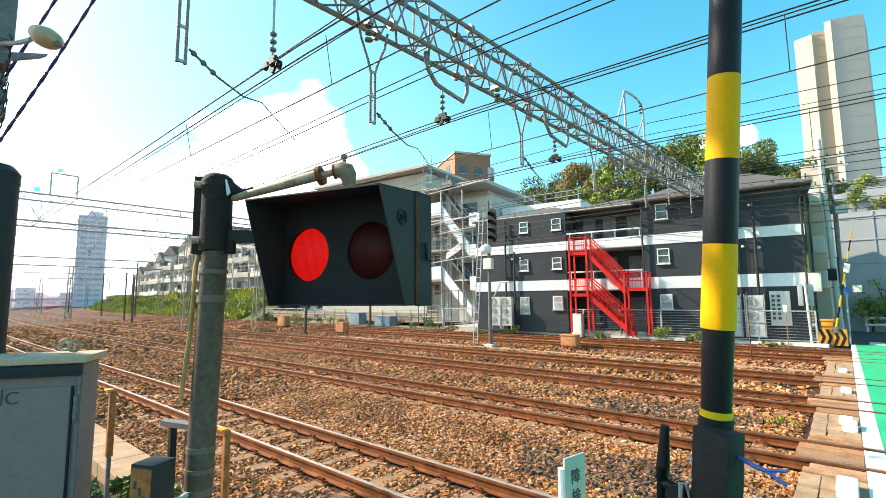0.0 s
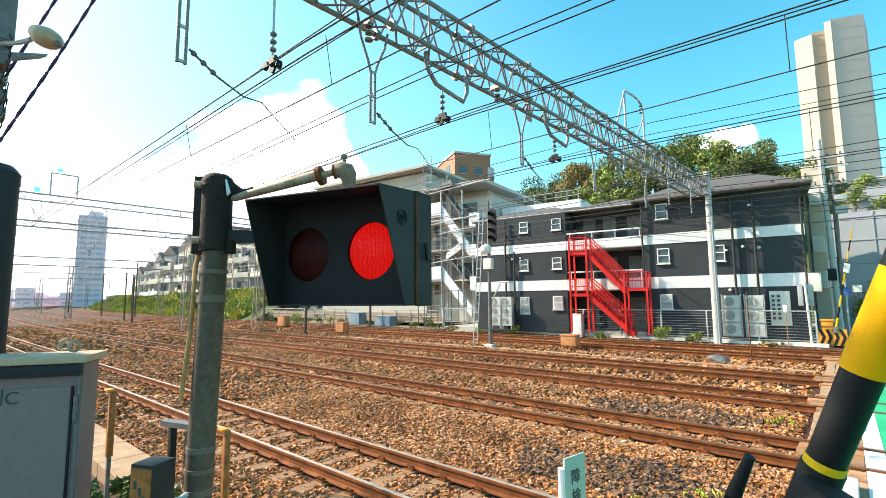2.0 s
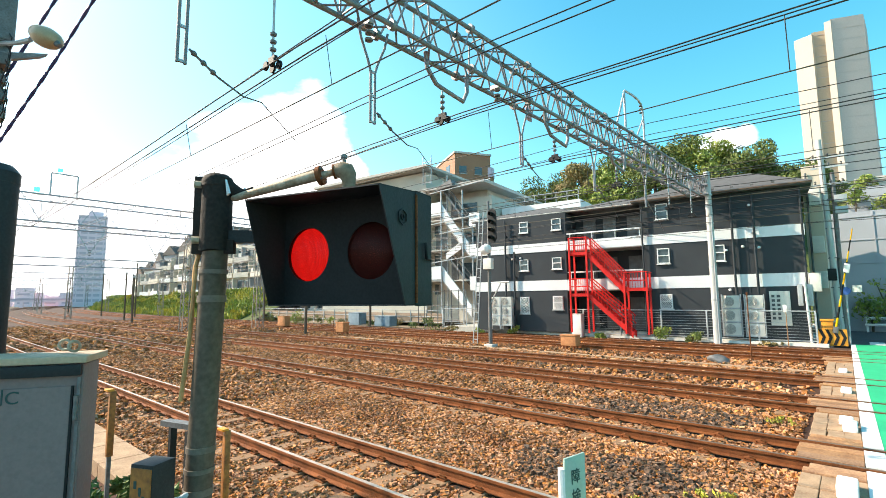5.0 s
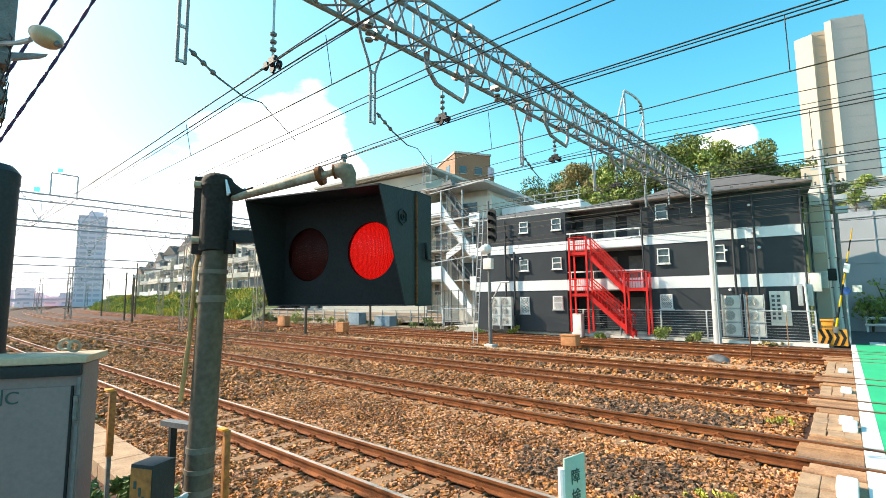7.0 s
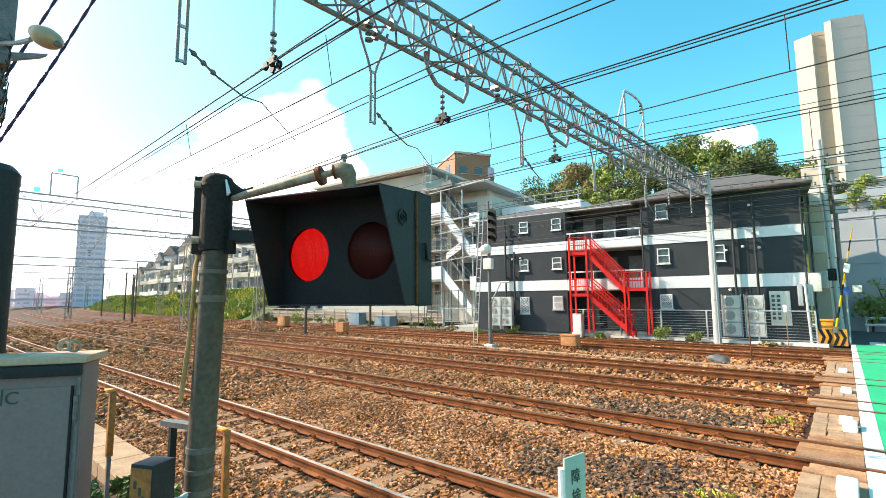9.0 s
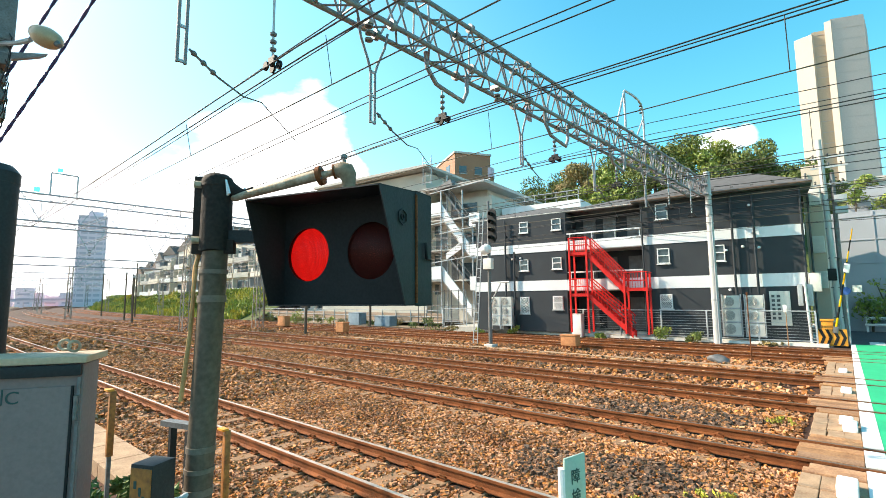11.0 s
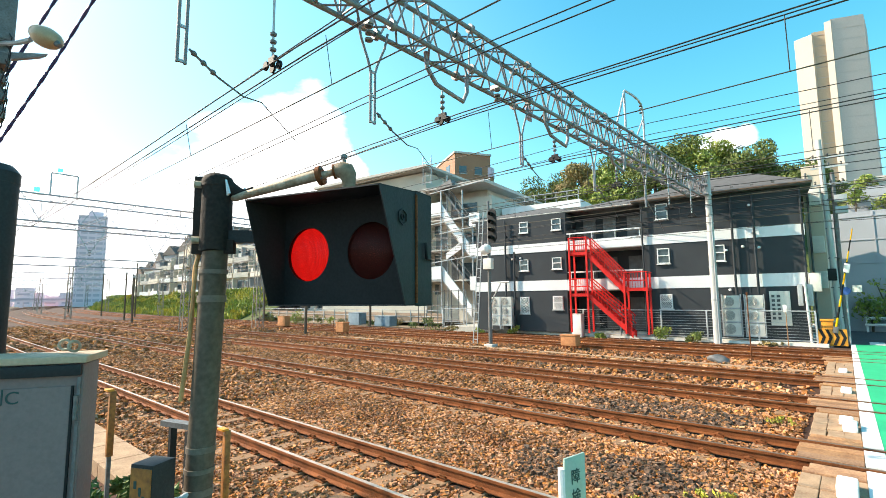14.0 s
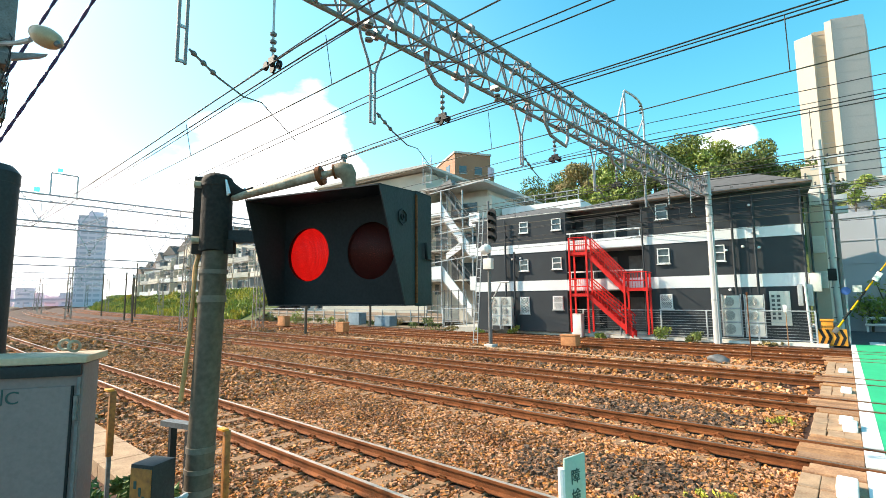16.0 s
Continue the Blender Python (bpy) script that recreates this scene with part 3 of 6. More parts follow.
# ---- air-conditioning units ----
def aircon(u, z, w=0.76, h=0.62):
    m = APT @ Matrix.Translation((u, -0.55, z - G))
    t = new("air_conditioner")
    t.matrix_basis = m
    tagged(t, "beige outdoor air-conditioning unit with a round fan", "air conditioner", "outdoor units along the wall")
    part("casing", box(B(), (0, 0, h / 2), (w, 0.3, h), bevel=0.02), "aircon", t)
    bm = B()
    ring = Matrix.Translation((-0.1, -0.155, h / 2)) @ Matrix.Rotation(radians(90), 4, "X")
    spin(bm, [(0.05, 0.0), (0.23, 0.0), (0.24, 0.012), (0.05, 0.02)], 24, ring)
    fan = part("fan_opening", bm, "fan_grey", t, "dark round fan opening")
    bm = B()
    for k in range(1, 5):
        prev = None
        for j in range(25):
            a = j * 2 * math.pi / 24
            p_ = Vector((-0.1 + 0.05 * k * math.cos(a), -0.185, h / 2 + 0.05 * k * math.sin(a)))
            if prev is not None:
                rod(bm, prev, p_, 0.007, n=4, caps=False)
            prev = p_
    part("fan_guard", bm, "aircon", fan, "pale ring guard")
    return t


for u in (-3.27, -2.28):
    for k in range(3):
        aircon(u, 0.28 + k * 0.70)
    st = new("unit_stand")
    st.matrix_basis = APT @ Matrix.Translation((u, -0.55, 0))
    tagged(st, "galvanised steel stand carrying stacked outdoor units", "stand", "unit stands")
    for x in (-0.42, 0.42):
        for y in (-0.17, 0.17):
            part("upright", box(B(), (x, y, 1.08), (0.04, 0.04, 2.16)), "steel", st)
    for k in range(3):
        part("shelf_bar", box(B(), (0, -0.17, 0.05 + k * 0.70), (0.84, 0.04, 0.05)), "steel", st)
        part("shelf_bar", box(B(), (0, 0.17, 0.05 + k * 0.70), (0.84, 0.04, 0.05)), "steel", st)
for u in (-17.0, -16.15):
    for k in range(3):
        aircon(u, 0.50 + k * 0.64, 0.72, 0.58)
    st = new("unit_stand")
    st.matrix_basis = APT @ Matrix.Translation((u, -0.55, 0))
    tagged(st, "galvanised steel stand carrying stacked outdoor units", "stand", "unit stands")
    for x in (-0.39, 0.39):
        for y in (-0.17, 0.17):
            part("upright", box(B(), (x, y, 1.05), (0.04, 0.04, 2.1)), "steel", st)
    for k in range(3):
        part("shelf_bar", box(B(), (0, 0, 0.27 + k * 0.64), (0.80, 0.36, 0.05)), "steel", st)

# ---- fence along the far side ----
fence = thing("steel_fence", (0, 0, 0), "low grey steel railing fence on the concrete plinth", "fence")
FX = [-24.3 + k * 2.28 for k in range(11)]


def fy(x):
    return 28.40 + 0.02 * x


FZ = 0.0
for x in FX:
    part("post", box(B(), (x, fy(x), FZ + 0.76), (0.07, 0.07, 1.56), bevel=0.01), "steel", fence)
for zz, r in ((1.52, 0.03), (0.12, 0.025)):
    part("rail", rod(B(), (FX[0], fy(FX[0]), FZ + zz), (FX[-1], fy(FX[-1]), FZ + zz), r, n=6), "steel", fence)
for k in range(9):
    zz = 0.26 + k * 0.14
    part("wire_bar", rod(B(), (FX[0], fy(FX[0]), FZ + zz), (FX[-1], fy(FX[-1]), FZ + zz), 0.008, n=4), "steel", fence)
# ladder-like older fence further left
old = thing("steel_fence", (0, 0, 0), "old grey lattice fence behind the sidings", "fence")
for k in range(26):
    x = -27.0 - k * 2.0
    part("post", box(B(), (x, 31.2 + 0.05 * (k - 5), 0.55), (0.06, 0.06, 1.5)), "steel", old)
for zz in (0.2, 0.7, 1.25):
    part("rail", rod(B(), (-27, 30.95, zz), (-77, 32.2, zz), 0.03, n=6), "steel", old)
part("mesh_panel", box(B(), (-52, 31.62, 0.55), (50, 0.02, 0.9), rz=-0.025), "wall_brown", old, "brown boarded lower panel")
tall = thing("dark_fence", (0, 0, 0), "tall dark steel railing before the white building", "fence")
for k in range(8):
    part("post", rod(B(), (-28.6 + k * 0.75, 29.6, 0.0), (-28.6 + k * 0.75, 29.6, 3.0), 0.04, n=6), "steel_dark", tall)
for zz in (0.5, 1.7, 2.9):
    part("rail", rod(B(), (-28.6, 29.6, zz), (-23.35, 29.6, zz), 0.03, n=6), "steel_dark", tall)



def bicycle(x, y, z, rz, material, label):
    t = thing("bicycle", (x, y, z), label, "bicycle", "parked bicycles", rz=rz)
    for u in (-0.5, 0.5):
        rim = [(u + 0.31 * math.cos(k * math.pi / 10), 0, 0.33 + 0.31 * math.sin(k * math.pi / 10)) for k in range(21)]
        w_ = part("wheel", tube(B(), rim, 0.02, 6), "black_paint", t)
        bm = B()
        for k in range(8):
            rod(bm, (u, 0, 0.33), rim[int(k * 2.5)], 0.004, n=4)
        part("spokes", bm, "steel", w_)
    for a, b in (((-0.5, 0, 0.33), (-0.12, 0, 0.33)), ((-0.12, 0, 0.33), (-0.24, 0, 0.85)), ((-0.5, 0, 0.33), (-0.22, 0, 0.75)), ((-0.12, 0, 0.33), (0.36, 0, 0.75)), ((0.34, 0, 0.95), (0.5, 0, 0.33))):
        part("frame_tube", rod(B(), a, b, 0.02, n=8), material, t)
    part("saddle", box(B(), (-0.26, 0, 0.88), (0.25, 0.14, 0.06), bevel=0.02), "black_paint", t)
    part("handlebar", tube(B(), [(0.22, -0.25, 0.98), (0.34, -0.2, 1.02), (0.34, 0.2, 1.02), (0.22, 0.25, 0.98)], 0.014, 6), "steel", t)
    return t


bicycle(-8.45, 29.0, 0.03, 12, "stair_red", "small red bicycle parked behind the steel fence")
bicycle(-4.55, 29.0, 0.03, -6, "steel", "silver bicycle parked behind the steel fence")
tagp = thing("tag_plate", (-2.62, 28.02, 1.45), "small white plate on a wooden stake", "plate")
part("plate", box(B(), (0, 0, 0.2), (0.16, 0.02, 0.36), bevel=0.005), "white_paint", tagp)

# ---- white building with outside stairs ----
WB = thing("white_building", (-27.0, 33.4, 0.0), "white plastered building with a zigzag outside stair", "apartment house", rz=6.5)


def wb(name, u0, u1, z0, z1, v0, v1, material, label="", soft=False):
    return part(name, box(B(), ((u0 + u1) / 2, (v0 + v1) / 2, (z0 + z1) / 2), (u1 - u0, v1 - v0, z1 - z0)), material, WB, label, soft)


wb("wall", -20.0, -4.9, 0, 15.1, 1.5, 14, "white_wall")
wb("wall", -4.9, 2.0, 0, 12.0, 2.6, 14, "white_wall")
wb("roof_slab", -20.5, -3.9, 15.25, 15.5, 0.2, 14.4, "concrete", "grey flat roof slab with an overhang")
wb("roof_slab", -4.9, 2.2, 12.95, 13.2, 0.8, 14.4, "concrete", "grey flat roof slab with an overhang")
wb("wall", -4.9, 0.8, 12.0, 14.0, 4.0, 14, "white_wall")
for z in (9.8, 6.9, 4.0):
    wb("balcony_slab", -4.9, 1.6, z - 0.12, z, 0.4, 2.6, "concrete")
    wb("balcony_parapet", 0.9, 2.0, z - 1.0, z + 0.25, 0.25, 0.4, "facade_white", "white stair parapet")
    d_ = wb("door", -2.6, -1.8, z, z + 2.0, 2.55, 2.62, "steel_dark", "dark door on the landing")
    # dark slabs on the solid wall stand for shade inside the stairwell
    wb("opening", -4.4, -3.0, z + 0.2, z + 2.0, 2.50, 2.62, "steel_dark", "dark panel standing for a shaded stairwell opening")
    wb("opening", -1.2, 0.4, z + 0.3, z + 1.7, 2.50, 2.62, "window_glass", "dark panel standing for a shaded stairwell opening")
for (ua, za), (ub, zb) in (((-2.4, 10.25), (0.82, 6.2)), ((-2.2, 4.1), (1.0, 0.6))):
    bm = prism(B(), [(ua - 1.6, za), (ua, za), (ub, zb), (ub, zb + 1.05), (ua, za + 1.25), (ua - 1.6, za + 1.22)], "y", 0.14, (0, 0.3, 0))
    part("stair_parapet", bm, "facade_white", WB, "white sloping stair parapet", soft=False)
    part("stair_flight", prism(B(), [(ua, za - 0.28), (ua, za - 0.02), (ub, zb - 0.02), (ub, zb - 0.28)], "y", 1.2, (0, 0.46, 0)), "concrete", WB, "grey stair flight", soft=False)
    part("landing", box(B(), (ua - 0.9, 1.2, za - 0.1), (1.8, 1.7, 0.16)), "concrete", WB)
    # upper flight behind, with dark rails
    part("upper_flight", prism(B(), [(ua, za + 2.3), (ua, za + 2.6), (ub - 0.4, zb + 3.0), (ub - 0.4, zb + 2.7)], "y", 0.9, (0, 0.9, 0)), "steel_dark", WB, "dark upper stair flight", soft=False)
    for dz in (0.55, 1.0):
        part("stair_rail", rod(B(), (ua, 0.9, za + 2.5 + dz), (ub - 0.4, 0.9, zb + 2.9 + dz), 0.04, n=6), "steel_dark", WB)
    for k in range(14):
        q = (k + 0.5) / 14
        part("tread", box(B(), (ua + (ub - ua) * q, 0.95, za + 0.03 + (zb - za) * q), (0.3, 1.0, 0.05)), "concrete", WB)
    for k in range(5):
        q = k / 4
        part("rail_post", rod(B(), (ua + (ub - 0.4 - ua) * q, 0.9, za + 2.4 + (zb + 0.4 - za) * q), (ua + (ub - 0.4 - ua) * q, 0.9, za + 3.5 + (zb + 0.4 - za) * q), 0.035, n=5), "steel", WB)
part("stair_parapet", prism(B(), [(-1.67, 5.9), (-1.67, 6.5), (-0.2, 7.4), (0.0, 6.8)], "y", 0.12, (0, 0.25, 0)), "facade_white", WB, "white sloping stair parapet", soft=False)
for u, v, z1 in ((-2.2, 0.25, 12.6), (1.2, 0.35, 9.0), (-2.6, 1.9, 14.5), (-4.0, 0.35, 12.4), (0.2, 0.25, 12.3)):
    part("post", rod(B(), (u, v, 0), (u, v, z1), 0.07, n=8), "steel", WB)
for u0, u1, z in ((-4.0, 1.6, 9.3), (-2.4, 3.4, 8.4), (-4.0, 1.4, 5.6), (-3.6, 3.2, 12.4)):
    part("pipe_rail", rod(B(), (u0, 0.2, z), (u1, 0.2, z + 0.5), 0.05, n=6), "steel", WB)
part("sunshade", prism(B(), [(-2.9, 12.6), (-2.5, 13.0), (-1.1, 13.55), (-0.9, 12.9)], "y", 0.9, (0, 0.25, 0)), "steel_dark", WB, "dark sloping stair awning", soft=False)
for zz in (13.7, 14.4, 15.1, 15.8):
    part("roof_rail", rod(B(), (-4.6, 0.6, zz), (-3.6, 0.6, zz), 0.04, n=6), "steel", WB)
for u in (-4.6, -3.6):
    part("roof_rail_post", rod(B(), (u, 0.6, 13.5), (u, 0.6, 16.4), 0.05, n=6), "steel", WB)
for z in (9.1, 6.2, 3.2):
    for u in (-5.9, -4.2):
        w_ = wb("window", u - 0.4, u + 0.4, z - 0.5, z + 0.5, 2.55, 2.62, "window_glass", "dark window of the stairwell")
# ---- brown apartment block behind it ----
BB = thing("brown_building", (-45.2, 55.0, 0.0), "brown brick apartment block behind the white building", "apartment house", rz=60)
part("wall", box(B(), (3.0, 6.5, 12.4), (6.0, 13, 24.8)), "brown_wall", BB, soft=False)
part("rounded_corner", rod(B(), (5.9, 1.1, 0), (5.9, 1.1, 23.0), 1.1, n=20), "brown_wall", BB)
part("roof_cap", box(B(), (3.0, 6.5, 24.9), (6.3, 13.3, 0.3)), "concrete", BB)
for z in (13.5, 16.4, 19.3, 22.2):
    for u in (1.3, 3.9):
        w_ = part("window", box(B(), (u, -0.02, z), (1.2, 0.1, 1.2)), "window_glass", BB)
        part("frame", box(B(), (u, -0.05, z - 0.66), (1.4, 0.2, 0.1)), "concrete", w_)
    part("corner_window", rod(B(), (5.95, 1.05, z - 0.8), (5.95, 1.05, z + 0.7), 1.14, n=20), "haze_window", BB, "glazed balcony at the corner")
for z in (16.0, 19.5, 22.8):
    for v in (3.0, 6.5, 10.0):
        part("window", box(B(), (-0.02, v, z), (0.1, 1.6, 1.3)), "window_glass", BB)

# low white house with a roof railing
LW = thing("white_house", (-24.6, 38.0, 0.0), "white house with a railed roof terrace", "house", rz=6.5)
part("wall", box(B(), (3.2, 4, 5.1), (7.4, 8, 10.2)), "white_wall", LW, soft=False)
part("parapet", box(B(), (3.2, 4, 10.55), (7.7, 8.3, 0.7)), "facade_white", LW, soft=False)
for k in range(8):
    part("rail_post", rod(B(), (-0.4 + k * 1.03, 0.1, 10.8), (-0.4 + k * 1.03, 0.1, 11.8), 0.035, n=5), "steel", LW)
for zz in (11.35, 11.8):
    part("rail", rod(B(), (-0.4, 0.1, zz), (6.8, 0.1, zz), 0.035, n=5), "steel", LW)

# ---- tower block ----
tower = thing("tower_block", (-7.0, 144.7, 0), "tall pale concrete tower block with a tan stripe", "tower block")
part("side_wall", prism(B(), [(0.0, 0.0), (3.6, -1.2), (8, 12), (6, 14)], "z", 66.6), "tower_light", tower, "pale sunlit narrow side", soft=False)
part("stripe_wall", prism(B(), [(3.6, -0.4), (6.2, 0.3), (9.5, 10), (8, 13)], "z", 67.3), "tower_tan", tower, "tan recessed stripe", soft=False)
part("corner_wall", prism(B(), [(6.1, -0.85), (7.4, -1.28), (13, 12), (11, 16)], "z", 68.7), "tower_light", tower, "pale corner strip", soft=False)
part("end_wall", prism(B(), [(7.35, -1.15), (13.4, 1.3), (14.2, 11), (12, 14)], "z", 69.0), "tower_grey", tower, "grey blank end wall", soft=False)
bm = B()
for k in range(24):
    z = 3.0 + k * 2.75
    prism(bm, [(7.37, -1.17), (13.42, 1.28), (13.42, 1.38), (7.37, -1.07)], "z", 0.06, (0, 0, z))
    prism(bm, [(3.55, -0.48), (6.2, 0.22), (6.2, 0.4), (3.55, -0.3)], "z", 0.16, (0, 0, z))
part("storey_joint", bm, "tower_joint", tower, soft=False)

# ---- terraced concrete wall and house past the crossing ----
bm = B()
box(bm, (9.0, 41.0, 3.8), (22.0, 1.2, 7.7))
box(bm, (10.0, 44.0, 5.0), (20.0, 1.5, 9.4))
for k in range(9):
    box(bm, (-1.2 + k * 2.4, 40.38, 3.8), (0.05, 0.05, 7.6))
for k in range(5):
    box(bm, (9.0, 40.38, 1.3 + k * 1.5), (22.0, 0.05, 0.05))
solid("retaining_wall", bm, "tile_grey", "grey terraced concrete retaining wall", "retaining wall", kind="structure", soft=False)
for x, z, y in ((0.6, 10.6, 46), (4.2, 12.4, 47)):
    h_ = thing("white_house", (x, y, 0), "white plastered house above the retaining wall", "house")
    part("wall", box(B(), (1.6, 2, z / 2), (3.0, 4, z)), "white_wall", h_, soft=False)
    part("roof", box(B(), (1.6, 2, z + 0.1), (3.3, 4.3, 0.25)), "concrete", h_)
    for k in range(2):
        part("window", box(B(), (0.9 + k * 1.3, -0.03, z - 1.4), (0.7, 0.1, 0.9)), "window_glass", h_)
nb = thing("pale_house", (-1.2, 32.6, 0), "narrow pale neighbouring house with pipes and boxes", "house")
part("wall", box(B(), (-0.2, 3, 4.7), (0.8, 6, 9.4)), "wall_beige", nb, soft=False)
for z in (3.1, 5.0, 7.6):
    part("meter_box", box(B(), (-0.1, -0.15, z), (0.5, 0.35, 0.9), bevel=0.03), "aircon", nb)
part("drain_pipe", rod(B(), (-0.42, -0.1, 0), (-0.42, -0.1, 9.0), 0.05), "steel_dark", nb)
guard = thing("guard_rail", (0, 0, 0), "white steel guard rail along the far road", "guard rail")
for zz in (0.45, 0.85):
    part("beam", rod(B(), (0.3, 39.2, zz), (14, 39.2, zz), 0.08), "white_paint", guard)
for k in range(8):
    part("post", rod(B(), (0.4 + k * 1.9, 39.2, 0), (0.4 + k * 1.9, 39.2, 0.95), 0.06), "white_paint", guard)


# ---- catenary beam over all tracks ----
def beam_x(y):
    return -7.15 + 0.060 * y


mast = thing("catenary_mast", (-5.5, 27.75, -0.35), "tall pale grey concrete mast carrying the lattice beam", "mast")
part("shaft", rod(B(), (0, 0, 0), (0, 0, 9.2), 0.19, 0.145, 20), "mast_white", mast)
for z in (7.9, 6.4, 4.1, 2.4):
    part("strap", rod(B(), (0, 0, z), (0, 0, z + 0.07), 0.19, n=20), "steel", mast)
part("conduit", rod(B(), (0.12, -0.17, 0), (0.12, -0.17, 6.8), 0.03, n=8), "steel", mast)
mast2 = copy_thing(mast, pose(beam_x(-6.0), -6.0, -0.35))


def lattice(name, a, b, w, h, bays, r, rl, label, category, group="", material="steel_beam", joints=5):
    """A four-chord lattice beam from a to b (lower axis), w wide and h high."""
    t = thing(name, (0, 0, 0), label, category, group)
    a, b = Vector(a), Vector(b)
    d = (b - a).normalized()
    s = d.cross(Vector((0, 0, 1))).normalized() * (w / 2)
    up = Vector((0, 0, h))
    lines = [(a + s, b + s), (a - s, b - s), (a + s * 0.9 + up, b + s * 0.9 + up), (a - s * 0.9 + up, b - s * 0.9 + up)]
    for p_, q in lines:
        part("chord", rod(B(), p_, q, r, n=10), material, t)
    for i, j in ((0, 2), (1, 3), (0, 1), (2, 3)):
        bm = B()
        for k in range(bays):
            f0, f1, fm = k / bays, (k + 1) / bays, (k + 0.5) / bays
            P, Q = lines[i], lines[j]
            rod(bm, P[0].lerp(P[1], f0), Q[0].lerp(Q[1], fm), rl, n=6)
            rod(bm, Q[0].lerp(Q[1], fm), P[0].lerp(P[1], f1), rl, n=6)
            if k % 2 == 0:
                rod(bm, P[0].lerp(P[1], f0), Q[0].lerp(Q[1], f0), rl * 0.9, n=6)
        part("lacing", bm, material, t)
    # flanged joints
    n = joints
    for p_, q in lines:
        for k in range(1, n):
            c, e = p_.lerp(q, k / n), p_.lerp(q, k / n + 0.003)
            part("flange", rod(B(), c, e, r * 2.1, n=12), material, t)
    return t


Z0, HB = 7.62, 1.01


def axis_x(y):
    return -6.922 + 0.03 * y


beam = lattice("catenary_beam", (axis_x(-6.4), -6.4, Z0), (axis_x(28.2), 28.2, Z0), 0.50, HB, 36, 0.052, 0.024,
               "grey galvanised steel lattice beam spanning all the tracks", "lattice beam", joints=14)
for z in (Z0, Z0 + HB * 0.5, Z0 + HB):
    for y in (27.55, 27.95):
        part("end_bracket", rod(B(), (axis_x(y) - 0.3, y, z), (-5.42, y, z), 0.045, n=8), "steel_beam", beam)
for k in range(4):
    part("end_brace", rod(B(), (axis_x(27.8) - 0.2 + 0.2 * k, 27.55, Z0), (axis_x(27.8) + 0.1 + 0.2 * k, 27.55, Z0 + HB), 0.028, n=6), "steel_beam", beam)


def insulator(bm, a, b, n=3, r=0.075):
    a, b = Vector(a), Vector(b)
    q = (b - a).to_track_quat("Z", "Y").to_matrix().to_4x4()
    L = (b - a).length
    for k in range(n):
        z = L * (k + 0.5) / n
        spin(bm, [(0.018, z - 0.05), (r, z - 0.02), (r * 0.9, z + 0.015), (0.02, z + 0.04)], 12, Matrix.Translation(a) @ q)


def drop_frame(y, zb):
    """A double hanging post under the beam with its pull-off arm."""
    t = thing("hanging_post", (beam_x(y), y, 0), "grey steel double post hanging under the lattice beam", "hanging post", "posts under the beam")
    for s in (-0.055, 0.055):
        bm = tube(B(), [(0, s * 7, Z0), (0, s * 5.5, Z0 - 0.35), (0, s * 2.2, Z0 - 0.75), (0, s * 1.05, Z0 - 0.95)], 0.026, 8)
        rod(bm, (0, s, Z0 - 0.93), (0, s, zb), 0.026, n=10)
        part("post", bm, "steel_beam", t)
    for z in (zb + 0.03, zb + 0.55, Z0 - 0.95):
        part("cross_plate", box(B(), (0, 0, z), (0.04, 0.15, 0.04)), "steel", t)
    bm = B()
    insulator(bm, (0, 0.1, zb + 0.25), (0.05, 0.5, zb - 0.05), 3, 0.042)
    part("insulator", bm, "insulator", t, "pale ribbed insulator")
    part("pull_off_arm", tube(B(), [(0, 0.1, zb + 0.25), (0.05, 0.5, zb - 0.05), (0.05, 0.9, zb - 0.22), (0.05, 1.2, zb - 0.22), (0.05, 1.9, zb - 0.75)], [0.018, 0.016, 0.012, 0.009, 0.006], 6), "steel_dark", t)
    return t


for y, zb in ((2.40, 5.62), (5.78, 5.63), (10.75, 5.80), (14.9, 5.75), (19.2, 5.8)):
    drop_frame(y, zb)


def wire_hanger(y, z, curved=False):
    """An insulator string with a two-wheel clamp under the beam."""
    t = thing("wire_hanger", (beam_x(y), y, 0), "hanging insulator string with a dark wire clamp", "wire hanger", "wire hangers")
    top = Z0
    if curved:
        part("bracket", tube(B(), [(0, -0.55, Z0), (0, -0.5, Z0 - 0.35), (0, -0.2, Z0 - 0.62), (0, 0.1, Z0 - 0.66), (0, 0.75, Z0 - 0.72), (0, 0.9, Z0 - 0.45), (0, 0.9, Z0)], 0.05, 10), "steel_beam", t)
        top = Z0 - 0.65
    part("link", rod(B(), (0, 0, top), (0, 0, z + 0.16), 0.022, n=6), "steel", t)
    bm = B()
    insulator(bm, (0, 0, z + 0.62), (0, 0, z + 0.22), 3, 0.058)
    part("insulator", bm, "insulator", t, "pale ribbed insulator")
    bm = B()
    box(bm, (0, 0, z + 0.12), (0.2, 0.06, 0.09))
    for s in (-0.1, 0.1):
        for dy in (-0.06, 0.06):
            rod(bm, (s, dy - 0.02, z + 0.02), (s, dy + 0.02, z + 0.02), 0.075, n=12)
    part("clamp", bm, "black_paint", t, "dark steel wire clamp")


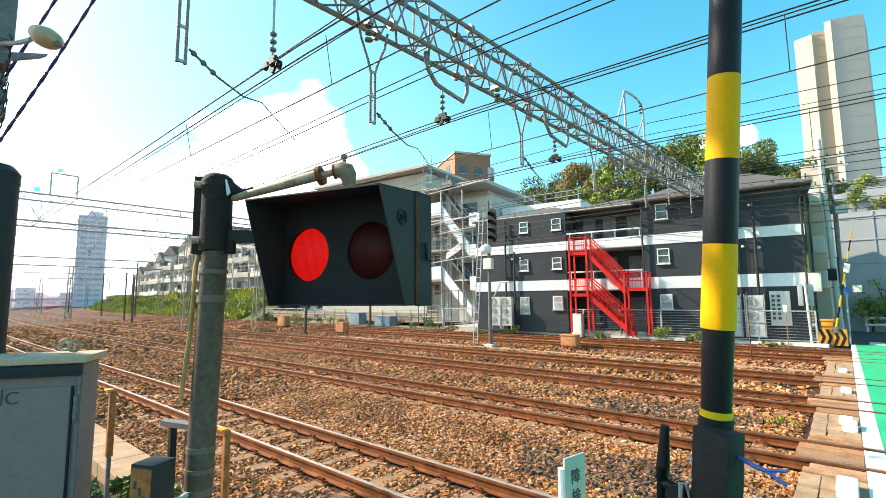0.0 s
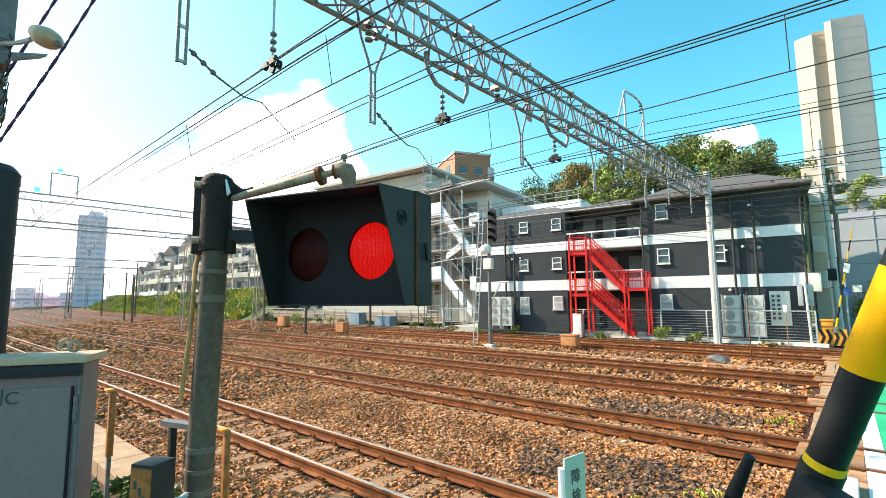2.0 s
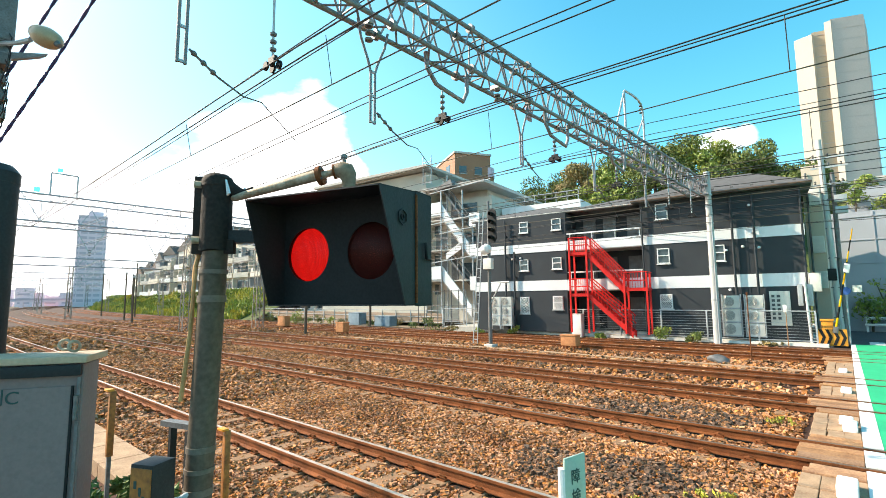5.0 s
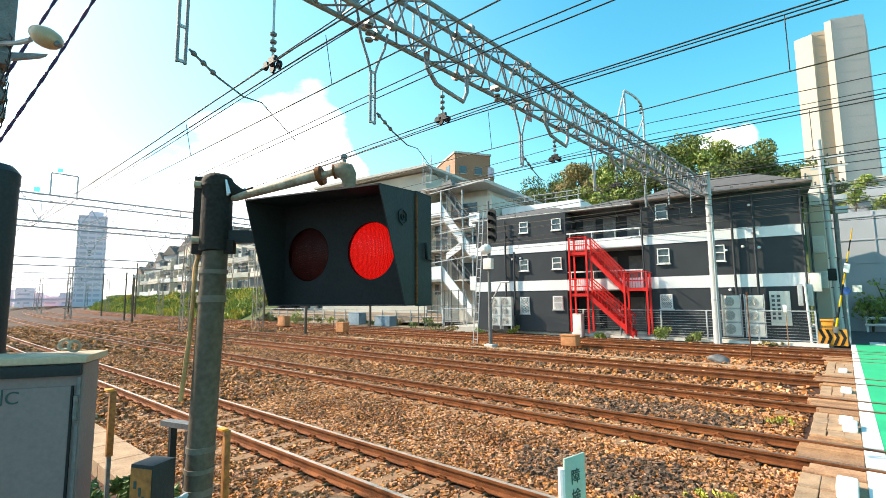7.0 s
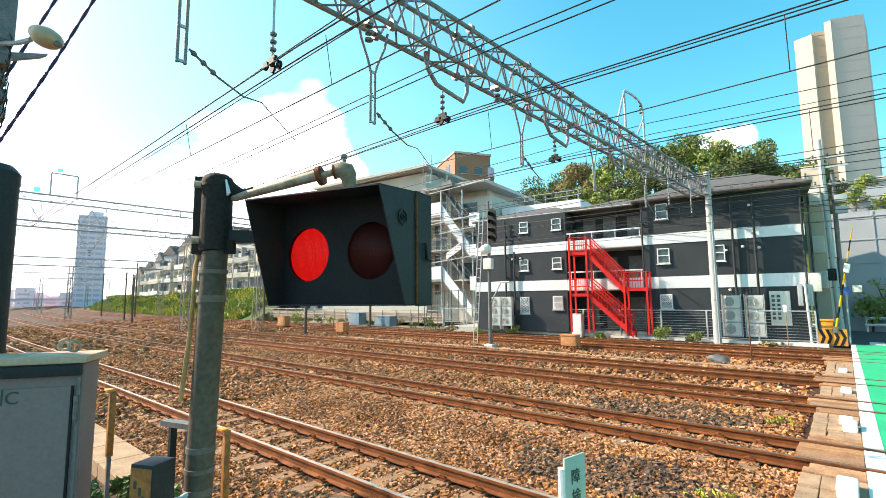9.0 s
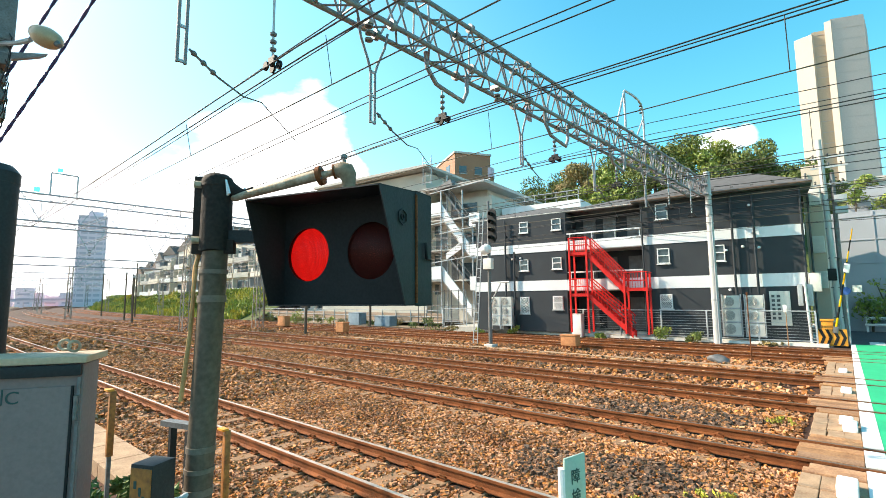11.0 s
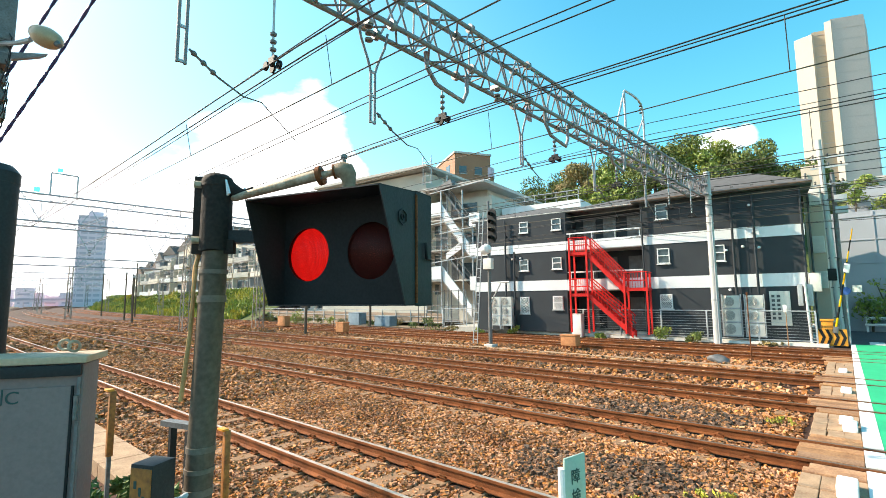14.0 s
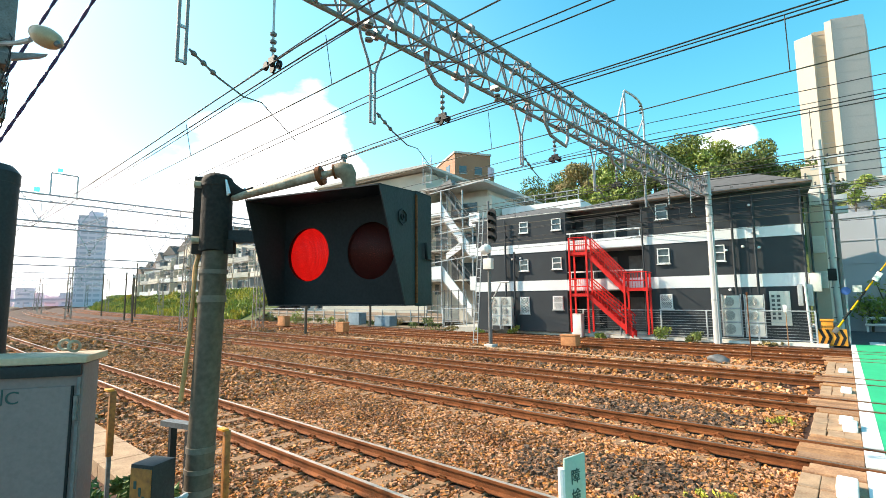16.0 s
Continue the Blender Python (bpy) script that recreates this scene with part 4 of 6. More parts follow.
MESS = ((3.75, 6.05), (7.72, 6.22), (12.45, 6.30), (16.6, 6.2), (21.8, 6.1), (24.8, 6.1))
for k, (y, z) in enumerate(MESS):
    wire_hanger(y, z, curved=k in (1, 2, 3))
for y in (5.6, 9.6):
    t = thing("post_insulator", (beam_x(y), y, Z0 - 0.05), "short insulator fixed under the beam", "insulator", "beam insulators")
    bm = B()
    insulator(bm, (0.1, 0, 0), (0.1, 0, -0.42), 3, 0.085)
    part("insulator", bm, "insulator", t)
    part("bracket", box(B(), (0.05, 0, 0.02), (0.25, 0.12, 0.1)), "steel", t)
arch = thing("wire_arch", (axis_x(17.9) + 0.2, 17.9, Z0 + HB), "bent steel tube frame standing on the beam", "wire frame")
part("tube", tube(B(), [(0, 0, 0), (0, 0, 1.55), (0, 0.06, 1.62), (0, 0.9, 1.72), (0, 1.6, 1.74), (0, 1.95, 1.64), (0, 2.1, 1.40), (0, 2.15, 0.9), (0, 2.15, -0.1)], 0.045, 8), "steel", arch)
part("tube", rod(B(), (0, 0.0, 1.55), (0, -0.85, 0.1), 0.04), "steel", arch)
part("tube", rod(B(), (0, 2.12, 1.1), (0, 1.2, 0.05), 0.035), "steel", arch)
bm = B()
insulator(bm, (0, 1.85, 1.62), (0, 1.85, 1.18), 3, 0.07)
part("insulator", bm, "insulator", arch)
sg = thing("pink_tag", (beam_x(12.0), 12.0, Z0 + 0.1), "small faded pink tag plate on the beam", "tag plate")
part("plate", box(B(), (-0.55, 0, 0.05), (0.03, 0.3, 0.5)), mat("pink_tag", (0.62, 0.40, 0.45), (0.5, 0.3, 0.35), 0.6), sg)


# ---- wires along the line ----
def line_wire(name, y, z, r, material, label, category, span=45.0, sag=0.25, group="", s0=-60, s1=320, y1=None):
    bm = B()
    pts = []
    s = s0
    while s <= s1:
        q = ((s - 6.8) % span) / span
        pts.append(on_line(s, y, z - sag * 4 * q * (1 - q)))
        s += 3.0 if -20 < s < 60 else 7.5
    tube(bm, pts, r, 5)
    return solid(name, bm, material, label, category, group)


for k, (y, z) in enumerate(MESS):
    for dz, dy in ((0.0, -0.09), (-0.03, 0.09)):
        line_wire("messenger_wire", y + dy, z + dz, 0.013, "wire", "dark stranded messenger wire over a track", "overhead wire", group="overhead wires")
    c = thing("contact_wire", (0, 0, 0), "thin copper contact wire on droppers over a track", "overhead wire", "contact wires")
    bm = B()
    yc = y + 0.12
    tube(bm, [on_line(s, yc, 5.32) for s in list(range(-60, 60, 4)) + list(range(60, 320, 8))], 0.010, 5)
    part("wire", bm, "wire_copper", c)
    for s in (0.45 + 5.0 * k for k in range(-4, 12)):
        q = ((s - 6.8) % 45.0) / 45.0
        a = on_line(s, yc, 5.32)
        b = on_line(s, y, z - 0.25 * 4 * q * (1 - q))
        part("dropper", rod(B(), a, b, 0.007, n=4), "wire", c)
for y, z, r in ((5.30, 7.83, 0.013), (5.30, 7.40, 0.013), (6.9, 7.06, 0.013), (7.1, 7.03, 0.013), (9.5, 7.12, 0.013)):
    line_wire("feeder_wire", y, z, r, "wire", "dark feeder wire fixed under the beam", "overhead wire", 45.0, 0.30, "feeder wires")
for y, z, r in ((20.6, 9.7, 0.016), (20.9, 9.3, 0.014), (28.4, 8.6, 0.020), (28.5, 8.2, 0.02), (28.6, 7.6, 0.024), (28.3, 6.9, 0.016), (28.2, 6.4, 0.014), (28.3, 5.9, 0.014)):
    line_wire("power_line", y, z, r, "wire", "dark power line beside the tracks", "overhead wire", 45.0, 0.45, "power lines")


# ---- far beams and lattice masts ----
def lattice_mast(x, y, h, label="grey steel lattice mast between the tracks"):
    t = thing("lattice_mast", (x, y, -0.35), label, "mast", "lattice masts")
    w = 0.28
    for sx in (-1, 1):
        for sy in (-1, 1):
            part("leg", rod(B(), (sx * w * 1.25, sy * w * 1.25, 0), (sx * w * 0.8, sy * w * 0.8, h), 0.04, n=5), "steel_rusty", t)
    bm = B()
    n = int(h / 0.7)
    for k in range(n):
        a, b = h * k / n, h * (k + 1) / n
        wa, wb_ = w * (1.25 - 0.45 * k / n), w * (1.25 - 0.45 * (k + 1) / n)
        s = 1 if k % 2 else -1
        for sd in (-1, 1):
            rod(bm, (s * wa, sd * wa, a), (-s * wb_, sd * wb_, b), 0.022, n=4)
            rod(bm, (sd * wa, s * wa, a), (sd * wb_, -s * wb_, b), 0.022, n=4)
    part("lacing", bm, "steel_rusty", t)
    return t


M["steel_rusty"] = mat("steel_rusty", (0.42, 0.38, 0.34), (0.26, 0.20, 0.16), 0.7, 0.3, 3, 40, 0.1)
# far beams take the steel with haze painted in
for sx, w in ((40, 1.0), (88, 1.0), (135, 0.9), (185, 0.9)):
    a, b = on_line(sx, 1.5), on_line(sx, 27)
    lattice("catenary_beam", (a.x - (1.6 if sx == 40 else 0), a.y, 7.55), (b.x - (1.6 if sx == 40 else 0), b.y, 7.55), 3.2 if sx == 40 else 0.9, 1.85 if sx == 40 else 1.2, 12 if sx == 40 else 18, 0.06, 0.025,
            "grey steel lattice beam over the tracks further along", "lattice beam", "beams along the line", "steel_hazed")
    for d in (1.5, 14.95, 20.9 if sx == 40 else 27.0):
        q = on_line(sx, d)
        lattice_mast(q.x, q.y, 7.8)
    for d in TRACKS[:5]:
        q = on_line(sx, d - 0.5)
        t = thing("wire_hanger", (q.x, q.y, 0), "dark V-shaped wire hanger under the far beam", "wire hanger", "far wire hangers")
        part("arm", rod(B(), (0, -1.0, 7.5), (0, 0, 5.6), 0.03, n=5), "steel", t)
        part("arm", rod(B(), (0, 1.0, 7.5), (0, 0, 5.6), 0.03, n=5), "steel", t)
        bm = B()
        insulator(bm, (0, 0, 5.9), (0, 0, 5.4), 3, 0.08)
        part("insulator", bm, "insulator", t)
q = on_line(40, 6.83)
fr = thing("beam_frame", (q.x, q.y, 9.42), "square tube frame with a cyan lamp standing on the beam", "wire frame")
for a, b in (((0, -0.72, 0), (0, -0.72, 1.47)), ((0, 0.72, 0), (0, 0.72, 1.47)), ((0, -0.72, 1.47), (0, 0.72, 1.47))):
    part("tube", rod(B(), a, b, 0.05, n=6), "steel", fr)
part("lamp", box(B(), (0, -0.28, 1.72), (0.2, 0.28, 0.24), bevel=0.03), "cyan_lamp", fr, "small cyan lamp")
lm2 = thing("beam_lamp", (on_line(40, 5.42).x, on_line(40, 5.42).y, 9.44), "small cyan lamp on the far beam", "lamp")
part("lamp", box(B(), (0, 0, 0.2), (0.2, 0.3, 0.3), bevel=0.03), "cyan_lamp", lm2)
for d, s, h in ((17.0, 62, 5.4), (19.2, 75, 6.5), (22.5, 84, 8.5), (21.0, 100, 7.5), (26.8, 70, 7.0), (27.4, 110, 8), (19.5, 130, 8), (20.5, 150, 8), (6.7, 160, 7.5), (27.6, 52, 6.5), (19.4, 30, 3.0), (27.9, 33, 8.0), (28.2, 44, 6.0)):
    p_ = on_line(s, d)
    t = thing("line_post", (p_.x, p_.y, -0.35), "slim dark grey post beside the tracks", "post", "line posts")
    part("shaft", rod(B(), (0, 0, 0), (0, 0, h), 0.11, 0.09, 10), "pole_grey", t)
    part("cap", box(B(), (0, 0, h), (0.3, 0.3, 0.15), bevel=0.02), "steel", t)

# ---- track signal on its post ----
ts = thing("track_signal", (-14.0, 19.7, -0.25), "dark railway signal on a ladder post beside the track", "railway signal")
part("post", rod(B(), (0, 0, 0), (0, 0, 7.5), 0.10, 0.07, 12), "steel_dark", ts)
bm = B()
prism(bm, [(0.26 * math.cos(a * math.pi / 8), 0.62 * (1 if a <= 8 else -1) + 0.26 * math.sin(a * math.pi / 8)) for a in range(16)], "y", 0.05, (0.42, -0.30, 6.15))
head = part("signal_head", bm, "black_paint", ts, "black rounded signal backboard")
for k in range(4):
    bm = spin(B(), [(0.0, 0), (0.10, 0.0), (0.11, 0.22), (0.10, 0.22), (0.09, 0.02), (0.0, 0.02)], 14, Matrix.Translation((0.42, -0.30, 5.55 + k * 0.4)) @ Matrix.Rotation(radians(90), 4, "X"))
    part("lamp_hood", bm, "black_paint", head)
for x in (-0.28, -0.02):
    part("ladder_side", rod(B(), (x - 0.9, 0.1, 0.2), (x - 0.35, 0.1, 7.0), 0.03, n=6), "steel", ts)
for k in range(14):
    q = k / 14
    part("rung", rod(B(), (-1.18 + 0.55 * q, 0.1, 0.4 + 6.4 * q), (-0.92 + 0.55 * q, 0.1, 0.4 + 6.4 * q), 0.018, n=5), "steel", ts)
bm = spin(B(), [(0.0, -0.28), (0.24, -0.22), (0.27, 0.1), (0.16, 0.24), (0.0, 0.26)], 16, Matrix.Translation((-0.05, -0.2, 5.0)) @ Matrix.Rotation(radians(70), 4, "Y"))
part("drum", bm, "window_frame", ts, "white drum-shaped loudspeaker")
part("terminal_box", box(B(), (0.05, -0.15, 4.25), (0.5, 0.25, 0.55), bevel=0.02), "aircon", ts, "beige terminal box")
part("bracket", rod(B(), (0, 0, 3.3), (1.2, 0, 3.3), 0.04), "steel", ts)
part("bracket", rod(B(), (0, 0, 2.2), (0.7, 0, 3.3), 0.03), "steel", ts)
part("foot", box(B(), (0, 0, 0.08), (0.5, 0.5, 0.3), bevel=0.03), "concrete", ts)


def relay_box(x, y, w, h):
    t = thing("relay_box", (x, y, -0.22), "rust-brown steel box on short legs beside the track", "relay box", "track-side boxes")
    b = part("case", box(B(), (0, 0, 0.25 + h / 2), (w, 0.5, h), bevel=0.02), "junction", t)
    part("lid", box(B(), (0, 0, 0.27 + h), (w + 0.06, 0.56, 0.05), bevel=0.01), "junction", b)
    for sx in (-1, 1):
        for sy in (-1, 1):
            part("leg", box(B(), (sx * w * 0.35, sy * 0.18, 0.13), (0.06, 0.06, 0.27)), "rust", t)


relay_box(-10.28, 20.9, 0.75, 0.46)
relay_box(-27.3, 20.6, 0.85, 0.62)
relay_box(-38.4, 22.6, 1.2, 0.8)
for x, y, h, m_ in ((-3.1, 21.0, 2.6, "rust"), (-2.6, 28.1, 2.0, "wood_plank"), (-27.8, 20.2, 1.0, "rust"), (-33.2, 21.4, 3.4, "rust")):
    t = thing("stake", (x, y, -0.25), "thin rusty steel stake beside the track", "stake", "track-side stakes")
    part("bar", rod(B(), (0, 0, 0), (0, 0, h), 0.024, 0.02, 6), m_, t)
    part("tip", box(B(), (0, 0, h), (0.06, 0.04, 0.1), bevel=0.008), m_, t)
# crumpled dark cover on the trough
bm = B()
bmesh.ops.create_icosphere(bm, subdivisions=3, radius=0.26, matrix=Matrix.Diagonal((1.5, 0.8, 0.8, 1)))
for v in bm.verts:
    v.co *= 1 + 0.35 * noise.noise(v.co * 4.2)
ob = solid("rubber_cover", bm, "steel_dark", "crumpled dark rubber cover lying on ballast", "rubber cover")
ob.location = (-4.0, 20.25, -0.10)
bm = B()
for k in range(26):
    box(bm, (-1.4 - k * 0.98, 19.3 + 0.004 * k, -0.20), (0.96, 0.32, 0.12))
solid("cable_trough", bm, "block_dirty", "pale concrete cable trough lying along the tracks", "cable trough", kind="structure", soft=False)

# ---- crossing signal ----
HOOD_TURN = 13.8
signal = thing("crossing_signal", (-2.34, 0.98, -0.2), "dark crossing signal with two red lamps on a grey pole", "crossing signal")
pole = part("pole", rod(B(), (-0.045, -0.038, 0), (0.016, 0.014, 2.72), 0.064, 0.058, 28), "pole_grey", signal, "weathered grey steel pole")
for z, h in ((2.57, 0.020), (2.435, 0.032), (1.75, 0.026), (1.66, 0.02), (1.56, 0.030), (1.0, 0.03)):
    part("strap", rod(B(), (-0.045 + 0.0224 * z, -0.038 + 0.0191 * z, z), (-0.045 + 0.0224 * z, -0.038 + 0.0191 * z, z + h), 0.065, n=28), "strap_grey", pole, "bare metal strap")
part("conduit", tube(B(), [(-0.058, -0.084, 1.98), (-0.050, -0.076, 2.10), (-0.040, -0.062, 2.30), (-0.036, -0.055, 2.60), (-0.06, -0.03, 2.68), (-0.065, -0.03, 2.74)], 0.011, 8), "conduit_tan", signal, "tan conduit pipe up the pole")
bm = rod(B(), (0.014, 0.012, 2.68), (0.014, 0.012, 3.03), 0.072, 0.070, 24)
spin(bm, [(0.0, 3.062), (0.045, 3.058), (0.066, 3.045), (0.074, 3.03), (0.074, 2.99)], 24, Matrix.Translation((0.014, 0.012, 0)))
for v in bm.verts:
    v.co += Vector((1, 1, 0)) * 0.006 * noise.noise(v.co * 14) + Vector((0, 0, 0.010)) * noise.noise(v.co * 19 + Vector((3, 1, 0)))
head = part("pole_head", bm, "head_brown", signal, "dark weathered cast pole head with bolted clamp")
part("back_plate", box(B(), (-0.036, -0.036, 2.855), (0.062, 0.05, 0.38), rz=0.72, bevel=0.004), "head_brown", head, "dark rusty clamp plate")
part("clamp_ear", box(B(), (0.075, 0.055, 2.70), (0.05, 0.035, 0.07), rz=0.72, bevel=0.006), "head_brown", head)
for z in (2.73, 3.0):
    part("bolt", rod(B(), (-0.02, -0.085, z), (-0.005, -0.05, z), 0.018, n=6), "rust_band", head)
part("head_arm", tube(B(), [(0.05, 0.045, 2.99), (0.10, 0.085, 2.965), (0.125, 0.105, 2.965), (0.15, 0.13, 2.985)], [0.045, 0.026, 0.02, 0.016], 10), "head_brown", head)
part("arm_clip", rod(B(), (0.118, 0.098, 2.945), (0.118, 0.098, 2.992), 0.006, n=6), "window_frame", head)
part("stay", prism(B(), [(0.085, 3.03), (0.135, 2.950), (0.110, 2.940)], "y", 0.008, (0, 0.015, 0)), "window_frame", head)
part("lower_arm", box(B(), (0.12, 0.12, 2.75), (0.24, 0.05, 0.06), rz=0.75), "hood_black", signal)


def sp(u, v, z):
    """From the hood's own axes (along, forward, up) to the signal's space."""
    a = radians(HOOD_TURN)
    return Vector((-1.75 + 2.34 + u * math.cos(a) + v * math.sin(a), 1.29 - 0.98 + u * math.sin(a) - v * math.cos(a), 2.46 + 0.2 + z))


def hood_plate(name, poly, normal_shift, material, parent, label=""):
    """A thin plate: outline in hood axes, thickened by normal_shift."""
    bm = B()
    lo = [bm.verts.new(sp(*p_)) for p_ in poly]
    hi = [bm.verts.new(sp(p_[0] + normal_shift[0], p_[1] + normal_shift[1], p_[2] + normal_shift[2])) for p_ in poly]
    k = len(poly)
    fs = [bm.faces.new(lo), bm.faces.new(hi)] + [bm.faces.new((lo[i], lo[(i + 1) % k], hi[(i + 1) % k], hi[i])) for i in range(k)]
    bmesh.ops.recalc_face_normals(bm, faces=fs)
    return part(name, bm, material, parent, label, soft=False)


W2, ZT, ZB = 0.36, 0.25, -0.246
hood = hood_plate("hood_top", [(-W2, 0.215, 0.235), (W2, 0.195, 0.228), (W2, -0.078, ZT), (-W2, -0.078, ZT)], (0, 0, -0.006), "hood_black", signal, "black sheet-metal hood")
hood_plate("hood_side", [(W2, 0.195, 0.228), (W2, -0.078, ZT), (W2, -0.078, ZB), (W2, 0.002, ZB)], (-0.006, 0, 0), "hood_black", signal)
hood_plate("hood_side", [(-W2, 0.215, 0.235), (-W2, -0.078, ZT), (-W2, -0.078, ZB), (-W2, 0.06, ZB)], (0.006, 0, 0), "plate_black", signal)
hood_plate("hood_bottom", [(-W2, 0.06, ZB), (W2, 0.002, ZB), (W2, -0.078, ZB), (-W2, -0.078, ZB)], (0, 0, 0.006), "hood_black", signal)
case = part("case", B(), "hood_black", signal, "dark grey lamp case behind the hood")
bm = B()
t_ = 0.006
for poly, sh in (([(W2, -0.082, ZT + 0.004), (W2, -0.222, ZT + 0.004), (W2, -0.222, ZB - 0.003), (W2, -0.082, ZB - 0.003)], (-t_, 0, 0)),
                 ([(-W2, -0.082, ZT + 0.004), (-W2, -0.222, ZT + 0.004), (-W2, -0.222, ZB), (-W2, -0.082, ZB)], (t_, 0, 0)),
                 ([(-W2, -0.082, ZT + 0.004), (W2, -0.082, ZT + 0.004), (W2, -0.222, ZT + 0.004), (-W2, -0.222, ZT + 0.004)], (0, 0, -t_)),
                 ([(-W2, -0.082, ZB), (W2, -0.082, ZB), (W2, -0.222, ZB), (-W2, -0.222, ZB)], (0, 0, t_)),
                 ([(-W2, -0.216, ZB), (W2, -0.216, ZB), (W2, -0.216, ZT), (-W2, -0.216, ZT)], (0, -t_, 0))):
    lo = [bm.verts.new(sp(*p_)) for p_ in poly]
    hi = [bm.verts.new(sp(p_[0] + sh[0], p_[1] + sh[1], p_[2] + sh[2])) for p_ in poly]
    fs = [bm.faces.new(lo), bm.faces.new(hi)] + [bm.faces.new((lo[i], lo[(i + 1) % 4], hi[(i + 1) % 4], hi[i])) for i in range(4)]
    bmesh.ops.recalc_face_normals(bm, faces=fs)
bm.to_mesh(case.data)
bm.free()
# lamp plate with two round openings
LR = 0.128
bm = B()
for uc in (-0.207, 0.157):
    lo_u, hi_u, hh = (-0.354, -0.025, 0.24) if uc < 0 else (-0.025, 0.354, 0.24)
    turns = [k * 2 * math.pi / 36 for k in range(36)] + [math.atan2(z, u - uc) % (2 * math.pi) for u in (lo_u, hi_u) for z in (-hh, hh)]
    turns.sort()
    n = len(turns)
    ring = [bm.verts.new(sp(uc + LR * math.cos(a), -0.03, LR * math.sin(a) - 0.003)) for a in turns]
    back = [bm.verts.new(sp(uc + LR * math.cos(a), -0.045, LR * math.sin(a) - 0.003)) for a in turns]
    outer = []
    for a in turns:
        c, s = math.cos(a), math.sin(a)
        f = min((hi_u - uc if c > 0 else uc - lo_u) / max(abs(c), 1e-6), hh / max(abs(s), 1e-6))
        outer.append(bm.verts.new(sp(uc + f * c, -0.03, f * s)))
    for k in range(n):
        j = (k + 1) % n
        bm.faces.new((ring[k], ring[j], outer[j], outer[k]))
        bm.faces.new((ring[j], ring[k], back[k], back[j]))
part("lamp_plate", bm, "plate_black", signal, "black plate round the two lamps")
for uc in (-0.207, 0.157):
    m_ = Matrix.Translation(sp(uc, -0.035, -0.003)) @ Matrix.Rotation(radians(HOOD_TURN), 4, "Z") @ Matrix.Rotation(radians(90), 4, "X")
    bm = spin(B(), [(LR, 0.0), (0.115, 0.011), (0.091, 0.021), (0.054, 0.029), (0.01, 0.032)], 40, m_)
    part("lens", bm, "lens", signal, "dark red ribbed lamp lens")
    bm = spin(B(), [(LR, -0.02), (LR + 0.004, -0.02), (LR + 0.004, 0.004), (LR, 0.004)], 40, m_, ring=True)
    part("lens_ring", bm, "black_paint", signal)
bulb = part("lit_lamp", spin(B(), [(0.001, -0.004), (0.146, -0.004), (0.146, 0.0), (0.001, 0.002)], 40, Matrix.Rotation(radians(90), 4, "X")), "red_glow", signal, "glowing red lamp disc")
# unseen black disc, added to keep the lamp's glow off the case inside
part("glow_stop", spin(B(), [(0.001, -0.012), (0.148, -0.012), (0.148, -0.006), (0.001, -0.006)], 40, Matrix.Rotation(radians(90), 4, "X")), "black_paint", bulb, "added black disc blocking the lamp's back glow")
# top pipe with elbow, hinge, latch and emblem
pipe = part("support_pipe", tube(B(), [sp(-0.56, 0.12, 0.278), sp(-0.55, 0.118, 0.280), sp(-0.13, -0.01, 0.372)], [0.013, 0.018, 0.028], 18), "rust_band", signal, "pale weathered support pipe")
way = (sp(-0.13, -0.01, 0.372) - sp(-0.55, 0.118, 0.280)).normalized()
hub_ = sp(-0.125, -0.012, 0.366)
part("flange", rod(B(), hub_ - way * 0.008, hub_ + way * 0.014, 0.046, n=24), "rust", pipe, "dark rusty flange disc")
for k in range(4):
    side_ = way.cross(Vector((0, 0, 1))).normalized()
    q = hub_ + Matrix.Rotation(k * math.pi / 2 + 0.7, 3, way) @ side_ * 0.036
    part("flange_bolt", rod(B(), q - way * 0.016, q + way * 0.02, 0.006, n=6), "steel_dark", pipe)
part("neck", tube(B(), [hub_, sp(-0.05, -0.048, 0.388)], 0.017, 16), "rust_band", pipe)
bm = tube(B(), [sp(-0.062, -0.044, 0.386), sp(-0.05, -0.05, 0.390), sp(-0.03, -0.058, 0.392), sp(-0.012, -0.066, 0.385), sp(-0.004, -0.071, 0.366), sp(-0.002, -0.074, 0.335), sp(-0.002, -0.075, 0.275), sp(-0.002, -0.075, 0.25)],
          [0.032, 0.036, 0.042, 0.045, 0.041, 0.032, 0.028, 0.042], 20)
elbow = part("elbow", bm, "elbow_brown", signal, "bulbous cast elbow above the case")
part("elbow_rim", tube(B(), [sp(-0.068, -0.041, 0.385), sp(-0.058, -0.046, 0.387)], 0.036, 20), "rust", elbow)
part("elbow_bolt", rod(B(), sp(-0.022, -0.062, 0.42), sp(-0.022, -0.062, 0.452), 0.009, n=8), "steel_dark", elbow)
part("bolt_head", rod(B(), sp(-0.022, -0.062, 0.450), sp(-0.022, -0.062, 0.466), 0.017, n=6), "steel_dark", elbow)
part("saddle", box(B(), sp(-0.06, -0.12, 0.262), (0.12, 0.07, 0.02), rz=radians(HOOD_TURN), bevel=0.004), "white_paint", signal, "pale mounting saddle on the case")
part("hinge", rod(B(), sp(W2 + 0.004, -0.08, 0.235), sp(W2 + 0.004, -0.08, -0.235), 0.006, n=8), "rust", signal, "rusty hinge rod")
part("latch", tube(B(), [sp(W2 + 0.012, -0.15, 0.03), sp(W2 + 0.014, -0.15, -0.04), sp(W2 + 0.014, -0.185, -0.045)], 0.008, 8), "black_paint", signal)
bm = B()
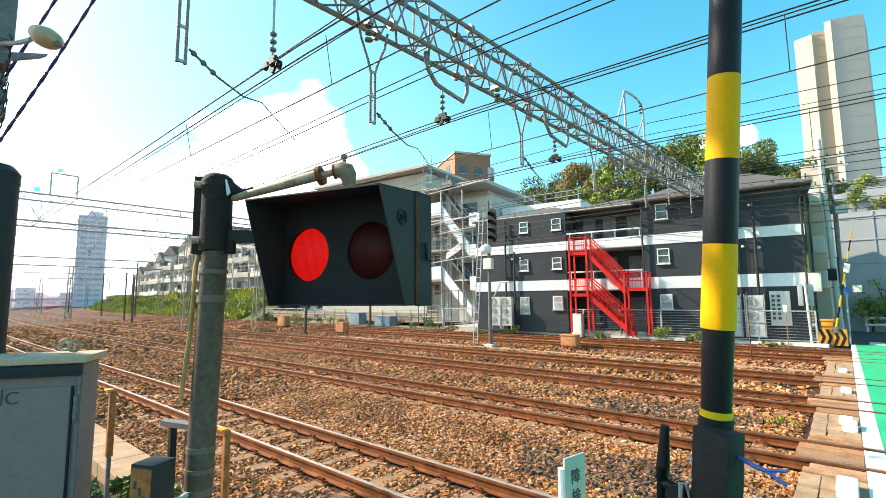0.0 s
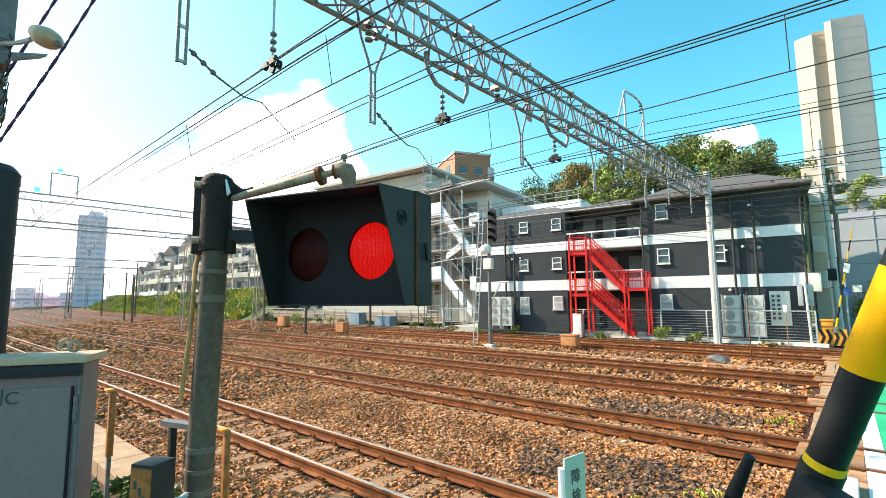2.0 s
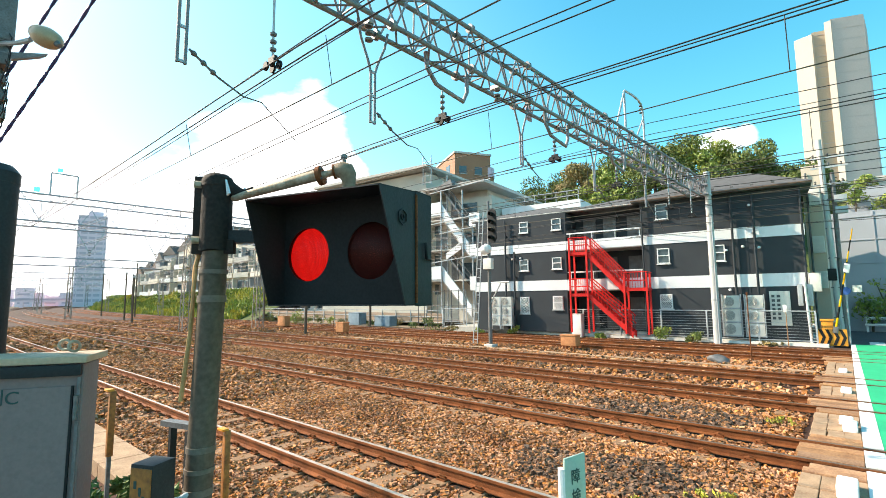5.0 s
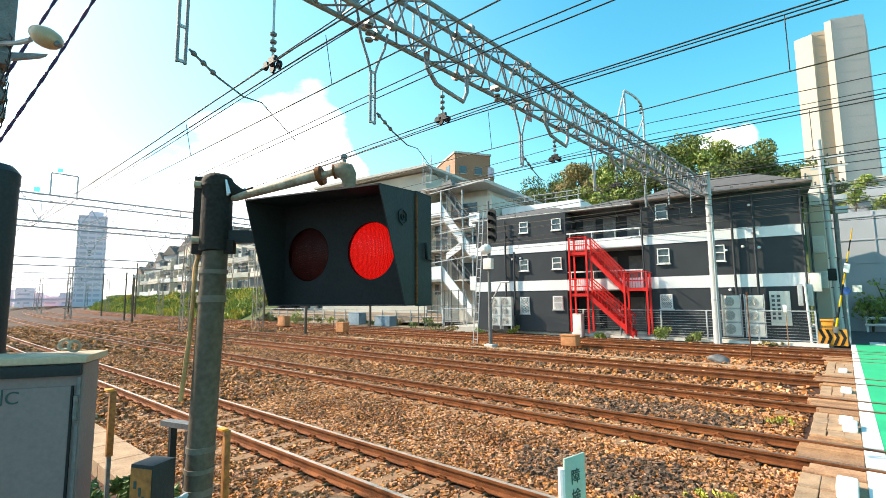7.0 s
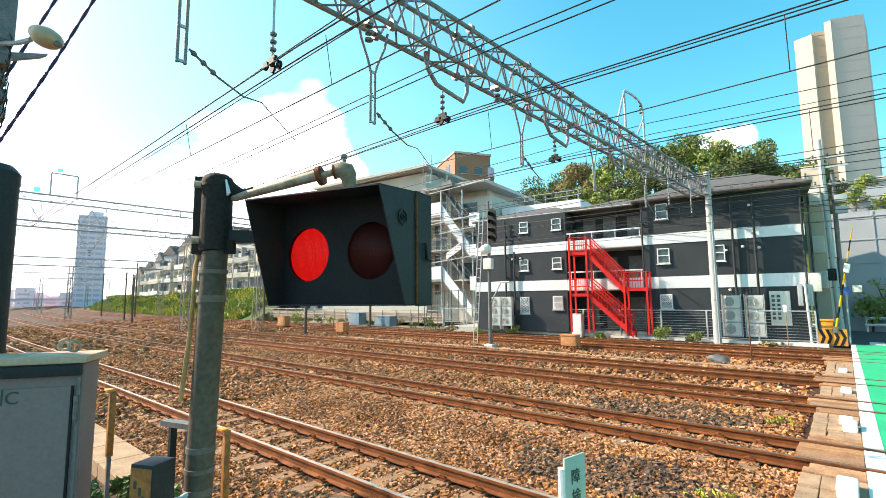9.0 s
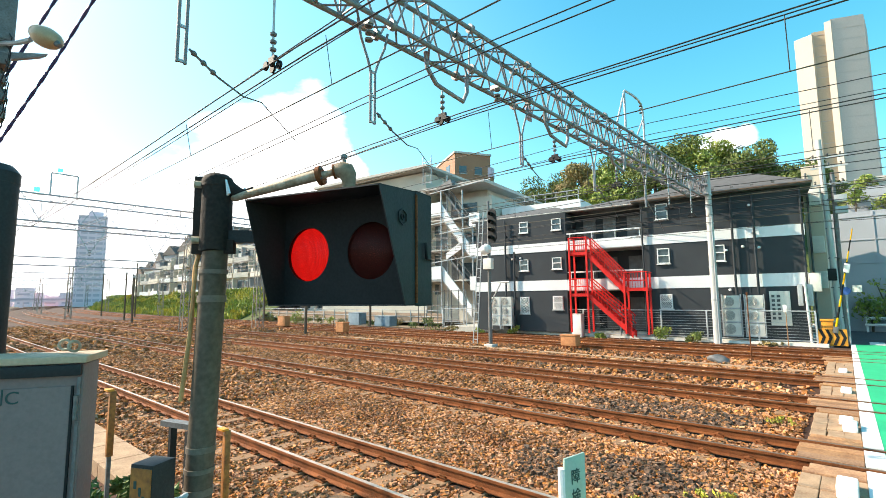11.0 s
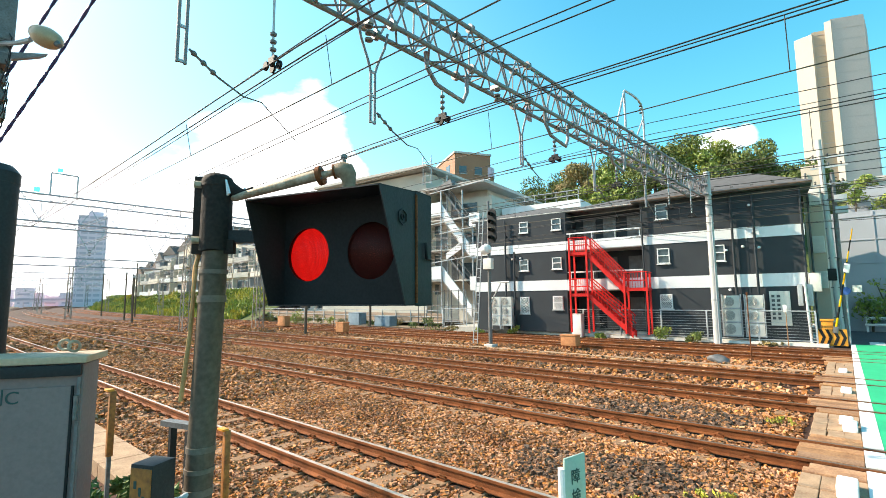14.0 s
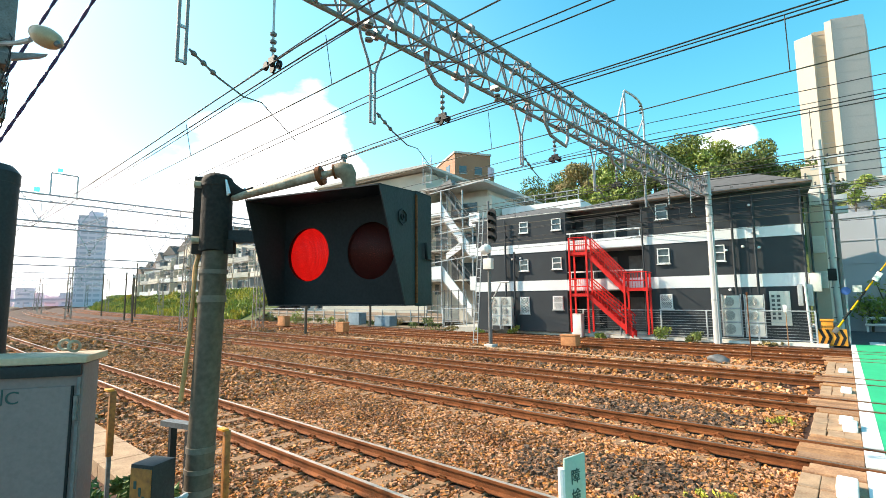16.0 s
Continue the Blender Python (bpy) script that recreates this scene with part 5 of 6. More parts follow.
for r0, z in ((0.045, 0.12),):
    m_ = Matrix.Translation(sp(W2 + 0.001, 0.03, z)) @ Matrix.Rotation(radians(HOOD_TURN), 4, "Z") @ Matrix.Rotation(radians(90), 4, "Y")
    spin(bm, [(0.030, 0.0), (0.036, 0.0), (0.036, 0.006), (0.030, 0.006)], 6, m_, ring=True)
    spin(bm, [(0.010, 0.0), (0.014, 0.0), (0.014, 0.006), (0.010, 0.006)], 8, m_, ring=True)
part("emblem", bm, "hood_black", signal, "small raised maker's emblem")
# yellow warning box on the pole
wbx = part("warning_box", box(B(), (0.04, -0.215, 1.64), (0.115, 0.115, 0.26), rz=0.44, bevel=0.004), "hood_black", signal, "dark box with a rusty orange front")
part("front_plate", box(B(), (0.0655, -0.268, 1.635), (0.105, 0.006, 0.24), rz=0.44), "plate_rusty", wbx, "rust-stained orange front plate")
for du, z, w, h in ((-0.025, 1.69, 0.014, 0.03), (0.0, 1.665, 0.012, 0.035), (0.02, 1.62, 0.014, 0.06), (-0.015, 1.60, 0.012, 0.04)):
    part("bar_mark", box(B(), (0.0655 + 0.0045 * math.sin(0.44) + du * math.cos(0.44), -0.268 - 0.0045 * math.cos(0.44) + du * math.sin(0.44), z), (w, 0.002, h), rz=0.44), "ink", wbx)
part("box_clamp", tube(B(), [(0.09, -0.16, 1.60), (0.10, -0.13, 1.60), (0.07, -0.09, 1.60)], 0.012, 6), "steel", wbx, "bright clamp")

# ---- barrier by the camera ----
SKEW = -20.8
PIV = (-0.524, 2.05, 0.648)
machine = thing("barrier_machine", (PIV[0], PIV[1], -0.2), "barrier machine with a striped yellow and black arm", "barrier")
part("case", box(B(), (-0.05, 0.28, 0.55), (0.42, 0.36, 1.1), rz=radians(SKEW), bevel=0.03), "yellow", machine, "yellow drive case")
part("base", box(B(), (-0.05, 0.25, 0.04), (0.6, 0.7, 0.14), bevel=0.02), "concrete", machine)
part("shaft", rod(B(), (0.0, -0.05, 0.848), (-0.04, 0.2, 0.848), 0.05, n=16), "steel_dark", machine)
barrier = part("barrier_arm", tube(B(), [(0, 0, 0.0), (0, 0, 0.4), (0, 0, 1.16)], 0.058, 24), "black_paint", machine, "striped barrier arm in a black holder, swinging down")
RA = 0.060
edges = [1.17 + 0.312 * k for k in range(14)]
for k, (a, b) in enumerate(zip(edges, edges[1:])):
    r0, r1 = (0.051, 0.0535) if k == 0 else (RA - 0.0012 * k, RA - 0.0012 * (k + 1))
    st = part("stripe", rod(B(), (0, 0, a), (0, 0, b), r0, r1, 32, caps=k in (0, 12)), "arm_black" if k % 2 == 0 else "arm_yellow", barrier, "black sleeve" if k % 2 == 0 else "yellow sleeve")
part("collar", rod(B(), (0, 0, 1.155), (0, 0, 1.185), 0.0545, n=32), "yellow", barrier, "yellow collar band")
plate = part("holder_plate", box(B(), (0.055, -0.075, 0.75), (0.13, 0.10, 0.78), bevel=0.008), "black_paint", barrier, "black steel holder box")
for z in (1.02, 0.95):
    part("bolt", rod(B(), (-0.01, -0.13, z), (-0.01, -0.12, z), 0.008, n=6), "steel", barrier)
lever = part("lever", tube(B(), [(0.12, -0.06, 1.065), (0.17, -0.06, 1.055), (0.205, -0.06, 1.055)], 0.008, 8), "blue_paint", barrier, "blue release lever with a forked end")
for s in (-1, 1):
    part("fork", tube(B(), [(0.205, -0.06, 1.055), (0.235, -0.06, 1.055 + s * 0.012), (0.265, -0.06, 1.055 + s * 0.022)], 0.006, 6), "blue_paint", barrier)
part("weight_rod", tube(B(), [(-0.17, -0.06, 0.5), (-0.17, -0.06, 0.92), (-0.165, -0.06, 1.08)], [0.03, 0.025, 0.016], 12), "black_paint", barrier)
part("rod_arm", tube(B(), [(-0.17, -0.06, 0.86), (-0.02, -0.06, 0.86)], 0.02, 8), "black_paint", barrier)
part("pulley", rod(B(), (-0.085, -0.10, 0.84), (-0.085, -0.06, 0.84), 0.045, n=20), "black_paint", barrier)
part("hook", tube(B(), [(-0.05, -0.12, 0.80), (-0.045, -0.13, 0.92), (-0.02, -0.13, 0.93), (0.0, -0.13, 0.82), (-0.05, -0.12, 0.80)], 0.008, 6), "steel", barrier, "shiny steel hook")

# ---- barrier on the far side ----
FP = (-0.83, 28.65, 0.62)
fm = thing("barrier_machine", (-1.05, 29.0, -0.1), "orange barrier machine with hazard stripes and thin arm", "barrier")
part("case", box(B(), (-0.07, 0.0, 0.72), (0.44, 0.42, 0.90), bevel=0.03), "orange", fm, "orange drive case")
part("case_lid", box(B(), (-0.07, 0.0, 1.20), (0.52, 0.5, 0.09), bevel=0.02), "orange", fm, "orange lid")
sk = part("skirt", box(B(), (0.10, -0.35, 0.42), (1.06, 0.08, 0.76), bevel=0.02), "orange", fm, "orange panel with black diagonal stripes")
for k in range(4):
    u = -0.41 + k * 0.25
    for r in range(2):
        z = 0.06 + r * 0.36
        lean_ = 0.14 if r == 0 else -0.14
        bm = prism(B(), [(u + max(0, -lean_), z), (u + 0.12 + max(0, -lean_), z), (u + 0.12 + max(0, lean_), z + 0.36), (u + max(0, lean_), z + 0.36)], "y", 0.012, (0, -0.402, 0))
        part("hazard_stripe", bm, "black_paint", sk, soft=False)
part("motor_cover", spin(B(), [(0.0, 0.0), (0.16, 0.0), (0.15, 0.12), (0.0, 0.16)], 16, Matrix.Translation((0.22, 0.0, 0.95)) @ Matrix.Rotation(radians(90), 4, "X")), "steel_dark", fm)
far_arm = part("barrier_arm", box(B(), (0, 0, 0.05), (0.2, 0.2, 0.3), bevel=0.02), "steel_dark", fm, "thin yellow and black arm with a white tag")
for k in range(9):
    a, b = 0.1 + k * 0.52, 0.1 + (k + 1) * 0.52
    part("stripe", rod(B(), (0, 0, a), (0, 0, b), 0.046 - 0.0025 * k, 0.046 - 0.0025 * (k + 1), 10), "arm_black" if k % 2 else "arm_yellow", far_arm)
part("tag_plate", box(B(), (0.03, -0.06, 2.95), (0.22, 0.03, 0.42), bevel=0.01), "white_paint", far_arm, "white tag plate")


# ---- grey control cabinet ----
cab = thing("control_cabinet", (-2.51, 0.547, 0.03), "grey steel control cabinet with a pale flat roof", "control cabinet", rz=60)
part("body", box(B(), (-0.40, 0.09, 0.98), (0.80, 0.18, 1.94), bevel=0.012), "cabinet", cab)
roof = part("roof", box(B(), (-0.40, 0.12, 1.968), (0.82, 0.27, 0.03), bevel=0.006), "cabinet_roof_sunlit", cab, "roof plate painted pale for the sunlight on it")
for u, v in ((-0.07, 0.08), (-0.14, 0.18)):
    prev = None
    bm = B()
    for k in range(17):
        a = k * 2 * math.pi / 16
        p_ = Vector((u + 0.022 * math.cos(a), v, 2.018 + 0.022 * math.sin(a)))
        if prev is not None:
            rod(bm, prev, p_, 0.006, n=6)
        prev = p_
    part("eye_bolt", bm, "rust_band", roof, "steel lifting eye")
# fascia strip in black: the shadow under the roof overhang is painted on it
part("fascia", box(B(), (-0.40, -0.012, 1.925), (0.79, 0.024, 0.045), bevel=0.004), "hood_black", cab, "fascia painted black as the roof overhang's shadow line")
door_ = part("door", box(B(), (-0.41, -0.004, 0.94), (0.74, 0.012, 1.84), bevel=0.004), "cabinet", cab, "grey steel door")
part("door_seal", box(B(), (-0.036, -0.004, 0.94), (0.008, 0.014, 1.84)), "black_paint", door_)
part("door_hinge", rod(B(), (-0.02, -0.012, 1.72), (-0.02, -0.012, 1.82), 0.009, n=8), "steel_dark", door_)
part("door_edge", box(B(), (-0.014, -0.004, 0.97), (0.012, 0.01, 1.85)), "steel_dark", cab)
part("foot", box(B(), (-0.40, 0.14, -0.1), (0.9, 0.4, 0.24)), "concrete", cab)


def lettering(words, size, m, material, parent, name="lettering"):
    cu = bpy.data.curves.new(name, "FONT")
    cu.body, cu.size, cu.extrude = words, size, 0.0015
    cu.align_x = "CENTER"
    ob = new(name, cu)
    me = bpy.data.meshes.new_from_object(ob.evaluated_get(bpy.context.evaluated_depsgraph_get()))
    bpy.data.objects.remove(ob)
    me.materials.append(M[material])
    o2 = new(name, me)
    o2.matrix_basis = m
    o2.parent = parent
    return o2


lettering("\u5236C", 0.072, pose(-0.275, -0.011, 1.80, 90), "ink", cab)

# ---- obstacle detector plate ----
dp = thing("detector_sign", (-1.135, 2.30, -0.2), "pale green plate with dark characters on a post", "sign")
part("post", rod(B(), (-0.03, -0.075, 0), (-0.03, -0.075, 1.6), 0.02, n=10), "window_frame", dp)
pl = part("plate", box(B(), (0, 0, 1.44), (0.165, 0.012, 0.42), rz=1.38, bevel=0.004), "plate_green", dp, "pale green plate")
lettering("\u969c", 0.075, Matrix.Translation((0.0075, -0.002, 1.525)) @ Matrix.Rotation(1.38, 4, "Z") @ Matrix.Rotation(radians(90), 4, "X"), "ink", dp)
lettering("\u691c", 0.075, Matrix.Translation((0.0075, -0.002, 1.43)) @ Matrix.Rotation(1.38, 4, "Z") @ Matrix.Rotation(radians(90), 4, "X"), "ink", dp)

# ---- stakes and old post by the signal ----
for x, y, zt, m_, w in ((-3.6, 0.94, 1.66, "plate_rusty", 0.036), (-2.98, 1.39, 1.43, "plate_rusty", 0.036)):
    t = thing("marker_stake", (x, y, -0.3), "slim stake with an orange top beside the cabinet", "stake", "marker stakes")
    part("bar", box(B(), (0, 0, (zt + 0.3) / 2 - 0.1), (w * 0.6, w * 0.6, zt + 0.1)), "steel_dark", t)
    part("head", box(B(), (0, 0, zt + 0.12), (w, w, 0.40), bevel=0.005), m_, t, "rusty orange painted top")
    part("cap_plate", box(B(), (-0.02, -0.015, zt + 0.325), (0.075, w * 1.1, 0.014), bevel=0.003), "orange", t, "bright orange cap plate")
t = thing("angle_frame", (-3.05, 1.15, -0.3), "black steel angle frame with a pale flat top", "steel frame")
for x in (-0.12, 0.12):
    part("leg", box(B(), (x, 0, 0.9), (0.035, 0.035, 1.8)), "black_paint", t)
part("top_plate", box(B(), (0, 0, 1.82), (0.28, 0.06, 0.03), rz=0.3), "steel_dark", t)
post = thing("dark_post", (-3.02, 0.235, -0.2), "dark grey steel post with a domed cap", "post")
part("shaft", rod(B(), (0, 0, 0), (0, 0, 3.02), 0.115, n=28), "hood_black", post)
part("cap", spin(B(), [(0.118, 3.0), (0.118, 3.05), (0.09, 3.085), (0.04, 3.10), (0.0, 3.10)], 28), "hood_black", post)
bm = B()
for k in range(8):
    box(bm, (-8.2 - k * 1.0, 2.45, -0.28), (0.98, 0.62, 0.26))
solid("trough_lid", bm, "block_dirty", "pale concrete trough lids along the near track", "cable trough", kind="structure", soft=False)

# ---- utility pole with street lamp ----
up = thing("utility_pole", (-8.43, 0.57, -0.2), "grey concrete utility pole with a street lamp", "utility pole")
part("shaft", rod(B(), (0, 0, 0), (0, 0, 9.5), 0.17, 0.13, 20), "pole_grey", up)
for z in (5.0, 5.35, 5.75, 6.05):
    part("band", rod(B(), (0, 0, z), (0, 0, z + 0.1), 0.175, n=20), "steel_dark", up)
part("lamp_arm", tube(B(), [(0.1, 0.03, 5.85), (0.5, 0.2, 5.78), (0.72, 0.3, 5.78)], 0.03, 8), "steel", up)
bm = spin(B(), [(0.01, -0.115), (0.09, -0.105), (0.16, -0.075), (0.205, -0.03), (0.22, 0.01), (0.205, 0.05), (0.15, 0.09), (0.07, 0.112), (0.01, 0.118)], 32,
          Matrix.Translation((0.94, 0.42, 5.775)) @ Matrix.Rotation(0.42, 4, "Z") @ Matrix.Rotation(0.5, 4, "Y") @ Matrix.Diagonal((1.0, 0.78, 1.12, 1)))
part("lamp_head", bm, "lamp_shade", up, "yellowed oval lamp cover")
part("lamp_tip", rod(B(), (1.08, 0.50, 5.69), (1.15, 0.53, 5.63), 0.045, 0.03, 12), "steel_dark", up)
bm = prism(B(), [(0.0, 5.74), (0.14, 5.76), (0.56, 5.90), (0.50, 5.84), (0.0, 5.58)], "x", 0.10, (0.06, 0, 0))
part("bracket", bm, "steel_beam", up, "grey triangular steel bracket")
for z, w in ((5.62, 0.30), (5.15, 0.24), (4.9, 0.26), (5.95, 0.34)):
    part("clamp_box", box(B(), (0.12, 0.05, z), (w, 0.26, 0.16), bevel=0.02), "steel_dark", up)
for k in range(5):
    part("loose_wire", tube(B(), [(0.18, 0.1, 6.1 - k * 0.2), (0.34 + 0.03 * k, 0.16, 5.9 - k * 0.22), (0.30, 0.14, 5.5 - k * 0.2), (0.16, 0.1, 5.3 - k * 0.18)], 0.008, 5), "wire", up)
part("transformer_box", box(B(), (0.06, 0.0, 6.2), (0.42, 0.4, 0.7), bevel=0.03), "steel_dark", up)
for pts in ([(-9.9, 1.4, 7.4), (-10.6, 0.9, 6.0), (-11.4, 0.5, 4.6)], [(-9.1, 1.9, 7.6), (-9.9, 1.45, 6.3), (-10.75, 0.95, 5.0), (-11.6, 0.4, 3.9)]):
    bm = B()
    fine = []
    for a, b in zip(pts, pts[1:]):
        for k in range(12):
            fine.append(Vector(a).lerp(Vector(b), k / 12))
    d = (Vector(pts[0]) - Vector(pts[1])).normalized()
    fine.insert(0, Vector(pts[0]) + d * 14)
    for ph in (0, math.pi):
        tw = [p_ + Vector((0.013 * math.cos(k * 1.3 + ph), 0.013 * math.sin(k * 1.3 + ph), 0)) for k, p_ in enumerate(fine)]
        tube(bm, tw, 0.018, 6)
    solid("twisted_cable", bm, "cable_blue", "thick twisted dark blue cable beside the pole", "cable", "cables")

# ---- poles past the crossing ----
fp = thing("utility_pole", (-0.66, 31.0, -0.05), "pale concrete utility pole with cross-arms and boxes", "utility pole")
part("shaft", rod(B(), (0, 0, 0), (-0.22, 0, 10.4), 0.15, 0.12, 18), "mast_white", fp)
for z in (8.9, 9.4, 8.0):
    part("cross_arm", box(B(), (0.1, 0, z), (1.5, 0.08, 0.08)), "steel", fp)
    for x in (-0.5, 0.1, 0.6):
        bm = B()
        insulator(bm, (x, 0, z + 0.04), (x, 0, z + 0.24), 2, 0.05)
        part("insulator", bm, "insulator", fp)
for z in (7.2, 6.6):
    part("junction_box", box(B(), (0.45, -0.1, z), (0.5, 0.3, 0.35), bevel=0.03), "steel", fp)
part("black_box", box(B(), (-0.15, -0.2, 3.35), (0.35, 0.3, 0.6), bevel=0.02), "black_paint", fp)
part("cable_duct", rod(B(), (0.16, 0.1, 0), (0.20, 0.1, 8.6), 0.10, n=12), "steel_dark", fp, "dark cable duct beside the pole")
for k in range(5):
    part("duct_strap", box(B(), (0.02, 0.02, 1.2 + k * 1.5), (0.55, 0.26, 0.05)), "steel_dark", fp)
sp2 = thing("sign_post", (-0.35, 29.9, -0.05), "steel post with a round blue road sign", "road sign")
part("post", rod(B(), (0, 0, 0), (0, 0, 3.1), 0.04, n=8), "steel", sp2)
part("sign_disc", rod(B(), (0, -0.06, 2.52), (0, -0.03, 2.52), 0.19, n=24), "blue_paint", sp2, "round blue sign")
part("sign_plate", box(B(), (0.42, -0.04, 2.62), (0.36, 0.03, 0.32), bevel=0.01), "aircon", sp2, "beige plate")
wp = thing("white_post", (-1.74, 28.75, -0.1), "white painted steel post at the crossing's end", "post")
part("shaft", rod(B(), (0, 0, 0), (-0.08, 0, 3.0), 0.055, n=12), "white_paint", wp)
part("box", box(B(), (0.33, 0.25, 3.0), (0.44, 0.3, 0.9), bevel=0.02), "aircon", wp, "beige meter box")
for x in (-0.30, 0.10):
    part("grey_box", box(B(), (x, 0.2, 2.40), (0.20, 0.22, 1.05), bevel=0.015), "steel", wp, "grey terminal box")

# ---- crossing edge: planks, blocks and white markers ----
edge = thing("crossing_edge", (0, 0, 0), "weathered timber and concrete edging of the crossing", "crossing edge")
rnd = random.Random(4)
for i, d in enumerate(TRACKS[:5]):
    for c, w in ((d, 0.86), (d - 0.86, 0.44), (d + 0.86, 0.44)):
        n = 3 if w > 0.5 else 2
        for k in range(n):
            y = c - w / 2 + (k + 0.5) * w / n
            x1 = 0.04 - 0.0135 * c
            x0 = -0.64 - 0.022 * c + (0.0 if w > 0.5 else 0.15)
            jit = rnd.uniform(-0.05, 0.04)
            part("plank", box(B(), ((x0 + jit + x1) / 2, y, -0.075 + rnd.uniform(-0.008, 0.004)), (x1 - x0 - jit, w / n - 0.012, 0.13), bevel=0.008), "wood_plank", edge, soft=False)
    if i < 4:
        lo, hi = d + 1.12, TRACKS[i + 1] - 1.12
        n = max(2, int((hi - lo) / 0.45))
        for k in range(n):
            y = lo + (k + 0.5) * (hi - lo) / n
            for x in (-0.07 - 0.0135 * y, -0.29 - 0.0135 * y, -0.51 - 0.0135 * y):
                part("paving_block", box(B(), (x + rnd.uniform(-0.01, 0.01), y, -0.10 + rnd.uniform(-0.01, 0.006)), (0.21, (hi - lo) / n - 0.015, 0.16), bevel=0.01), "block_dirty", edge, soft=False)
for y, x, h in ((7.35, -0.24, 0.14), (10.8, -0.24, 0.13), (11.35, -0.30, 0.09), (14.9, -0.34, 0.10), (18.7, -0.46, 0.10)):
    t = thing("edge_marker", (x, y, -0.04), "white rounded marker block on the crossing's edge", "marker block", "white marker blocks")
    part("block", box(B(), (0, 0, h / 2), (0.2, 0.44, h + 0.02), bevel=0.03), "white_paint", t)


# ---- sleepers, clips and loose stones ----
me_s = bpy.data.meshes.new("sleeper")
bm = box(B(), (0, 0, 0), (0.24, 2.0, 0.15), bevel=0.02)
bm.to_mesh(me_s)
bm.free()
me_s.materials.append(M["sleeper"])
bm = B()
box(bm, (0, 0, 0.005), (0.16, 0.26, 0.02))
for s in (-1, 1):
    tube(bm, [(-0.06, s * 0.085, 0.0), (-0.06, s * 0.11, 0.055), (0.0, s * 0.13, 0.075), (0.06, s * 0.11, 0.055), (0.06, s * 0.07, 0.03)], 0.016, 5)
me_c = bpy.data.meshes.new("rail_clip")
bm.to_mesh(me_c)
bm.free()
me_c.materials.append(M["rust"])
for i, d in enumerate(TRACKS[:3]):
    for k in range(58 if i < 2 else 40):
        s = 1.35 + k * 0.60
        if s > 29:
            break
        o = new("sleeper", me_s)
        o.parent, o.location = tracks[i], (-s, d, -0.232)
        for side in (-1, 1):
            if i < 2 or k < 30:
                c = new("rail_clip", me_c)
                c.parent, c.location = tracks[i], (-s, d + side * GAUGE / 2, -0.155)


def stones(name, count, x0, x1, y0, y1, size, seed, label, zfun, keep=None, material="ballast"):
    """Crushed stones strewn over a stretch of the ballast."""
    g = np.random.default_rng(seed)
    P = np.column_stack([g.uniform(x0, x1, count), g.uniform(y0, y1, count), np.zeros(count)])
    if keep is not None:
        P = P[keep(P)]
    n = len(P)
    P[:, 2] = zfun(P[:, 1]) + g.uniform(-0.5, 0.8, n) * size
    base = np.array([(-1, -1, -1), (1, -1, -1), (1, 1, -1), (-1, 1, -1), (-1, -1, 1), (1, -1, 1), (1, 1, 1), (-1, 1, 1)], float) * 0.5
    S = size * g.uniform(0.55, 1.35, (n, 1, 1)) * np.stack([g.uniform(0.8, 1.4, n), g.uniform(0.65, 1.1, n), g.uniform(0.6, 1.05, n)], 1)[:, None, :]
    V = (base[None] + g.uniform(-0.24, 0.24, (n, 8, 3))) * S
    a, b = g.uniform(0, 2 * math.pi, n), g.normal(0, 0.9, n)
    ca, sa, cb, sb = np.cos(a)[:, None], np.sin(a)[:, None], np.cos(b)[:, None], np.sin(b)[:, None]
    x, y, z = V[..., 0], V[..., 1] * cb - V[..., 2] * sb, V[..., 1] * sb + V[..., 2] * cb
    V = np.stack([x * ca - y * sa, x * sa + y * ca, z], -1) + P[:, None, :]
    F = np.array([(4, 5, 6, 7), (0, 1, 5, 4), (1, 2, 6, 5), (2, 3, 7, 6), (3, 0, 4, 7)])
    F = (F[None] + 8 * np.arange(n)[:, None, None]).reshape(-1, 4)
    me = bpy.data.meshes.new(name)
    me.vertices.add(n * 8)
    me.vertices.foreach_set("co", V.reshape(-1))
    me.loops.add(len(F) * 4)
    me.loops.foreach_set("vertex_index", F.reshape(-1).astype(np.int32))
    me.polygons.add(len(F))
    me.polygons.foreach_set("loop_start", np.arange(0, len(F) * 4, 4, dtype=np.int32))
    me.update(calc_edges=True)
    me.shade_flat()
    me.materials.append(M[material])
    return tagged(new(name, me), label, "ballast", kind="stuff")


def bed(y):
    return np.interp(y, [p_[0] for p_ in prof], [p_[1] for p_ in prof])


def off_rail(P):
    ok = np.ones(len(P), bool)
    for d in TRACKS:
        for s in (-1, 1):
            ok &= np.abs(P[:, 1] - (d + s * GAUGE / 2)) > 0.15
    return ok


def across(P):
    """How far across the bent line each point lies."""
    a = np.where(P[:, 0] < BEND, RADIUS + MID - np.hypot(P[:, 0] - BEND, P[:, 1] - RADIUS - MID), P[:, 1])
    return a


def off_rail2(P):
    Q = P.copy()
    Q[:, 1] = across(P)
    return off_rail(Q)


def bed2(y):
    return np.full(len(y), -0.19)


def off_sleeper(P):
    """Clear of the rails, and thinly strewn over the sleepers of the nearest track."""
    near_s = np.abs((-P[:, 0] - 1.35 + 0.30) % 0.60 - 0.30) < 0.125
    thin = np.sin(P[:, 0] * 91.7 + P[:, 1] * 57.3) < 0.55
    return off_rail(P) & ~(near_s & thin & (np.abs(P[:, 1] - TRACKS[0]) < 1.0))


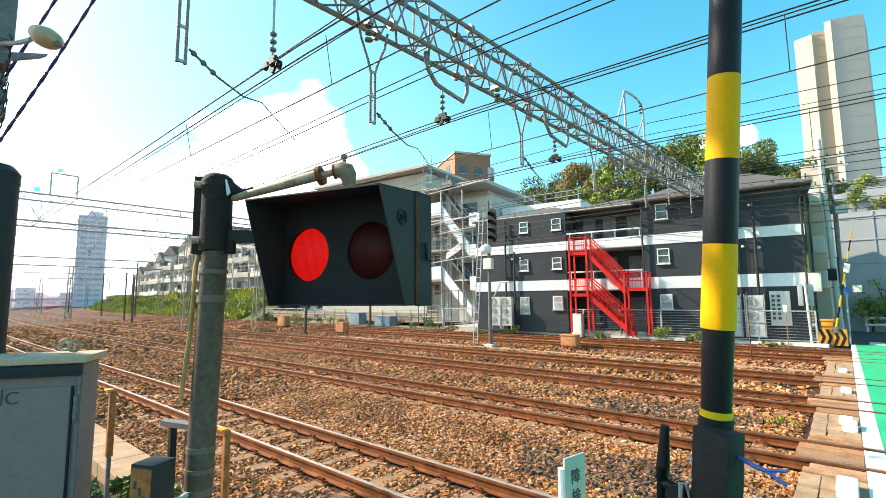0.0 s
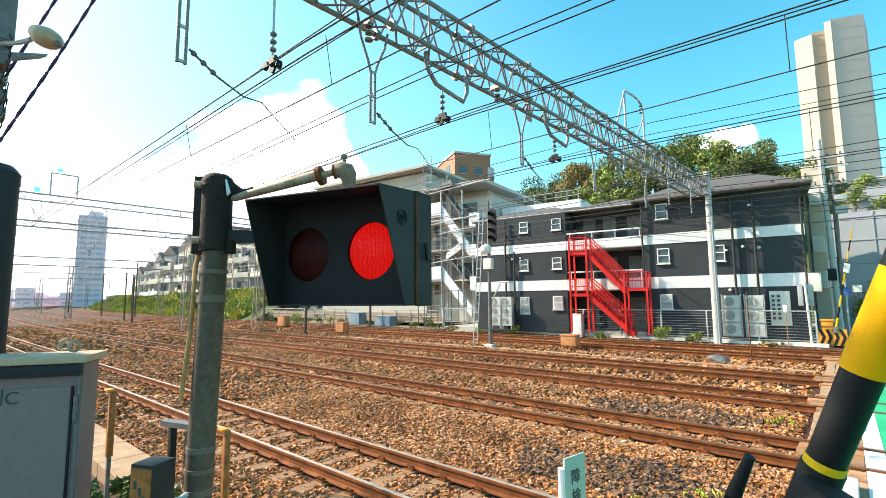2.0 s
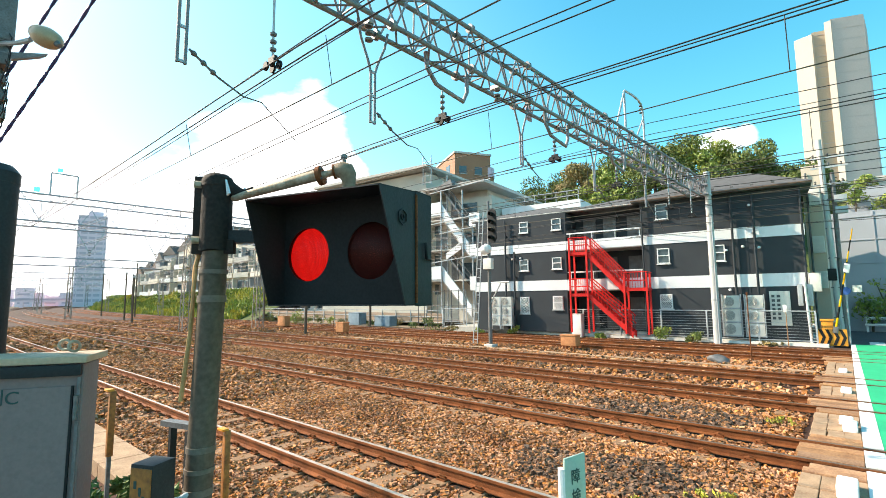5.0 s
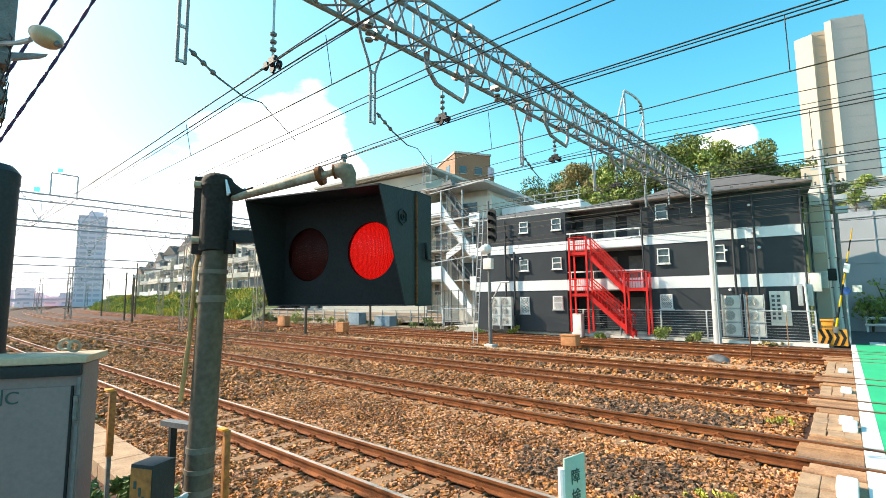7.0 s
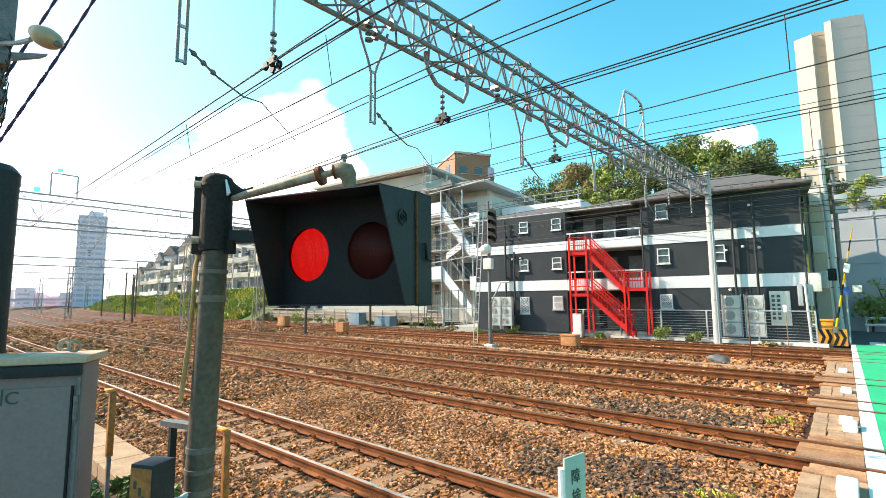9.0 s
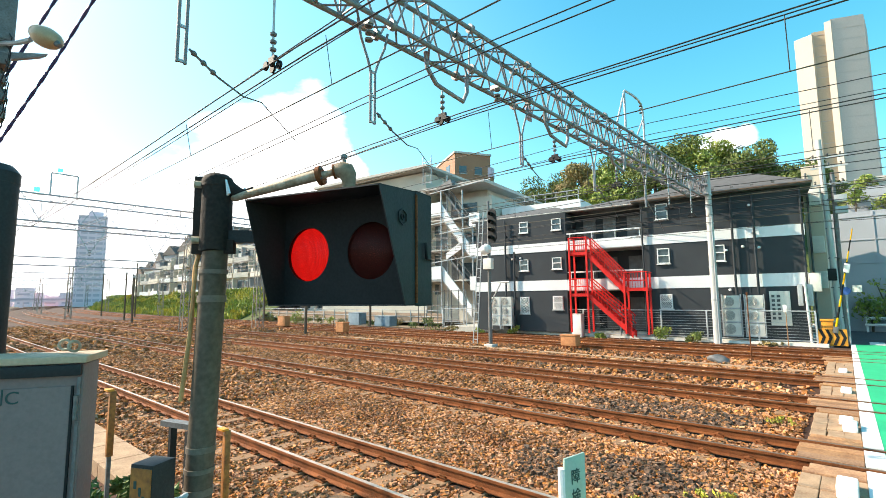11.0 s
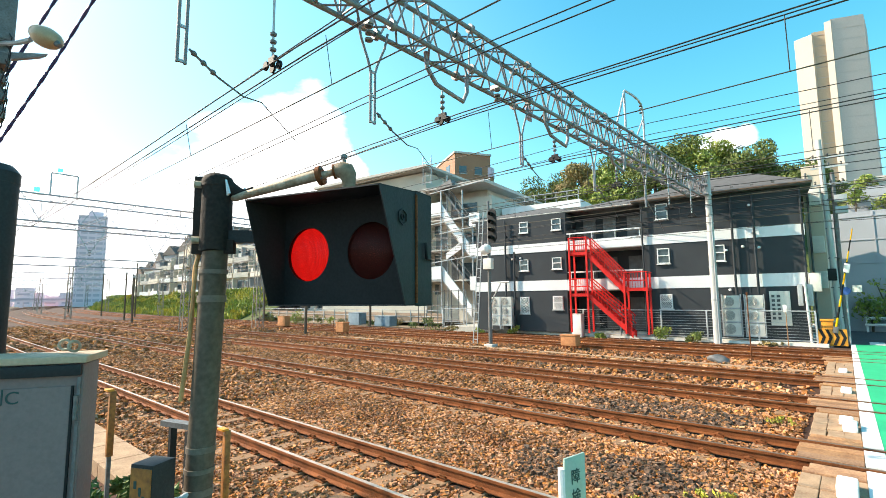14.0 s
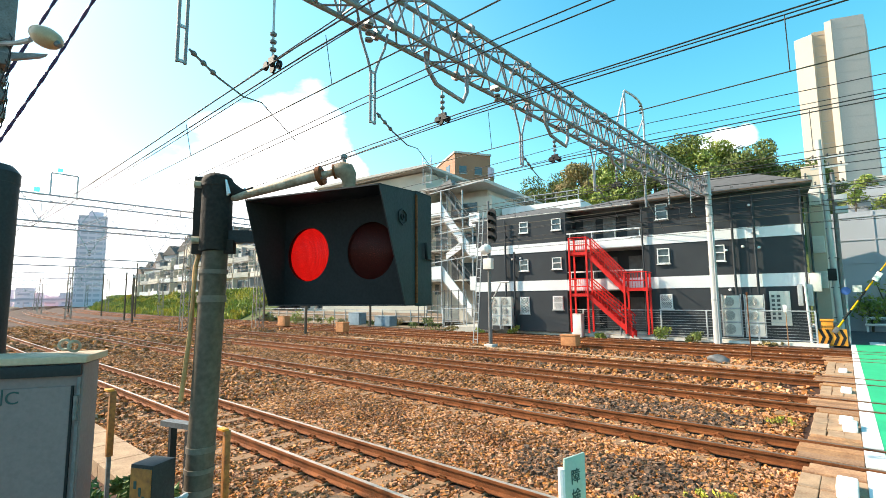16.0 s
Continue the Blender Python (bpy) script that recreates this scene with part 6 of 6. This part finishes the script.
def round_patch(cx, cy, rx, ry):
    """Stones inside one ragged oval stain."""
    def keep(P):
        a = np.arctan2(P[:, 1] - cy, P[:, 0] - cx)
        edge = 1 + 0.22 * np.sin(3 * a + cx) + 0.12 * np.sin(7 * a)
        return off_rail(P) & (((P[:, 0] - cx) / rx) ** 2 + ((P[:, 1] - cy) / ry) ** 2 < edge ** 2)
    return keep


WHAT = "angular brown and grey crushed stones"
stones("ballast_stones", 108000, -11.5, -0.75, 2.2, 9.6, 0.038, 1, WHAT, bed, off_sleeper)
stones("ballast_stones", 50000, -26.0, -0.9, 9.6, 15.0, 0.051, 2, WHAT, bed, off_rail)
DAMP = "dark oil-stained crushed stones"
stones("ballast_stones", 5200, -5.2, -1.0, 5.6, 7.7, 0.044, 11, DAMP, lambda y: bed(y) + 0.012, round_patch(-2.6, 6.7, 1.5, 0.75), "ballast_dark")
stones("ballast_stones", 3600, -6.0, -1.0, 10.0, 12.0, 0.052, 12, DAMP, lambda y: bed(y) + 0.012, round_patch(-3.2, 11.0, 1.7, 0.7), "ballast_dark")
stones("ballast_stones", 26000, -26.0, -11.5, 2.2, 9.6, 0.064, 3, WHAT, bed, off_rail)
stones("ballast_stones", 36000, -34.0, -1.0, 15.0, 27.4, 0.075, 4, WHAT, bed, off_rail)
stones("ballast_stones", 16000, -62.0, -26.0, 2.2, 15.0, 0.12, 5, WHAT, bed2, off_rail2)
stones("ballast_stones", 9000, -70.0, -34.0, 15.0, 27.4, 0.13, 6, WHAT, bed2, off_rail2)


# ---- plants ----
def leaves(n, centres, radii, size, seed, flat=0.5):
    """Small bent leaf clumps filling a set of lumps."""
    g = np.random.default_rng(seed)
    idx = g.integers(0, len(centres), n)
    d = g.normal(size=(n, 3))
    d /= np.linalg.norm(d, axis=1)[:, None]
    C = np.asarray(centres)[idx] + d * np.asarray(radii)[idx][:, None] * g.uniform(0.72, 1.08, n)[:, None] * np.array([1, 1, 0.8])
    u = g.normal(size=(n, 3))
    u /= np.linalg.norm(u, axis=1)[:, None]
    w = np.cross(u, d + 0.3 * g.normal(size=(n, 3)))
    w /= np.linalg.norm(w, axis=1)[:, None] + 1e-9
    s = size * g.uniform(0.6, 1.4, n)[:, None]
    V = np.stack([C - u * s, C + w * s * flat, C + u * s, C - w * s * flat + d * s * 0.25], 1).reshape(-1, 3)
    return V, np.arange(4 * n).reshape(-1, 4)


def leaf_mesh(name, V, F, material, parent, label=""):
    me = bpy.data.meshes.new(name)
    me.from_pydata(V.tolist(), [], F.tolist())
    me.materials.append(M[material])
    o = new(name, me)
    o.parent = parent
    if label:
        o["label"] = label
    return o


def tree(x, y, z, h, r, seed, material="leaf", n=2600, size=0.22, label="broad green tree on the hillside", category="tree", group="trees on the hill"):
    g = random.Random(seed)
    t = thing("tree", (x, y, z), label, category, group)
    bm = tube(B(), [(0, 0, -0.5), (0.1, 0, h * 0.25), (0.0, 0.1, h * 0.5), (0.1, 0, h * 0.75)], [r * 0.09, r * 0.07, r * 0.05, r * 0.02], 8)
    cs, rs = [], []
    for k in range(16):
        a, q = g.uniform(0, 6.28), g.uniform(0.35, 0.95)
        rad = r * (1 - abs(q - 0.55)) * g.uniform(0.25, 0.85)
        c = (rad * math.cos(a), rad * math.sin(a), h * q)
        cs.append(c)
        rs.append(r * g.uniform(0.22, 0.42))
        if k < 8:
            tube(bm, [(0, 0, h * q * 0.6), (c[0] * 0.5, c[1] * 0.5, h * q * 0.8), c], [r * 0.04, r * 0.025, r * 0.01], 5)
    part("trunk", bm, "bark", t, "dark trunk with limbs")
    leaf_mesh("crown", *leaves(n, cs, rs, size, seed), material, t)
    return t


def shrub(x, y, z, w, h, seed, material="leaf_bright", n=260, size=0.09, label="bright green weeds growing by the fence", category="weeds", name="weeds"):
    g = random.Random(seed)
    t = thing(name, (x, y, z), label, category, "plants along the line")
    cs = [(g.uniform(-w, w) * 0.7, g.uniform(-w, w) * 0.35, g.uniform(0.25, 0.8) * h) for _ in range(9)]
    bm = B()
    for c in cs:
        rod(bm, (c[0] * 0.3, c[1] * 0.3, -0.1), c, 0.012, 0.006, 4)
    part("stalks", bm, "leaf_dry", t)
    leaf_mesh("foliage", *leaves(n, cs, [g.uniform(0.18, 0.34) * h for _ in cs], size, seed, 0.35), material, t)
    return t


bm = B()
bmesh.ops.create_grid(bm, x_segments=40, y_segments=16, size=1, matrix=Matrix.Translation((-24, 92, 0)) @ Matrix.Diagonal((48, 38, 1, 1)))
for v in bm.verts:
    q = max(0.0, 1 - ((v.co.x + 26) / 44) ** 2) * max(0.0, 1 - ((v.co.y - 92) / 38) ** 2)
    v.co.z = -0.5 + 19 * q + 1.5 * noise.noise(v.co * 0.08)
solid("hillside", bm, "grass_soil", "wooded green hillside behind the houses", "hill", kind="structure")
g = random.Random(9)
HILL = ((-48, 72, 20.6, 7, 4, "leaf"), (-43.5, 73, 22.2, 9, 5, "leaf"), (-38.5, 71, 23.0, 10, 5, "leaf"), (-34, 72, 23.6, 10, 5, "leaf"), (-30.5, 69, 23.6, 9, 4.2, "leaf_dry"), (-27.5, 73, 26.2, 12, 5.5, "leaf"),
        (-22.5, 73, 26.8, 12, 6, "leaf"), (-18, 72, 26.4, 12, 5.5, "leaf"), (-14, 71, 24.2, 11, 5, "leaf_bright"), (-10, 72, 23.4, 11, 5, "leaf"), (-7, 73, 21.4, 10, 4.5, "leaf"), (-3.5, 73, 19.0, 9, 4.5, "leaf"),
        (-40, 66, 18.5, 8, 4.5, "leaf_bright"), (-33, 65, 19.0, 8, 4.5, "leaf"), (-26, 66, 20.5, 9, 5, "leaf_bright"), (-19, 65, 20.5, 9, 5, "leaf"), (-12, 66, 19.0, 9, 4.5, "leaf"), (-6, 66, 16.5, 8, 4.5, "leaf"),
        (1, 74, 16.5, 8, 4.5, "leaf"), (-45, 66, 17.5, 7, 4, "leaf"))
for k, (x, y, z, h, r, m_) in enumerate(HILL):
    tree(x, y, z - h * 1.08, h, r, 20 + k, m_, n=7600, size=0.18)
for k, (x, y, w, h, m_) in enumerate(((-6.6, 27.75, 0.5, 0.75, "leaf"), (-8.2, 27.55, 0.55, 0.95, "leaf_bright"), (-11.6, 27.4, 0.35, 0.4, "leaf_bright"), (-3.3, 27.9, 0.7, 0.25, "leaf_dry"), (-17.4, 27.3, 0.5, 0.7, "leaf_bright"),
                                       (-24.6, 26.9, 1.3, 1.15, "leaf"), (-22.6, 26.8, 0.9, 0.5, "leaf_dry"), (-20.0, 27.0, 0.6, 0.4, "leaf_bright"), (-1.25, 11.2, 0.35, 0.16, "leaf_yellow"), (-1.5, 6.6, 0.5, 0.14, "leaf_yellow"), (-2.0, 5.9, 0.3, 0.1, "leaf_yellow"),
                                       (-6.6, 1.9, 0.9, 0.4, "leaf"), (-5.6, 1.5, 0.6, 0.35, "leaf_bright"), (-41, 25.5, 1.0, 1.6, "leaf_bright"))):
    shrub(x, y, -0.2, w, h, 60 + k, m_, n=110 if h < 0.2 else 420, size=0.035 if h < 0.2 else 0.08)
for k, (x, y, z, h, r) in enumerate(((1.3, 39.8, 0, 3.4, 1.3), (0.6, 39.8, 0, 2.0, 1.0), (0.4, 42.5, 8.0, 1.6, 0.9), (2.0, 42.5, 7.6, 1.4, 0.9), (3.4, 42.5, 7.6, 1.4, 1.0), (1.2, 45.5, 9.6, 1.3, 0.9))):
    tree(x, y, z, h, r, 90 + k, "leaf_bright", n=420, size=0.11, label="small green shrub by the concrete wall", group="shrubs by the wall")
# green bank on the left
bm = B()
BANK = [(28.6, -0.4), (30.0, 0.2), (33.0, 1.9), (36.5, 3.4), (40.0, 3.9), (62.0, 5.5)]
sweep(bm, BANK, 0.0, [58 + 6 * k for k in range(44)], close=False)


def rise(x):
    return min(1.0, max(0.0, (-x - 34) / 26))


for v in bm.verts:
    v.co.z = -0.41 + (v.co.z + 0.41) * rise(v.co.x)
solid("railway_bank", bm, "grass_soil", "overgrown green bank beside the tracks", "bank", kind="structure")
g2 = np.random.default_rng(31)
n = 26000
S_, O_ = 62 + 140 * g2.uniform(0, 1, n) ** 1.4, g2.uniform(28.8, 38.5, n)
Zb = np.interp(O_, [b_[0] for b_ in BANK], [b_[1] for b_ in BANK])
ang = (S_ + BEND) / RADIUS
rho = RADIUS + MID - O_
lift = np.clip((S_ - 34) / 26, 0, 1)
Zb = -0.41 + (Zb + 0.41) * lift
C3 = np.column_stack([BEND - rho * np.sin(ang), RADIUS + MID - rho * np.cos(ang), Zb])
hh, ww, az = g2.uniform(0.35, 1.1, n), g2.uniform(0.06, 0.16, n), g2.uniform(0, 6.28, n)
sx, sy = np.cos(az) * ww, np.sin(az) * ww
tip = np.column_stack([g2.normal(0, 0.2, n), g2.normal(0, 0.2, n), hh])
side = np.column_stack([sx, sy, 0 * sx])
V = np.stack([C3 - side, C3 + side, C3 + side * 0.7 + tip * 0.8, C3 + tip], 1).reshape(-1, 3)
me = bpy.data.meshes.new("bank_grass")
me.from_pydata(V.tolist(), [], np.arange(4 * n).reshape(-1, 4).tolist())
me.materials.append(M["leaf_bright"])
me.materials.append(M["leaf_yellow"])
me.polygons.foreach_set("material_index", (np.sin(S_ * 0.35) + np.cos(O_ * 1.3) + g2.normal(0, 0.7, n) > 0.1).astype(np.int32))
tagged(new("bank_grass", me), "tall yellow-green grass covering the railway bank", "grass", kind="stuff")
rb = random.Random(7)
for k in range(74):
    s = 63 + k * 2.2 + rb.uniform(-1, 1)
    o_ = rb.uniform(29.6, 36.5)
    p_ = on_line(s, o_)
    z = float(np.interp(o_, [b_[0] for b_ in BANK], [b_[1] for b_ in BANK]))
    shrub(p_.x, p_.y, -0.41 + (z + 0.41) * rise(p_.x) - 0.1, rb.uniform(1.4, 2.6), rb.uniform(1.0, 2.0), 130 + k, rb.choice(["leaf_bright", "leaf_bright", "leaf", "leaf_yellow"]), n=360, size=0.22,
          label="tall bright green weeds on the railway bank", name="weeds")
for k in range(10):
    p_ = on_line(170 + k * 9, 0 - rb.uniform(0, 5))
    shrub(p_.x, p_.y, -0.3, 2.5, 2.0, 230 + k, "leaf_bright", n=240, size=0.3, label="green bushes beside the distant tracks")


# ---- houses on the left bank ----
def house(x, y, w, d, h, rz, wall, gable, seed, z0=-0.3):
    g = random.Random(seed)
    t = thing("house", (x, y, z0 - 0.4), "narrow three-storey house with balconies and pitched roof" if gable else "pale flat-roofed house with balconies", "house", "houses above the tracks", rz=rz)
    part("wall", box(B(), (0, d / 2, h / 2), (w, d, h)), wall, t, soft=False)
    if gable:
        bm = prism(B(), [(-w / 2 - 0.3, h), (0, h + w * 0.42), (w / 2 + 0.3, h)], "y", d + 0.6, (0, -0.3, 0))
        part("roof", bm, g.choice(["roof_grey", "roof_brown"]), t, "dark pitched roof", soft=False)
    else:
        part("roof", box(B(), (0, d / 2, h + 0.1), (w + 0.3, d + 0.3, 0.25)), "concrete", t)
    for k in range(max(1, int(h / 2.9))):
        z = 1.5 + k * 2.8
        b_ = part("balcony", box(B(), (0, -0.5, z - 0.6), (w * 0.85, 1.0, 0.9)), g.choice(["white_wall", "facade_white", "concrete"]), t)
        for sx in (-0.44, 0.02, 0.44):
            if g.random() < 0.7:
                part("partition", box(B(), (sx * w, -0.5, z + 0.6), (0.12, 1.0, 2.0)), g.choice(["white_wall", "wall_grey"]), b_)
        if g.random() < 0.6:
            part("outdoor_unit", box(B(), (g.uniform(-0.3, 0.3) * w, -0.85, z + 0.15), (0.8, 0.35, 0.7)), "aircon", b_)
        part("balcony_rail", box(B(), (0, -0.98, z + 0.05), (w * 0.85, 0.05, 0.06)), "steel_dark", b_)
        for sx in (-0.22, 0.24):
            w_ = part("window", box(B(), (sx * w, -0.03, z + 0.5), (w * 0.38, 0.1, 1.7)), "window_glass", t)
            part("frame", box(B(), (sx * w, -0.06, z + 1.18), (w * 0.34, 0.12, 0.08)), "window_frame", w_)
    return t


rb = random.Random(3)
for k in range(8):
    top = 18.2 - 0.95 * k + rb.uniform(-0.4, 0.4)
    house(-101.5 - k * 5.6, 41.0 + rb.uniform(-0.8, 0.8), rb.uniform(4.8, 5.4), 9, top - 3.9 - 2.0, 4 + rb.uniform(-8, 8), rb.choice(["white_wall", "wall_beige", "wall_brown", "aircon", "wall_grey"]), True, k, 3.7)
for k in range(7):
    house(-107.0 - k * 6.5, 52.0 + rb.uniform(-2, 2), rb.uniform(6, 7.5), 9, rb.uniform(12, 14.5), 2 + rb.uniform(-8, 8), rb.choice(["white_wall", "wall_beige", "wall_grey", "concrete"]), k % 2 == 0, 40 + k, 4.5)
for k in range(5):
    house(-78.0 - k * 5.2, 40.5 + rb.uniform(-1, 1), 4.9, 9, (8.0, 9.5, 10.5, 12.0, 12.5)[k], 4 + rb.uniform(-8, 8), rb.choice(["white_wall", "wall_beige", "wall_grey"]), k in (0, 3), 60 + k, 3.6)
for k in range(6):
    house(-40.0 - k * 5.6, 38.5 + rb.uniform(0, 2), 5.2, 8, (7.6, 8.0, 8.4, 9.2, 9.8, 10.4)[k], rb.uniform(-4, 14), rb.choice(["white_wall", "concrete", "tower_grey"]), k in (2, 4), 70 + k, 0.0)

for k in range(16):
    shrub(-29.5 - k * 2.1, 29.9 + 0.05 * k, -0.3, 0.9, 0.7 + 0.35 * ((k * 7) % 5) / 4, 300 + k, ("leaf", "leaf_dry", "leaf_bright", "leaf")[k % 4], n=240, size=0.09, label="low weeds before the old fence")

# small boxes by the fences
for x, y, w, d, h, m_, lab in ((-32.0, 28.9, 2.0, 0.9, 0.85, "box_blue", "blue-grey steel storage box behind the sidings"), (-36.5, 29.3, 1.6, 0.9, 1.1, "box_blue", "blue-grey steel storage box behind the sidings"),
                               (-13.1, 27.75, 0.62, 0.4, 1.35, "white_paint", "white utility box beside the red stair")):
    t = thing("storage_box", (x, y, -0.12), lab, "box", "boxes by the fence")
    part("case", box(B(), (0, 0, h / 2), (w, d, h), bevel=0.02), m_, t)
    part("lid", box(B(), (0, 0, h + 0.02), (w + 0.06, d + 0.06, 0.05), bevel=0.01), m_, t)

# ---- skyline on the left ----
# no air haze here: its paleness is put into the skyline's base colours
st = thing("high_rise", (-280, 60.4, 0), "tall glazed high-rise in colours paled for haze", "high-rise", rz=76)
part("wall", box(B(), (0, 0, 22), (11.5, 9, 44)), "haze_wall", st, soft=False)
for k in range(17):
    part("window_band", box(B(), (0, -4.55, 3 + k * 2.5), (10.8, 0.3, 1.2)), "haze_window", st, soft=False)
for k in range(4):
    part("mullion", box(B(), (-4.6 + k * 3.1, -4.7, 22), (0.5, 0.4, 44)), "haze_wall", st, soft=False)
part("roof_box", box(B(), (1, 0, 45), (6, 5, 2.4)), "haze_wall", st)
rb = random.Random(12)
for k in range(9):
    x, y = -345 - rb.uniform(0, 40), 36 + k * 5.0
    t = thing("distant_block", (x, y, 0), "distant city block in colours paled for haze", "building", "distant blocks", rz=76)
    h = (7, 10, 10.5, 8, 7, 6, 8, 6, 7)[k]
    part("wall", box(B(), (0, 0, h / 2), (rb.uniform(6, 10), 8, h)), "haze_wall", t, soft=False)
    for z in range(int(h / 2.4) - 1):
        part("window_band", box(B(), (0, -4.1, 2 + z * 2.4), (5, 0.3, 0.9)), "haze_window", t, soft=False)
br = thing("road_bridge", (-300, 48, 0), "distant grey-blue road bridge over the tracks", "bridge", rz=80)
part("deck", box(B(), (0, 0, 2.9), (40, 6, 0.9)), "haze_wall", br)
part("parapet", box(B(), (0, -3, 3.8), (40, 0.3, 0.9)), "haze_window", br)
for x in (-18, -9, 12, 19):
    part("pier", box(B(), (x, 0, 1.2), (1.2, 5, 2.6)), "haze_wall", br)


# ---- what moves ----
def motions():
    far = [(0.0, 11.3), (14.2, 11.3), (14.45, 12.6), (14.7, 15.6), (15.0, 20.2), (15.3, 24.2), (15.6, 27.8), (16.0, 32.8)]
    walk(far_arm, [(t, pose(FP[0] + 1.05, FP[1] - 29.0, FP[2] + 0.1, 0, a, 0)) for t, a in far])
    near = [(0.0, 5.4), (0.95, 5.4), (1.1, 6.5), (1.3, 9.6), (1.6, 14.5), (1.8, 18.4), (2.0, 22.2), (2.2, 26.2), (2.6, 34.0), (3.2, 46.0), (4.0, 62.0), (5.0, 80.0), (5.6, 87.0), (6.0, 88.0), (16.0, 88.0)]
    walk(barrier, [(t, pose(0, 0, PIV[2] + 0.2, 0, a, SKEW)) for t, a in near])
    # the lit disc shows behind one lens and then the other
    def lit(u):
        return Matrix.Translation(sp(u, -0.052, -0.003)) @ Matrix.Rotation(radians(HOOD_TURN), 4, "Z")
    rows, side = [(0.0, lit(-0.207))], -0.207
    k = 0
    while 0.48 + 0.6155 * k < 15.95:
        t = round((0.48 + 0.6155 * k) * FPS) / FPS
        other = -0.05 - side
        rows += [(t - 1 / FPS, lit(side)), (t, lit(other))]
        side = other
        k += 1
    rows.append((16.0, lit(side)))
    walk(bulb, rows)


motions()
